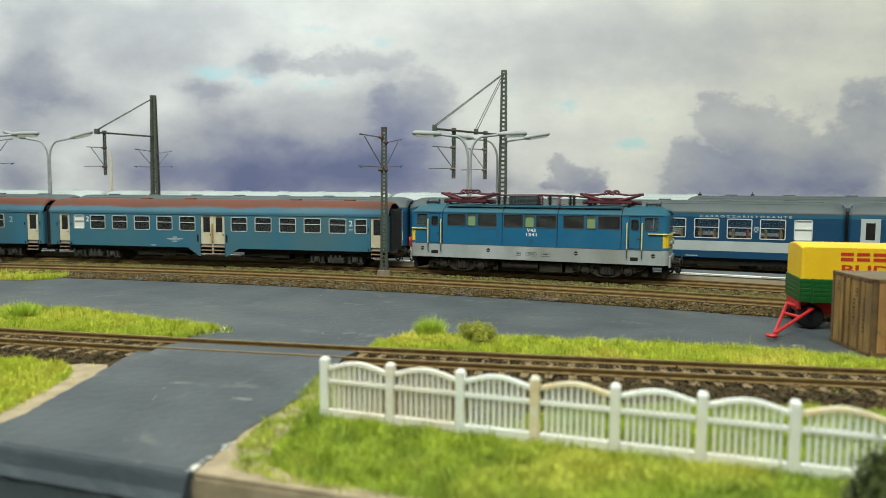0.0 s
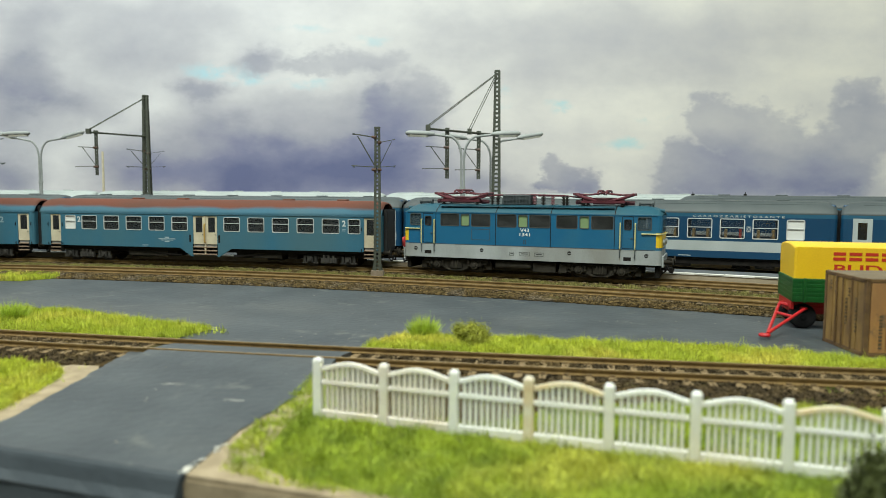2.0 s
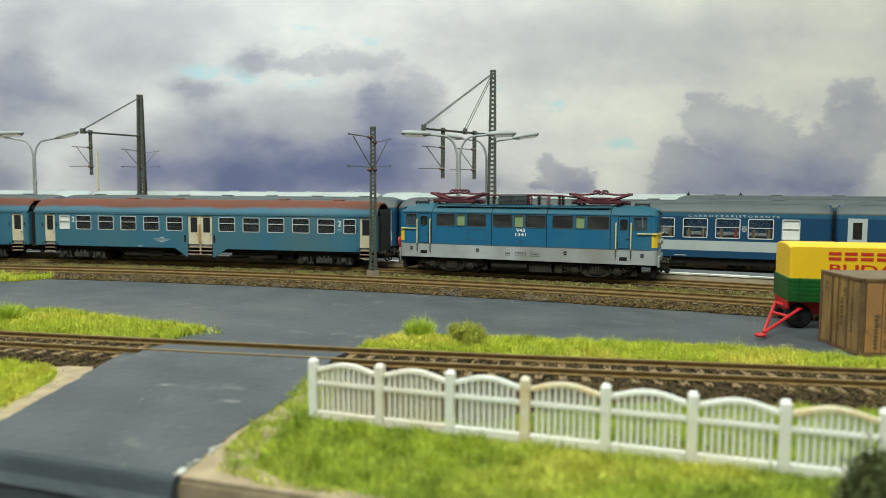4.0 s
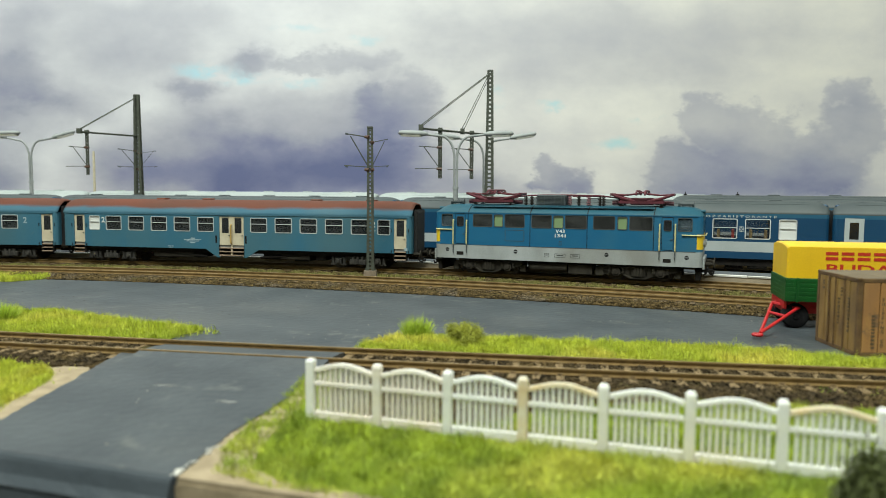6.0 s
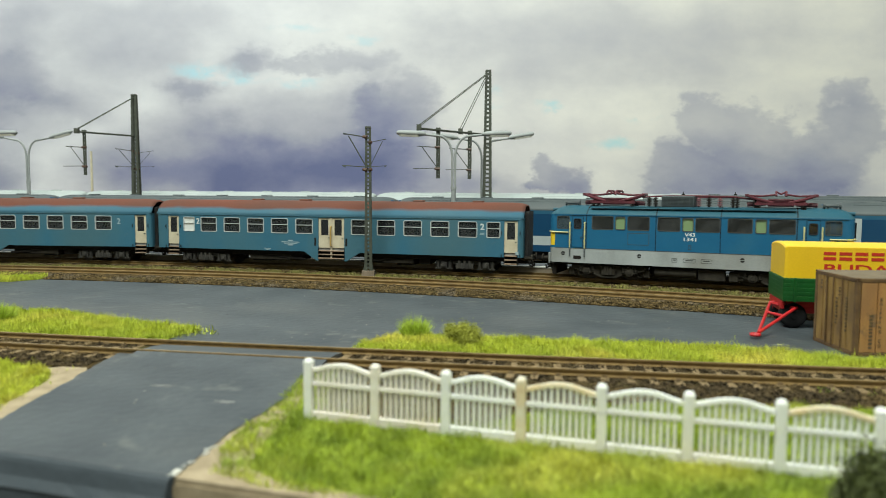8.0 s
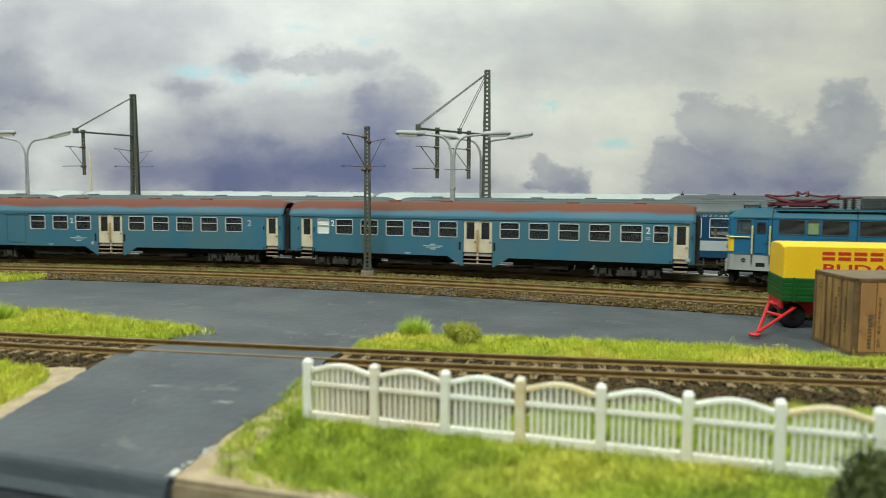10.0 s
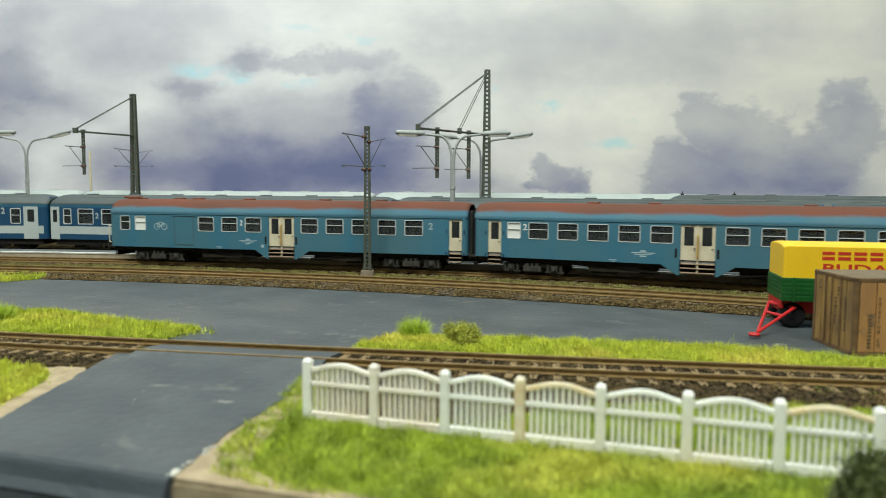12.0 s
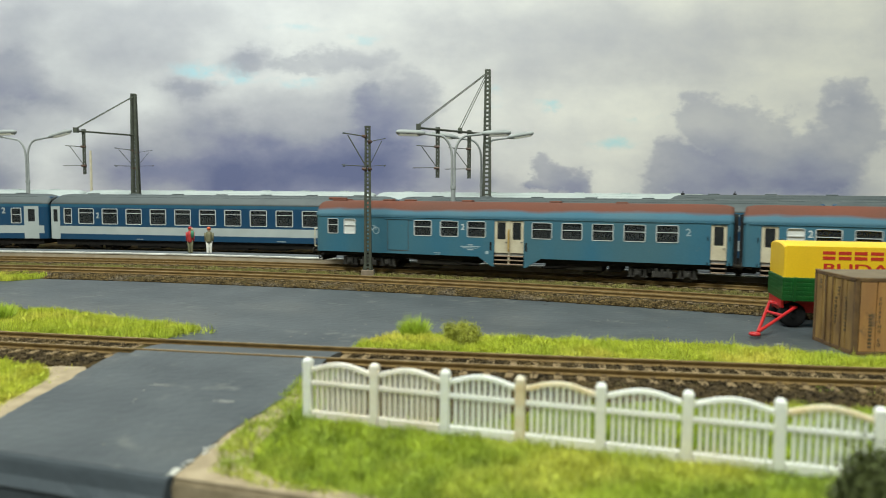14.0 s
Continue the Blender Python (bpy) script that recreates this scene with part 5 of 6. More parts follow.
    for a, b in grilles:
        g = part("grille", ring(fresh(), a - 0.3, b + 0.3, 31.4, 39.8, 0.4, -Y - 0.15, -Y + 0.5, 1.0), M_DARKGREY, c)
        part("louvre_back", box(fresh(), a, b, -Y + 0.55, -Y + 0.75, 31.6, 39.6), M_GRILLE, g)
        sl = fresh()
        for k in range(13):
            z = 32.0 + k * 0.6
            box(sl, a + 0.1, b - 0.1, -Y + 0.12, -Y + 0.55, z - 0.12, z + 0.14)
        part("louvre", sl, M_GRILLE, g)
    for a, b in greens:
        window(c, a, b, 31.8, 39.4, Y, -1, M_DARKGREY, M_GREEN, bar=0, w=0.45)
    for a, b in cabs:
        window(c, a, b, 31.7, 39.3, Y, -1, M_DARKGREY, M_CABGLASS, bar=0, w=0.4, name="cab_window")
    for a, b in doors:
        window(c, a, b, 31.8, 37.8, Y, -1, M_RUBBER, M_DOORGLASS, bar=0, w=0.5, name="door_window")
        d = part("cab_door", ring(fresh(), a - 1.4, b + 1.4, 20.0, 39.8, 0.28, -Y - 0.1, -Y + 0.1, 0.8), M_BLACK, c)
        part("handle", box(fresh(), b - 0.4, b + 0.9, -Y - 0.5, -Y - 0.1, 26.3, 26.7), M_DARKGREY, d)
        for x in (a - 2.4, b + 2.4):
            part("handrail", tube(fresh(), [(x, -Y, 35.6), (x, -Y - 1.0, 35.4), (x, -Y - 1.0, 20.0), (x, -Y, 19.6)], 0.42, 8), M_PALEYEL, c, "pale yellow handrail")
            part("handrail", tube(fresh(), [(x, -Y, 18.8), (x, -Y - 0.8, 18.6), (x, -Y - 0.8, 14.6), (x, -Y, 14.4)], 0.3, 8), M_DARKGREY, c)
        part("foothold", box(fresh(), a - 0.2, b + 0.2, -Y - 0.12, -Y + 0.2, 12.6, 14.8, 0.05), M_BLACK, c)
    part("hatch", ring(fresh(), -36.2, -23.4, 22.6, 29.9, 0.28, -Y - 0.08, -Y + 0.1, 0.6), M_DARKGREY, c)
    for x in (-76, -29, 29, 76):
        bm = rod(fresh(), (x, -Y - 0.12, 16.0), (x, -Y + 0.2, 16.0), 1.3, 1.3, 16)
        p = part("sand_port", bm, M_RUBBER, c)
        part("port_rim", box(fresh(), x - 1.2, x + 1.2, -Y - 0.2, -Y - 0.05, 15.85, 16.15), M_LOCOGREY, p)
    for x, w in ((-8.5, 3), (0, 7), (9.5, 6)):
        bm = ring(fresh(), x - w / 2, x + w / 2, 13.2, 15.6, 0.18, -Y - 0.1, -Y + 0.1, 0.2)
        bar_lines(bm, x, 14.8, [(w * 0.6, 0.5)], Y)
        part("data_panel", bm, M_GRILLE, c)
    text_mesh("class_lettering", "V43", 3.0, M_MARK, c, at(0.0, -Y, 29.7, rx=90), width=6.0)
    text_mesh("number_lettering", "1341", 2.9, M_MARK, c, at(0.0, -Y, 26.9, rx=90), width=7.0)
    part("crest", ring(fresh(), -0.8, 0.8, 20.9, 23.6, 0.3, -Y - 0.1, -Y + 0.1, 0.3), M_GRILLE, c)
    # inside and underframe
    part("machine_room", box(fresh(), -68, 60, -13, 13, 12, 40), M_GRILLE, c)
    part("floor_plate", box(fresh(), -H + 4, H - 4, -15.8, 15.8, 9.8, 12), M_BLACK, c)
    bm = box(fresh(), -22, 18, -12, 12, 3.4, 9.8, 0.6)
    part("underframe", bm, M_BLACK, c)
    part("air_tank", rod(fresh(), (-20, -12.5, 6.4), (4, -12.5, 6.4), 2.9, 2.9, 16), M_DIRTY, c)
    part("equipment_box", box(fresh(), 5, 20, -15, -8, 2.8, 9.0, 0.5), M_DIRTY, c)
    bm = box(fresh(), 22, 27, -15, -9, 3.0, 8.4, 0.3)
    for z in (4, 5.4, 6.8):
        box(bm, 27, 31, -14.5, -13, z, z + 0.7)
    part("equipment_box", bm, M_DIRTY, c)
    for x in (-48, 48):
        b = bogie(c, x, M_DIRTY, True, 13.2)
        for d in (-13.2, 13.2):
            wheelset(b, d, 6.8)
    # roof gear
    z = 46.3
    bm = box(fresh(), -18.0, 1.2, -8, 8, z - 1.0, z + 6.4, 0.8)
    for k in range(7):
        box(bm, -18.3, 1.5, -8.3, 8.3, z + 0.4 + k * 0.8, z + 0.75 + k * 0.8)
    for k in range(9):
        box(bm, -17.4 + k * 2.2, -16.9 + k * 2.2, -8.5, -8.2, z, z + 6.2)
    part("roof_box", bm, M_DARKGREY, c, "blue-grey roof equipment box")
    for x0 in (-47.5, 47.9):
        pantograph(c, x0, z)
    for x in (-25.7, -21.8, 3.2, 9.0, 15.2, 22.4, 24.6, 34.6):
        bm = fresh()
        rod(bm, (x, -5, z - 0.6), (x, -5, z + 5.6), 0.7, 0.6, 8)
        for k in range(5):
            rod(bm, (x, -5, z + 0.3 + k * 1.0), (x, -5, z + 0.9 + k * 1.0), 1.6, 1.2, 10)
        part("insulator", bm, M_PANTO if x in (3.2, 15.2) else M_BLACK, c)
    part("roof_busbar", tube(fresh(), [(-30, -5, z + 5.2), (-22, -5, z + 5.8), (-14, -5, z + 6.2), (3, -5, z + 6.2), (15, -5, z + 6.0), (23, -5, z + 5.8), (30, -5, z + 5.0), (38, -4, z + 4.0)], 0.5, 6), M_PANTO, c)
    part("roof_busbar", tube(fresh(), [(3, 5, z + 5.4), (24, 5, z + 5.4), (38, 4, z + 3.6)], 0.4, 6), M_PANTO, c)
    # walkway boards along the roof shoulders
    for y in (-12.5, 12.5):
        part("walkway", box(fresh(), -60, 56, y - 1.6, y + 1.6, z - 1.2, z - 0.5, 0.1), M_LOCOROOF, c)
    for x in (-73.5, 74.2):
        bm = rod(fresh(), (x - 4.0, -4, z + 1.2), (x + 4.0, -4, z + 1.2), 0.8, 0.8, 8)
        for k in (-3.4, 3.4):
            rod(bm, (x + k, -4, z + 1.2), (x + k * 1.35, -4, z + 1.2), 1.5, 1.8, 10)
            rod(bm, (x + k * 0.6, -4, z - 2.0), (x + k * 0.6, -4, z + 1.0), 0.5, 0.5, 6)
        for k in range(4):
            rod(bm, (x - 2.2 + k * 1.4, -4, z + 1.2), (x - 1.7 + k * 1.4, -4, z + 1.2), 1.2, 1.2, 10)
        part("roof_horn", bm, M_DARKGREY, c)
    return c


def pantograph(c, x0, z):
    """A folded pantograph: base frame, wings that rise to both ends, pan head with looped horns, and drive."""
    loops = [[(x0 + sx * a, sy * b, zz) for sx, sy in ((-1, -1), (1, -1), (1, 1), (-1, 1))] for a, b, zz in ((13.7, 8.2, z + 1.3), (13.7, 8.2, z + 2.7), (12.3, 6.8, z + 2.7), (12.3, 6.8, z + 1.3), (13.7, 8.2, z + 1.3))]
    bm = loft(fresh(), loops, cap=False)
    bmesh.ops.remove_doubles(bm, verts=bm.verts, dist=0.001)
    p = part("pantograph", bm, M_PANTO, c, "folded crimson pantograph")
    for x in (-5, 5):
        part("cross_bar", rod(fresh(), (x0 + x, -7, z + 2.0), (x0 + x, 7, z + 2.0), 0.7, 0.7, 6), M_PANTO, p)
    for s in (-1, 1):
        for y in (-7.5, 7.5):
            part("lower_arm", tube(fresh(), [(x0 + s * 4, y, z + 2.6), (x0 + s * 12, y * 0.92, z + 4.6), (x0 + s * 18.3, y * 0.8, z + 6.8)], 0.75, 6), M_PANTO, p)
            part("upper_arm", tube(fresh(), [(x0 + s * 18.3, y * 0.8, z + 6.8), (x0 + s * 10, y * 0.85, z + 6.4), (x0 + s * 2, y * 0.9, z + 7.4)], 0.5, 6), M_PANTO, p)
            part("hinge", box(fresh(), x0 + s * 18.3 - 0.9, x0 + s * 18.3 + 0.9, y * 0.8 - 0.9, y * 0.8 + 0.9, z + 6.0, z + 7.6, 0.2), M_PANTO, p)
        part("cross_rod", rod(fresh(), (x0 + s * 18.3, -6, z + 6.8), (x0 + s * 18.3, 6, z + 6.8), 0.75, 0.75, 6), M_PANTO, p)
        part("cross_rod", rod(fresh(), (x0 + s * 4, -7, z + 2.8), (x0 + s * 18.3, 6, z + 6.6), 0.35, 0.35, 6), M_PANTO, p)
        part("cross_rod", rod(fresh(), (x0 + s * 4, 7, z + 2.8), (x0 + s * 18.3, -6, z + 6.6), 0.35, 0.35, 6), M_PANTO, p)
        part("pan_head", tube(fresh(), [(x0 + s * 2.6, -13, z + 6.6), (x0 + s * 2.6, -11.5, z + 8.2), (x0 + s * 2.6, -9, z + 9.0), (x0 + s * 2.6, 9, z + 9.0), (x0 + s * 2.6, 11.5, z + 8.2), (x0 + s * 2.6, 13, z + 6.6)], 0.65, 6), M_PANTO, p)
    for y in (-8, 8):
        part("pan_link", tube(fresh(), [(x0 - 2.6, y, z + 9.0), (x0, y, z + 7.6), (x0 + 2.6, y, z + 9.0)], 0.45, 6), M_PANTO, p)
    part("drive_box", box(fresh(), x0 - 7, x0 + 7, -5, 5, z + 0.4, z + 4.8, 0.7), M_PANTO, p)
    part("spring_box", box(fresh(), x0 - 13, x0 - 7.5, -7, -3, z + 1.0, z + 4.0, 0.5), M_PANTO, p)
    part("spring_box", box(fresh(), x0 + 7.5, x0 + 13, -7, -3, z + 1.0, z + 4.0, 0.5), M_PANTO, p)
    part("drive_cylinder", rod(fresh(), (x0 - 18, -3, z + 1.6), (x0 - 8, -3, z + 2.2), 1.4, 1.2, 8), M_PANTO, p)
    part("drive_cylinder", rod(fresh(), (x0 + 8, -3, z + 1.8), (x0 + 19, -3, z + 1.4), 1.2, 1.3, 8), M_PANTO, p)
    for dx in (-12, 12):
        for y in (-7.5, 7.5):
            bm = rod(fresh(), (x0 + dx, y, z - 2.4), (x0 + dx, y, z + 1.8), 0.9, 0.7, 8)
            for k in range(3):
                rod(bm, (x0 + dx, y, z - 1.2 + k), (x0 + dx, y, z - 0.7 + k), 1.5, 1.5, 10)
            part("pantograph_insulator", bm, M_BLACK, p)


def modern_coach(label, th, R, zr, wins, milk, doors, group, roof=None, plain=False, dining=False, name="express_coach"):
    """A long-distance coach with deep blue sides and a white stripe, standing on the curve."""
    x, y = polar(R, th)
    c = thing(name, label, "coach", group, at(x, y, zr, -th))
    Y, H, ZG = 16.8, 151.0, 39.0
    z0, z1 = 22.6, 35.4
    holes = [(a + 0.1, b - 0.1, z0, z1) for a, b in wins + milk] + [(a, b, 10, 37.2) for a, b in doors]
    # colour bands of this livery from skirt to gutter
    for za, zb, m, what in ((9.4, 14.0, M_IC, "deep blue skirt"), (14.0, 20.6, M_ICWHITE, "white waist stripe"), (20.6, 36.6, M_IC, "deep blue window band"), (36.6, ZG, M_ICLIGHT, "mid blue band under the gutter")):
        part("side_band", wall_band(fresh(), -H + 3.5, H - 3.5, za, zb, Y, holes), m, c, what)
        for s in (-1, 1):
            end_piece(c, s, H - 3.5, Y, 9.4, ZG, [(za, zb, M_IC if m is M_ICWHITE else m)])
    part("side_wall", wall_band(fresh(), -H + 3.5, H - 3.5, 9.4, ZG, Y, [h for h in holes if h[3] - h[2] < 15], side=1), M_IC, c)
    part("roof", roof_strip(fresh(), H, Y, ZG, 47.6, 2.7, -1, 1, (3.0, 3.0), 24), roof or M_ICROOF, c, smooth=True)
    for k in range(7):
        x = -120 + k * 40
        part("roof_vent", box(fresh(), x - 4, x + 4, -3, 3, 47.0, 48.3, 0.4), roof or M_ICROOF, c)
    for k in range(2):
        yy = -10.5 + k * 3.4
        part("roof_rib", box(fresh(), -H + 12, H - 12, yy - 0.12, yy + 0.12, roof_z(yy / Y, 1, ZG, 47.6, 2.7) - 0.2, roof_z(yy / Y, 1, ZG, 47.6, 2.7) + 0.12), roof or M_ICROOF, c)
    part("floor_plate", box(fresh(), -H + 4, H - 4, -15.6, 15.6, 9.6, 13), M_SEAT, c)
    if not plain:
        for a, b in wins:
            window(c, a, b, z0, z1, Y, -1, M_FRAME, M_CLEAR if dining else M_GLASS, bar=0.55 if dining else 0.72, w=0.6)
            window(c, a, b, z0, z1, Y, 1, M_FRAME, M_CLEAR if dining else M_GLASS, bar=0)
        for a, b in milk:
            window(c, a, b, z0, z1, Y, -1, M_FRAME, M_MILK if dining else M_GLASS, bar=0.55, w=0.6)
        for a, b in doors:
            bm = fresh()
            xa, xb, za, zb = a + (b - a) * 0.26, b - (b - a) * 0.26, 24, 34.5
            box(bm, a, xa, -Y - 0.1, -Y + 0.8, 9.4, 37.1)
            box(bm, xb, b, -Y - 0.1, -Y + 0.8, 9.4, 37.1)
            box(bm, xa, xb, -Y - 0.1, -Y + 0.8, 9.4, za)
            box(bm, xa, xb, -Y - 0.1, -Y + 0.8, zb, 37.1)
            d = part("door", bm, M_ICWHITE, c, "white door with a dark pane")
            part("pane", box(fresh(), xa, xb, -Y + 0.3, -Y + 0.5, za, zb), M_DOORGLASS, d)
        sb = box(fresh(), -2.2, 2.2, -15, -4, 13, 18, 0.6)
        box(sb, -0.9, 0.9, -15, -4, 18, 28.5, 0.6)
        me = mesh_of("seat", sb, M_DINSEAT if dining else M_SEAT)
        red = me.copy()
        red.materials[0] = M_DINRED
        for k, (a, b) in enumerate(wins):
            share("seat", me, c, at((a + b) / 2 - 4, 0, 0))
            share("seat", red if dining and k == 1 else me, c, at((a + b) / 2 + 5, 0, 0))
            if dining:
                part("dining_table", box(fresh(), (a + b) / 2 - 1.5, (a + b) / 2 + 2.5, -15, -6, 21.2, 22.2, 0.2), M_DINSEAT, c)
    for s in (-1, 1):
        part("gangway", box(fresh(), *sorted((s * H, s * (H + 1.6))), -10.5, 10.5, 11, 42, 0.8), M_RUBBER, c)
        if not plain:
            part("end_dome", box(fresh(), *sorted((s * (H - 5), s * (H - 0.5))), -9, 9, 42.6, 45.4, 1.0), M_IC, c)
    bm = box(fresh(), -H + 5, H - 5, -15, 15, 4.6, 9.6)
    for a, b, z in ((-70, -48, 2.6), (-40, -12, 3), (0, 30, 2.6), (38, 64, 3)):
        box(bm, a, b, -14.5, 14.5, z, 7.2, 0.5)
    part("underframe", bm, M_BLACK, c)
    for x in (-110, 110):
        b = bogie(c, x, M_BLACK)
        for d in (-14.4, 14.4):
            wheelset(b, d)
            WHEELSETS.pop()
    if not plain:
        part("data_panel", bar_lines(fresh(), 60, 10.8, [(8, 0.6)], Y), M_ICWHITE, c)
        part("data_panel", bar_lines(fresh(), -66, 10.6, [(6, 0.5)], Y), M_ICWHITE, c)
    return c


SEAT_WINS = [(-123.0 + 22.3 * i, -108.6 + 22.3 * i) for i in range(11)]
IC = "parked express coaches"
TG1, TGM, TG2 = -21.09, -10.346, 0.398
HALF = (TG2 - TGM) / 2
E1 = modern_coach("deep blue express coach with white stripe beside the platform", TG1 + HALF, 1630, 2, SEAT_WINS, [(-137.0, -129.6)], [(-149.4, -140.9), (139, 147)], IC)
E0 = modern_coach("deep blue express coach with a white end door", TG1 - HALF, 1630, 2, SEAT_WINS[:-1], [(119.5, 128)], [(130.5, 143.0)], IC)
DIN = modern_coach("deep blue dining coach with large windows and white stripe", TGM + HALF, 1630, 2, [(61.4, 76.8), (82.0, 97.0), (102.0, 117.0), (40.6, 55.8), (19.6, 34.8), (-1.4, 13.8)], [(122.2, 132.4)], [], IC, dining=True)
E2 = modern_coach("deep blue express coach with pale door surround", TG2 + HALF, 1630, 2, SEAT_WINS[1:], [], [(-144.0, -133.4)], IC)
text_mesh("class_number", "2", 6.4, M_ICWHITE, E1, at(-105.0, -16.85, 29.5, rx=90))
text_mesh("class_number", "2", 6.4, M_ICWHITE, E1, at(100.4, -16.85, 29.5, rx=90))
text_mesh("class_number", "2", 7.0, M_ICWHITE, E0, at(113.0, -16.85, 33.0, rx=90))
text_mesh("lettering", "C A R R O Z Z A R I S T O R A N T E", 2.0, M_ICWHITE, DIN, at(92.5, -16.85, 37.0, rx=90), width=56, label="white widely spaced lettering")
sign = part("service_sign", box(fresh(), 98.2, 101.0, -16.98, -16.8, 27.0, 30.6), M_ICWHITE, DIN, "small white square sign with a blue cross")
part("sign_cross", rod(rod(fresh(), (98.5, -17.0, 27.4), (100.7, -17.0, 30.2), 0.25, 0.25, 4), (100.7, -17.0, 27.4), (98.5, -17.0, 30.2), 0.25, 0.25, 4), M_IC, sign)
PALE = "coaches on the far track"
for th in (-27.38, -17.33):
    modern_coach("pale-roofed coach on the far track, mostly hidden", th, 1738, 5.2, [], [], [], PALE, M_PALEROOF, True)
modern_coach("pale-roofed coach on the far track, mostly hidden", -7.28, 1738, 5.2, [], [], [], PALE, M_PALEROOF, True)
GREY = modern_coach("grey-roofed coach on the far track, mostly hidden", 1.85, 1692, 5, [], [], [], PALE, None, True)
for x in (-143, -105):
    bm = rod(fresh(), (x, 0, 47.4), (x, 0, 50.2), 0.4, 0.3, 6)
    part("roof_antenna", box(bm, x - 1.2, x + 1.2, -1, 1, 47.2, 48.6, 0.2), M_BLACK, GREY)

COACH_FRONT = old_coach("weathered blue coach with red-brown roof and cream doors", False)
COACH_REAR = old_coach("weathered blue driving coach with baggage door and bicycle sign", True)
LOCO = loco()

# ---------------------------------------------------------------- masts and lamps


def lattice(bm, x, y, z0, h, w0, w1, d0, d1, step):
    """Two tapering channels with zigzag bars between them."""
    for s in (-1, 1):
        for t in (-1, 1):
            rings = []
            for z, w, d in ((z0, w0, d0), (z0 + h, w1, d1)):
                cx, cy = x + s * w / 2, y + t * d / 2
                k = (0.30 if w0 < 4 else 0.34) * w0 ** 0.7 * (1 if z == z0 else 0.66)
                rings.append([(cx - k - 0.15, cy - 0.3, z), (cx + k + 0.15, cy - 0.3, z), (cx + k + 0.15, cy + 0.3, z), (cx - k - 0.15, cy + 0.3, z)])
            loft(bm, rings)
    return bm


def mast(x, y, z0, h, w0, w1, rz, label, foot=True):
    m = thing("catenary_mast", label, "mast", "catenary masts of the yard", at(x, y, z0, rz))
    part("column", lattice(fresh(), 0, 0, 0, h, w0, w1, w0 * 0.8, w1 * 0.8, 4), M_MAST, m)
    n = int(h / (2.6 if w0 < 4 else 3.6))
    for i in range(n):
        f, g = i / n, (i + 1) / n
        wa, wb = w0 + (w1 - w0) * f, w0 + (w1 - w0) * g
        bm = fresh()
        for t in (-1, 1):
            y = t * (wa + wb) * 0.2
            box(bm, -wa / 2, wa / 2, y - 0.22, y + 0.22, (f + 0.05 / n) * h, (f + 0.5 / n) * h)
        for s2 in (-1, 1):
            rod(bm, (s2 * wa / 2, -wa * 0.4, f * h), (s2 * wb / 2, wb * 0.4, g * h), 0.3, 0.3, 5)
        part("lattice_bar", bm, M_MAST, m)
    part("mast_cap", box(fresh(), -w1 / 2 - 0.7, w1 / 2 + 0.7, -w1 * 0.4 - 0.6, w1 * 0.4 + 0.6, h - 0.8, h + 0.6, 0.1), M_MAST, m)
    if foot:
        rings = [[(-4.4, -4.2, -1), (4.4, -4.2, -1), (4.4, 4.2, -1), (-4.4, 4.2, -1)], [(-4.0, -3.9, 4.0), (4.0, -3.9, 4.0), (4.0, 3.9, 4.0), (-4.0, 3.9, 4.0)]]
        part("foundation", loft(fresh(), rings), M_MASTBASE, m, "brown concrete foundation")
        bm = fresh()
        for s in (-1, 1):
            loft(bm, [[(s * w0 / 2, -0.3, 4), (s * (w0 / 2 + 2), -0.3, 4), (s * w0 / 2, -0.3, 12)], [(s * w0 / 2, 0.3, 4), (s * (w0 / 2 + 2), 0.3, 4), (s * w0 / 2, 0.3, 12)]])
        part("gusset", bm, M_MAST, m)
    return m


def cantilever(m, px, pz, dx, drop, s=1, r=0.4):
    """A registration bracket with insulators on a post at px; dx is its reach, drop its depth."""
    bm = tube(fresh(), [(px, 0, pz), (px + dx, 0, pz + 2.4)], r, 6)
    tube(bm, [(px, 0, pz - drop), (px + dx * 0.82, 0, pz + 1.0)], r, 6)
    tube(bm, [(px, 0, pz - drop + 2.0), (px + dx * 1.08, 0, pz - drop + 3.0)], r * 0.8, 6)
    c = part("cantilever", bm, M_MAST, m)
    for z in (pz, pz - drop):
        b = rod(fresh(), (px + dx * 0.04, -1.4, z), (px + dx * 0.22, -0.4, z + 0.4), 1.3, 0.9, 8)
        part("insulator", b, M_INSUL, c)
        part("tip_clamp", rod(fresh(), (px + dx * 0.93, 0, z + 2.2), (px + dx * 1.03, 0, z + 2.5), r * 1.5, r * 1.5, 6), M_DARKGREY, c)


MA = mast(-262.9, -53.6, -2.8, 99.0, 3.4, 2.4, 26, "slender green lattice catenary mast between the main tracks")
cantilever(MA, 0, 92.5, -16.0, 21.5)
cantilever(MA, 0, 89.0, 11.5, 18.0, 1, 0.25)


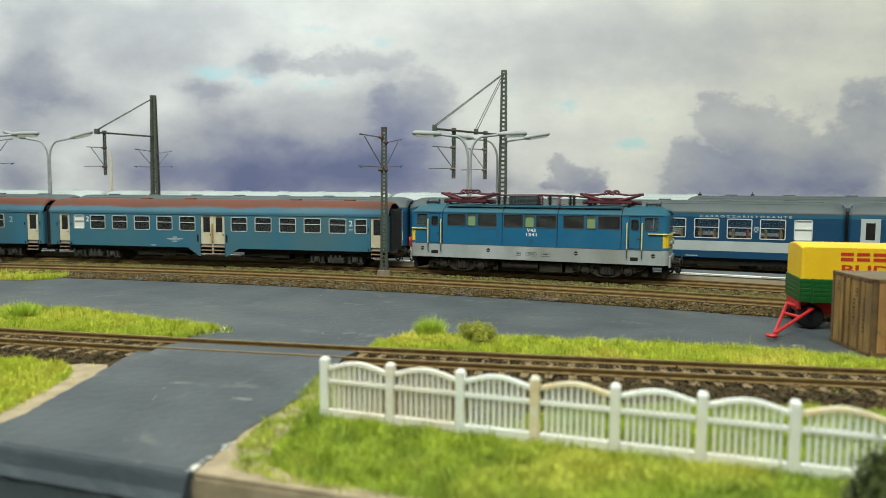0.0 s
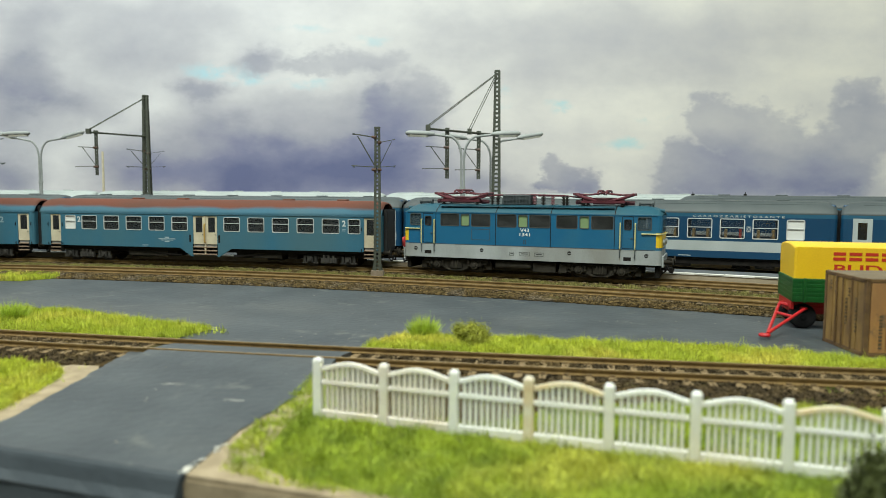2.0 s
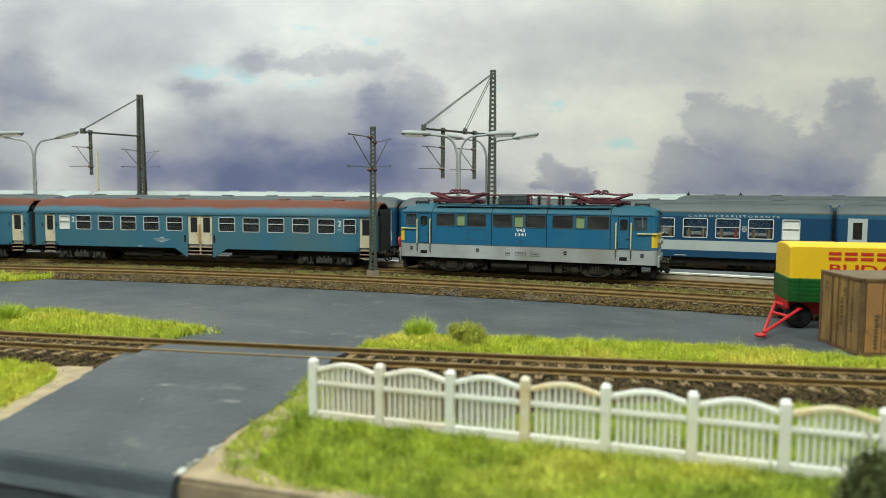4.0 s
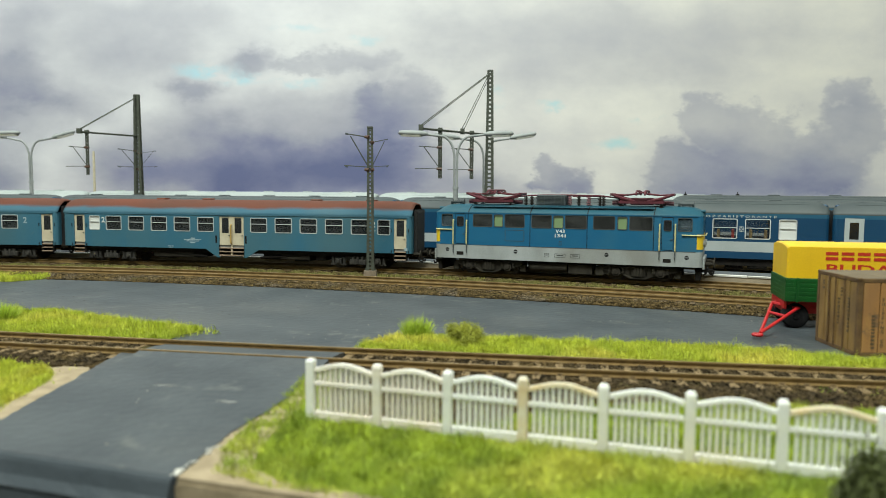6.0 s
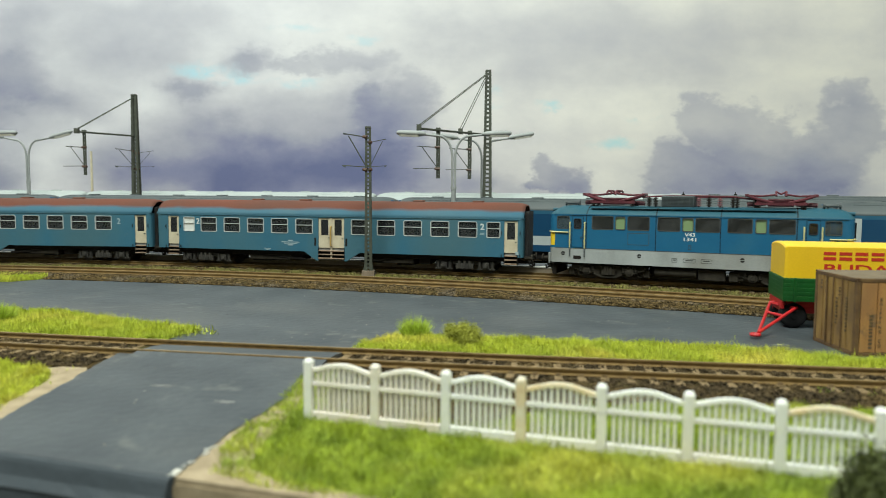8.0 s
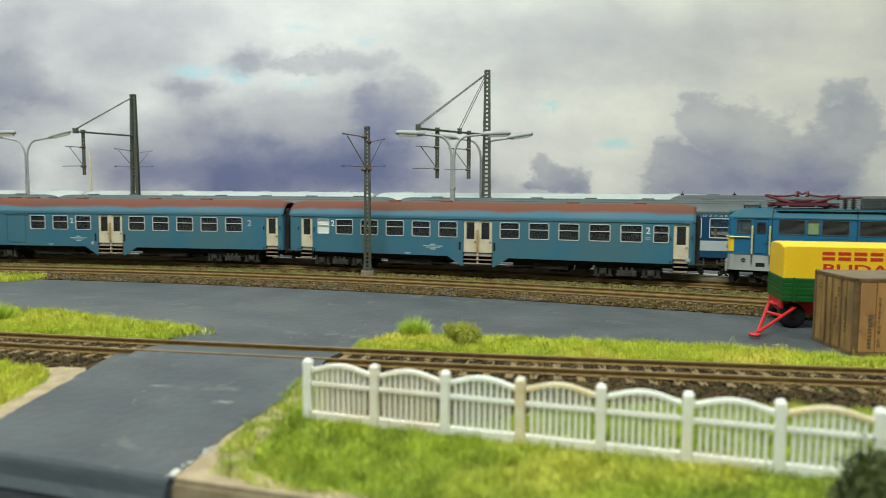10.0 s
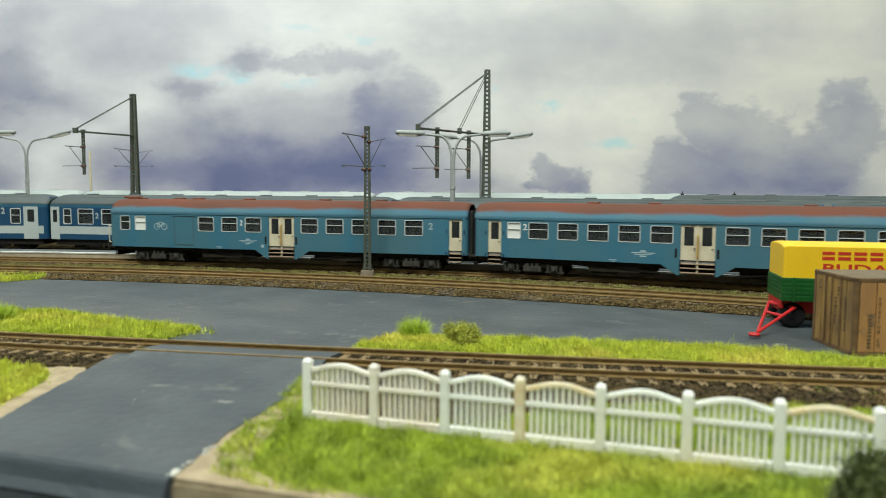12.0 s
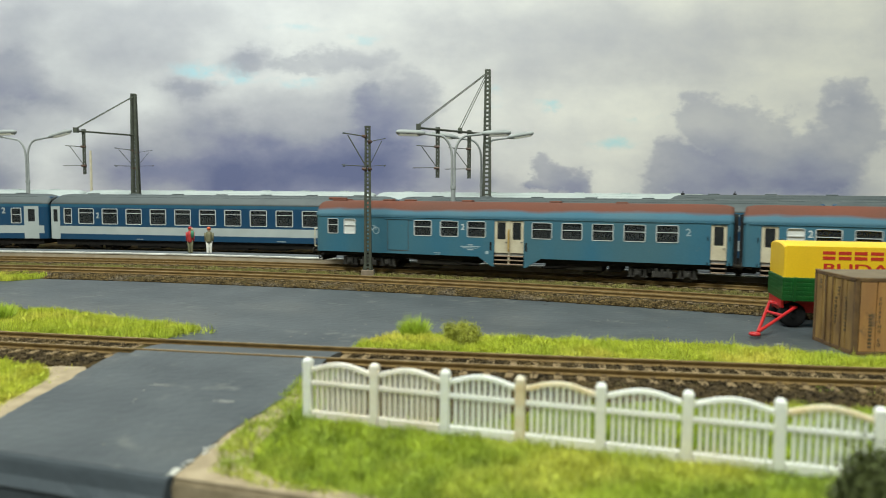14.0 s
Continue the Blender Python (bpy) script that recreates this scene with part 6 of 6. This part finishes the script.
def portal_mast(x, y, z0, top, rz, arm_to, arm_z, drops, label):
    """A tall lattice mast with one stayed arm; arm_to and drops are points and places along the arm."""
    m = mast(x, y, z0, top - z0, 6.4, 3.2, rz, label, True)
    inv = m.matrix_basis.inverted()
    end = inv @ Vector((arm_to[0] * MM, arm_to[1] * MM, arm_z * MM)) / MM
    az = arm_z - z0
    a0 = Vector((0, 0, az))
    d = (end - a0)
    n = d.normalized()
    q = Vector((-n.y, n.x, 0)) * 1.1
    arm = fresh()
    rod(arm, a0 - n * 3 + q, end + q, 0.75, 0.75, 6)
    rod(arm, a0 - n * 3 - q, end - q, 0.75, 0.75, 6)
    for k in range(9):
        p = a0 + d * (k / 8)
        rod(arm, p + q, p - q, 0.5, 0.5, 5)
    part("arm", arm, M_MAST, m)
    stay = fresh()
    for f in (1.0, 0.42) if len(drops) > 1 else (1.0,):
        for w in (-1, 1):
            rod(stay, Vector((0, 0, top - z0 - 2)) + q * 0.9 * w, a0 + d * f + q * 1.2 * w + Vector((0, 0, 2)), 0.36, 0.36, 5)
        box(stay, *(v for i in range(2) for v in ((a0 + d * f)[i] - 1.8, (a0 + d * f)[i] + 1.8)), az - 1.5, az + 3)
    part("stay_rod", stay, M_MAST, m)
    for f in drops:
        p = a0 + d * f
        bm = fresh()
        for w in (-0.9, 0.9):
            rod(bm, (p.x + w, p.y, az), (p.x + w * 0.9, p.y, az - 38), 0.8, 0.75, 6)
        for k in range(12):
            box(bm, p.x - 0.9, p.x + 0.9, p.y - 0.35, p.y + 0.35, az - 2.6 - k * 3.1, az - 1.1 - k * 3.1)
        box(bm, p.x - 1.8, p.x + 1.8, p.y - 1.2, p.y + 1.2, az - 1, az + 2, 0.2)
        post = part("drop_post", bm, M_MAST, m)
        sub = fresh()
        for pz in (az - 13.5,):
            tube(sub, [(p.x, p.y, pz), (p.x - 17, p.y, pz + 1)], 0.35, 6)
            tube(sub, [(p.x, p.y, pz - 17), (p.x - 13, p.y, pz + 0.6)], 0.35, 6)
            tube(sub, [(p.x, p.y, pz - 16.4), (p.x - 20, p.y, pz - 16.8)], 0.3, 6)
        part("cantilever", sub, M_MAST, post)
        for pz in (az - 13.5, az - 30.5):
            part("insulator", rod(fresh(), (p.x + 1.5, p.y, pz), (p.x - 2.8, p.y, pz + 0.2), 1.4, 1.0, 8), M_INSUL, post)
    return m


portal_mast(-248.4, 113.7, 2.6, 156.5, 24, (-272, 34), 102.6, (0.74, 0.28), "tall lattice mast with a stayed arm over two tracks")
MC = portal_mast(-577.4, 31.0, 2.6, 143.6, 24, (-582, -28), 105.0, (0.88,), "tall lattice mast with a single stayed arm")
cantilever(MC, 0, 88, -19, 17, 1, 0.35)
cantilever(MC, 0, 86, 17, 15, 1, 0.2)

MD = mast(*polar(1537, -21.45), -2.8, 100, 3.4, 2.4, 26, "slender green lattice catenary mast at the end of the yard")
cantilever(MD, 0, 92.0, 19.0, 18.5, 1, 0.3)
cantilever(MD, 0, 92.0, -16.0, 21.5)


def yard_lamp(x, y, z0, top, reach, rz, label, post_r=1.5, tilt=2.0):
    l = thing("platform_lamp", label, "lamp post", "double lamps on the platforms", at(x, y, z0, rz))
    h = top - z0
    bm = rod(fresh(), (0, 0, 0), (0, 0, h * 0.56), post_r * 1.25, post_r * 1.2, 14)
    part("post", bm, M_LAMP, l)
    part("collar", rod(fresh(), (0, 0, h * 0.555), (0, 0, h * 0.575), post_r * 1.5, post_r * 1.5, 14), M_LAMP, l)
    part("base_plate", rod(fresh(), (0, 0, 0), (0, 0, 1.6), post_r * 2.2, post_r * 1.9, 14), M_LAMP, l)
    for s in (-1, 1):
        pts = [(s * 1.0, 0, h * 0.56)]
        for k in range(9):
            a = radians(90 * k / 8)
            pts.append((s * (1.0 + 10 * (1 - math.cos(a))), 0, h * 0.80 + h * 0.165 * math.sin(a)))
        rise = math.tan(radians(tilt))
        pts.append((s * reach * 0.52, 0, h * 0.975 + reach * 0.12 * rise))
        part("arm", tube(fresh(), pts, 0.9, 10), M_LAMP, l)
        bm = fresh()
        rings = []
        for f, w, t in ((0.49, 1.0, 1.0), (0.54, 2.3, 1.7), (0.60, 2.9, 2.1), (0.78, 3.1, 2.2), (0.93, 3.0, 2.0), (0.98, 2.3, 1.5), (1.0, 1.2, 0.8)):
            x0, zc = s * reach * f, h * 0.975 + 0.4 + reach * (f - 0.4) * rise
            rings.append([(x0, w * math.cos(radians(q)), zc + t * math.sin(radians(q))) for q in range(0, 360, 30)])
        head = part("lamp_head", loft(bm, rings), M_LAMP, l, "long grey lamp head", True)
        bm = fresh()
        rings = []
        for f, w in ((0.60, 1.6), (0.64, 2.6), (0.92, 2.6), (0.96, 1.6)):
            x0, zc = s * reach * f, h * 0.975 + 0.4 + reach * (f - 0.4) * rise
            rings.append([(x0, -w, zc - 1.0), (x0, w, zc - 1.0), (x0, w * 0.8, zc - 2.5), (x0, -w * 0.8, zc - 2.5)])
        part("diffuser", loft(bm, rings), M_LAMPGLASS, head)
    return l


L1 = yard_lamp(-234.5, 18.2, 3.2, 98.0, 42, 26, "grey double-armed lamp on the narrow platform")
L2 = yard_lamp(-255.8, 120.7, 2.6, 102.0, 44, 20, "grey double-armed lamp beyond the parked coaches", tilt=9)
L3 = yard_lamp(-689.0, -2.0, 2.6, 105.5, 45, 26, "grey double-armed lamp at the far end of the yard", tilt=15)
L4 = yard_lamp(*polar(1602, -23.25), 3.2, 102.0, 45, 26, "grey double-armed lamp at the end of the narrow platform")
part("post", rod(fresh(), (0, 0, 0), (0, 0, 92), 1.5, 1.2, 8), M_CREAM, thing("signal_post", "thin cream post behind the parked coaches", "post", m=at(-687, 68, 2.6)))

# ---------------------------------------------------------------- yard things


def trailer():
    """A drawbar trailer with yellow tarpaulin; local x runs from its front to its rear."""
    t = thing("truck_trailer", "drawbar trailer with yellow tarpaulin and green sideboards", "trailer", m=at(-8.6, -116.2, -5.0, 14))
    L, W = 84, 28.5
    # tarpaulin: gently arched, with soft edges
    rings = []
    for x, e in ((0.0, 0.7), (0.5, 0.15), (1.2, 0), (L - 1.2, 0), (L - 0.5, 0.15), (L, 0.7)):
        prof = [(e, 22.4)]
        for k in range(13):
            y = e + (W - 2 * e) * k / 12
            zz = 36.4 - e + 1.4 * (1 - abs(2 * k / 12 - 1) ** 2.5)
            prof.append((y, zz))
        prof.append((W - e, 22.4))
        rings.append([(x, y, z) for y, z in prof])
    part("tarpaulin", loft(fresh(), rings), M_TARP, t, "yellow tarpaulin cover", False)
    bm = box(fresh(), -0.35, L + 0.35, -0.35, W + 0.35, 12.2, 22.6, 0.25)
    part("sideboard", bm, M_GREENBOARD, t, "ribbed green sideboards")
    for k in range(5):
        z = 13.2 + k * 1.9
        part("board_rib", box(fresh(), -0.43, L + 0.43, -0.43, W + 0.43, z, z + 1.3, 0.06), M_GREENBOARD, t)
    for k in range(5):
        x = 4 + k * 19
        part("stake", box(fresh(), x, x + 1.0, -1.0, -0.3, 12, 22.8, 0.1), M_GREENBOARD, t)
    bm = box(fresh(), 2, L - 2, 4, 7, 8.8, 12.2)
    box(bm, 2, L - 2, W - 7, W - 4, 8.8, 12.2)
    for x in (4, 20, 40, 60, 78):
        box(bm, x, x + 2, 4, W - 4, 9.4, 11.6)
    part("chassis", bm, M_RED, t, "red steel chassis")
    for ax in (5.0, 66):
        bm = rod(fresh(), (ax, 2, 5.2), (ax, W - 2, 5.2), 0.8, 0.8, 8)
        box(bm, ax - 5, ax + 5, 6, 8, 6, 8.8)
        box(bm, ax - 5, ax + 5, W - 8, W - 6, 6, 8.8)
        part("axle", bm, M_RED, t)
        for y in (2.2, W - 8.2):
            bm = fresh()
            prof = [(2.8, 0), (4.8, 0.1), (5.5, 0.7), (5.5, 2.7), (5.1, 3.0), (5.5, 3.3), (5.5, 5.3), (4.8, 5.9), (2.8, 6.0)]
            n = 24
            rings = [[(ax + r * math.cos(2 * math.pi * k / n), y + d, 5.5 + r * math.sin(2 * math.pi * k / n)) for k in range(n)] for r, d in prof]
            w = part("wheel", loft(bm, rings, cap=True), M_TYRE, t, "black rubber tyre", True)
            part("rim", rod(rod(fresh(), (ax, y - 0.1, 5.5), (ax, y + 0.5, 5.5), 2.9, 2.9, 16), (ax, y - 0.5, 5.5), (ax, y, 5.5), 1.2, 1.4, 10), M_TYRE, w)
    bm = box(fresh(), 0.5, 21, 3.5, W - 3.5, 6.6, 9.6, 0.3)
    box(bm, -0.2, 1.0, 2, W - 2, 8.6, 12.0, 0.2)
    part("steering_frame", bm, M_RED, t)
    part("turntable", rod(fresh(), (10.5, W / 2, 8.6), (10.5, W / 2, 9.6), 9, 9, 24), M_RED, t)
    # A-shaped drawbar
    bm = fresh()
    tip = (-14.6, -25.0, 2.2)
    left, right = Vector((-2.5, 14, 9.4)), Vector((5.0, 1.0, 9.0))
    for q in (left, right):
        tube(bm, [tuple(q + Vector((4, 5, 0.3))), tuple(q), tip], 0.68, 8)
    tube(bm, [tuple(left.lerp(Vector(tip), 0.33)), tuple(right.lerp(Vector(tip), 0.33))], 0.7, 8)
    tube(bm, [tuple(left), tuple(right)], 0.9, 8)
    d = part("drawbar", bm, M_RED, t, "red A-shaped drawbar resting on the ground")
    eye = fresh()
    n = 16
    rings = []
    for k in range(n + 1):
        a = 2 * math.pi * k / n
        c = Vector((tip[0] - 1.4 + 1.7 * math.cos(a), tip[1] - 1.2 + 1.7 * math.sin(a), 1.6))
        o = Vector((math.cos(a), math.sin(a), 0))
        rings.append([tuple(c + o * 0.7 * math.cos(b) + Vector((0, 0, 0.7 * math.sin(b)))) for b in (0, 1.05, 2.09, 3.14, 4.19, 5.24)])
    part("drawbar_eye", loft(eye, rings, cap=False), M_RED, d, "", True)
    # company name as plain bars, the town in letters
    for k in range(10):
        x = 15.4 + 6.3 * k
        for za in (30.8, 33.0):
            part("name_bar", box(fresh(), x, x + 5.0, -0.1, 0.5, za, za + 1.4), M_REDTEXT, t)
    text_mesh("town_lettering", "BUDAPEST", 5.4, M_REDTEXT, t, at(38.6, 0.05, 26.9, rx=90), width=46)
    return t


trailer()


def crate():
    """A weathered brown freight container; local x along its short end, y along its long side."""
    c = thing("freight_container", "weathered brown freight container standing on the yard", "container", m=at(3.4, -137.8, -5.0, -64.0))
    W, L, H = 30.2, 70, 29.0
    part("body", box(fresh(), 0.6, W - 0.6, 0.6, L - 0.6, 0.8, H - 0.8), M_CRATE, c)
    part("roof_panel", box(fresh(), 0.2, W - 0.2, 0.2, L - 0.2, H - 0.8, H - 0.1, 0.15), M_CRATETOP, c, "dusty brown roof panel")
    for x in (0, W - 1.6):
        for y in (0, L - 1.6):
            part("corner_post", box(fresh(), x, x + 1.6, y, y + 1.6, 0, H, 0.15), M_CRATEFRAME, c)
    for a in ((0, W, 0, 1.2, 0, 1.4), (0, W, 0, 1.2, H - 1.6, H - 0.2), (W - 1.2, W, 0, L, 0, 1.4), (W - 1.2, W, 0, L, H - 1.6, H - 0.2)):
        part("frame_rail", box(fresh(), *a, 0.15), M_CRATEFRAME, c)
    # planks of the end wall and ribs of the long wall
    n = 6
    for k in range(n):
        x0 = 1.8 + k * (W - 3.6) / n
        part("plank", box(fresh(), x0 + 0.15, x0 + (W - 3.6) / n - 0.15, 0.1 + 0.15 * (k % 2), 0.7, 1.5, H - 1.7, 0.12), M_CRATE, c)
    for x in (9.5, 14.2, 20.8):
        part("locking_bar", rod(fresh(), (x, -0.1, 1.0), (x, -0.1, H - 1.2), 0.35, 0.35, 8), M_CRATEFRAME, c)
    for k in range(11):
        y0 = 2 + k * 6.1
        part("side_rib", box(fresh(), W - 0.7, W - 0.1, y0, y0 + 5.8, 1.5, H - 1.7, 0.2), M_CRATESIDE, c, "lighter orange wall panel")
    bm = fresh()
    rng = random.Random(4)
    for x, z0, z1 in ((16.2, 10, 20), (23.2, 8, 21), (8.2, 21, 25.5), (18.0, 21, 24), (4.5, 22, 25)):
        z = z0
        while z < z1:
            h = rng.uniform(0.5, 1.0)
            box(bm, x, x + rng.uniform(0.7, 1.2), -0.06, 0.3, z, z + h)
            z += h + rng.uniform(0.3, 0.9)
    for y, z0, z1 in ((5.2, 3, 16), (13.0, 8, 17)):
        z = z0
        while z < z1:
            h = rng.uniform(0.6, 1.0)
            box(bm, W - 0.3, W + 0.02, y, y + 1.3, z, z + h)
            z += h + 0.5
    part("lettering", bm, M_DARKTEXT, c, "worn dark stencilled lettering bars")
    text_mesh("side_lettering", "\n".join("SHIPPING CO"), 1.7, M_DARKTEXT, c, at(W - 0.06, 9.2, 12.6, 90, 90), width=1.3, label="dark stencilled letters one under another")
    return c


crate()


def fence():
    f = thing("picket_fence", "white plastic picket fence with arched panels on the lawn", "fence")
    a, b = Vector((-116.8, -314.4)), Vector((15.3, -295.6))
    d = (b - a) / 7
    ang = math.degrees(math.atan2(d.y, d.x))
    pitch = d.length
    zb = -6.55
    pm = box(fresh(), -1.2, 1.2, -1.1, 1.1, 0, 16.2, 0.3)
    loft(pm, [[(-1.2, -1.1, 16.2), (1.2, -1.1, 16.2), (1.2, 1.1, 16.2), (-1.2, 1.1, 16.2)], [(-0.65, -0.55, 17.0), (0.65, -0.55, 17.0), (0.65, 0.55, 17.0), (-0.65, 0.55, 17.0)]])
    post = mesh_of("post", pm, M_FENCE)
    arch = lambda u: 14.7 + 1.7 * math.sin(math.pi * u) ** 1.2
    n = 10
    top = fresh()
    rings = []
    for k in range(17):
        u = k / 16
        x = 1.3 + (pitch - 2.6) * u
        z = arch(u)
        rings.append([(x, -0.65, z - 1.15), (x, 0.65, z - 1.15), (x, 0.65, z), (x, -0.65, z)])
    top = mesh_of("top_rail", loft(top, rings), M_FENCE)
    mid = mesh_of("middle_rail", box(fresh(), 1.3, pitch - 1.3, -0.7, 0.7, 10.0, 11.2, 0.1), M_FENCE)
    low = mesh_of("base_rail", box(fresh(), 1.3, pitch - 1.3, -0.85, 0.85, 0.4, 3.2, 0.15), M_FENCE)
    pickets = []
    for k in range(n):
        u = (k + 1) / (n + 1)
        x = 1.3 + (pitch - 2.6) * u
        bm = box(fresh(), x - 0.38, x + 0.38, -0.5, 0.4, 3.2, 10.0)
        box(bm, x - 0.38, x + 0.38, -0.5, 0.4, 11.2, arch(u) - 1.15)
        pickets.append(mesh_of("picket", bm, M_FENCE))
    made = {}

    def recoloured(me, m):
        """The same mesh in another state of wear, made once."""
        if (me.name, m.name) not in made:
            made[me.name, m.name] = me.copy()
            made[me.name, m.name].materials[0] = m
        return made[me.name, m.name]

    def worn(i):
        return (lambda me: recoloured(me, M_BEIGE)) if i in (0, 1) else (lambda me: me)

    for i in range(10):
        p = a + d * i
        tilt = random.uniform(-0.8, 0.8)
        share("post", recoloured(post, M_STAIN) if i == 3 else recoloured(post, M_BEIGE) if i == 1 else post, f, at(p.x, p.y, zb, ang, ry=tilt))
        if i < 9:
            m = at(p.x, p.y, zb + random.uniform(-0.15, 0.1), ang)
            mine = worn(i)
            panel = share("panel", recoloured(top, M_STAIN) if i in (3, 6) else mine(top), f, m)
            for me in (mid, low, *pickets):
                share(me.name.split(".")[0], mine(me), panel, Matrix())
    return f


fence()


def figurine(x, y, z, rz, coat, legs, cap, label, child=None):
    """A plain toy figure of simple turned shapes, one mesh."""
    bm = fresh()
    mats = [legs, coat, M_FIG[3], cap] + ([child] if child else [])

    def turned(cx, cy, prof, idx):
        n0 = len(bm.faces)
        loft(bm, [[(cx + r * math.cos(radians(q)), cy + r * 0.75 * math.sin(radians(q)), zz) for q in range(0, 360, 36)] for zz, r in prof])
        bm.faces.ensure_lookup_table()
        for f in bm.faces[n0:]:
            f.material_index = idx

    for s in (-1, 1):
        turned(s * 1.15, 0, [(0, 1.2), (0.8, 0.9), (5, 1.1), (10, 1.5)], 0)
        turned(s * 2.9, 0, [(9.5, 0.6), (13, 0.8), (16.5, 0.9)], 1)
    turned(0, 0, [(8.5, 2.2), (10, 2.5), (14, 2.5), (16.8, 2.2), (17.6, 0.9)], 1)
    turned(0, 0, [(17.4, 0.8), (18.2, 1.3), (19.4, 1.35), (20.0, 1.1)], 2)
    turned(0, 0, [(18.9, 1.6), (20.2, 1.6), (21.0, 1.0), (21.2, 0.3)], 3)
    if child:
        turned(2.6, -1.6, [(12.5, 1.1), (15, 1.5), (18, 1.2)], 4)
        turned(2.6, -1.6, [(18, 0.9), (19.2, 1.1), (20.4, 0.7)], 2)
    ob = part("figurine", bm, mats, None, "", True)
    ob.matrix_basis = at(x, y, z, rz)
    tagged(ob, label, "figurine", "toy figures on the platform")


figurine(*polar(1600.5, -16.18), 3.2, 20, M_FIG[0], M_FIG[1], M_FIG[0], "small painted toy figure in red holding a green child", M_FIG[4])
figurine(*polar(1600.5, -15.59), 3.2, 40, M_FIG[1], M_FIG[2], M_FIG[5], "small painted toy figure with white trousers and orange cap")

figurine(*polar(1603.0, -9.97), 3.2, 0, M_FIG[0], M_FIG[2], M_FIG[1], "small painted toy figure in a red coat waiting on the platform")

# ---------------------------------------------------------------- what moves

# seconds and the place of the rear coach along the curve, in millimetres
RUN = [(0.0, -695.4), (3.2, -695.5), (4.45, -695.3), (4.9, -692.6), (5.3, -686.8), (5.5, -682.4), (6.0, -667.7), (6.5, -650.7), (7.0, -631.0), (7.5, -610.7), (8.0, -588.0), (8.2, -578.5),
       (9.0, -538.6), (9.75, -496.3), (10.5, -450.3), (11.0, -415.0), (11.5, -380.0), (12.0, -343.2), (12.5, -305.6), (13.0, -264.2), (13.5, -222.3), (14.0, -177.4)]


def on_curve(S, pivot):
    """The pose of a vehicle whose pivots, that far from its middle, follow the curve."""
    a, b = (Vector((RC * math.sin(s / RC), RC * math.cos(s / RC) - RC, 0)) for s in (S - pivot, S + pivot))
    m = (a + b) / 2
    return at(m.x, m.y, 0, math.degrees(math.atan2(b.y - a.y, b.x - a.x)))


def place_at(t):
    """The rear coach's place along the curve at a time, on a smooth line through RUN."""
    for i in range(len(RUN) - 1):
        if t <= RUN[i + 1][0]:
            break
    (t0, s0), (t1, s1) = RUN[i], RUN[i + 1]
    h = t1 - t0

    def slope(k):
        if k in (0, len(RUN) - 1) or RUN[k][0] < 4.46:
            return 0.0 if k == 0 or RUN[k][0] < 4.46 else (RUN[k][1] - RUN[k - 1][1]) / (RUN[k][0] - RUN[k - 1][0])
        return (RUN[k + 1][1] - RUN[k - 1][1]) / (RUN[k + 1][0] - RUN[k - 1][0])

    f = (t - t0) / h
    return (2 * f**3 - 3 * f**2 + 1) * s0 + (f**3 - 2 * f**2 + f) * h * slope(i) + (3 * f**2 - 2 * f**3) * s1 + (f**3 - f**2) * h * slope(i + 1)


def motions():
    for ob, ahead, pivot in ((COACH_REAR, 0.0, 98), (COACH_FRONT, 282.5, 98), (LOCO, 525.15, 48)):
        walk(ob, [(t, on_curve(s + ahead, pivot)) for t, s in RUN])
    times = [0.0, 4.4] + [4.4 + k / 15 for k in range(1, 145) if 4.4 + k / 15 < 13.98] + [14.0]
    for ob, x, r in WHEELSETS:
        rows = [(t, at(x, 0, r, ry=math.degrees((place_at(t) - RUN[0][1]) / r))) for t in times]
        walk(ob, rows)


motions()
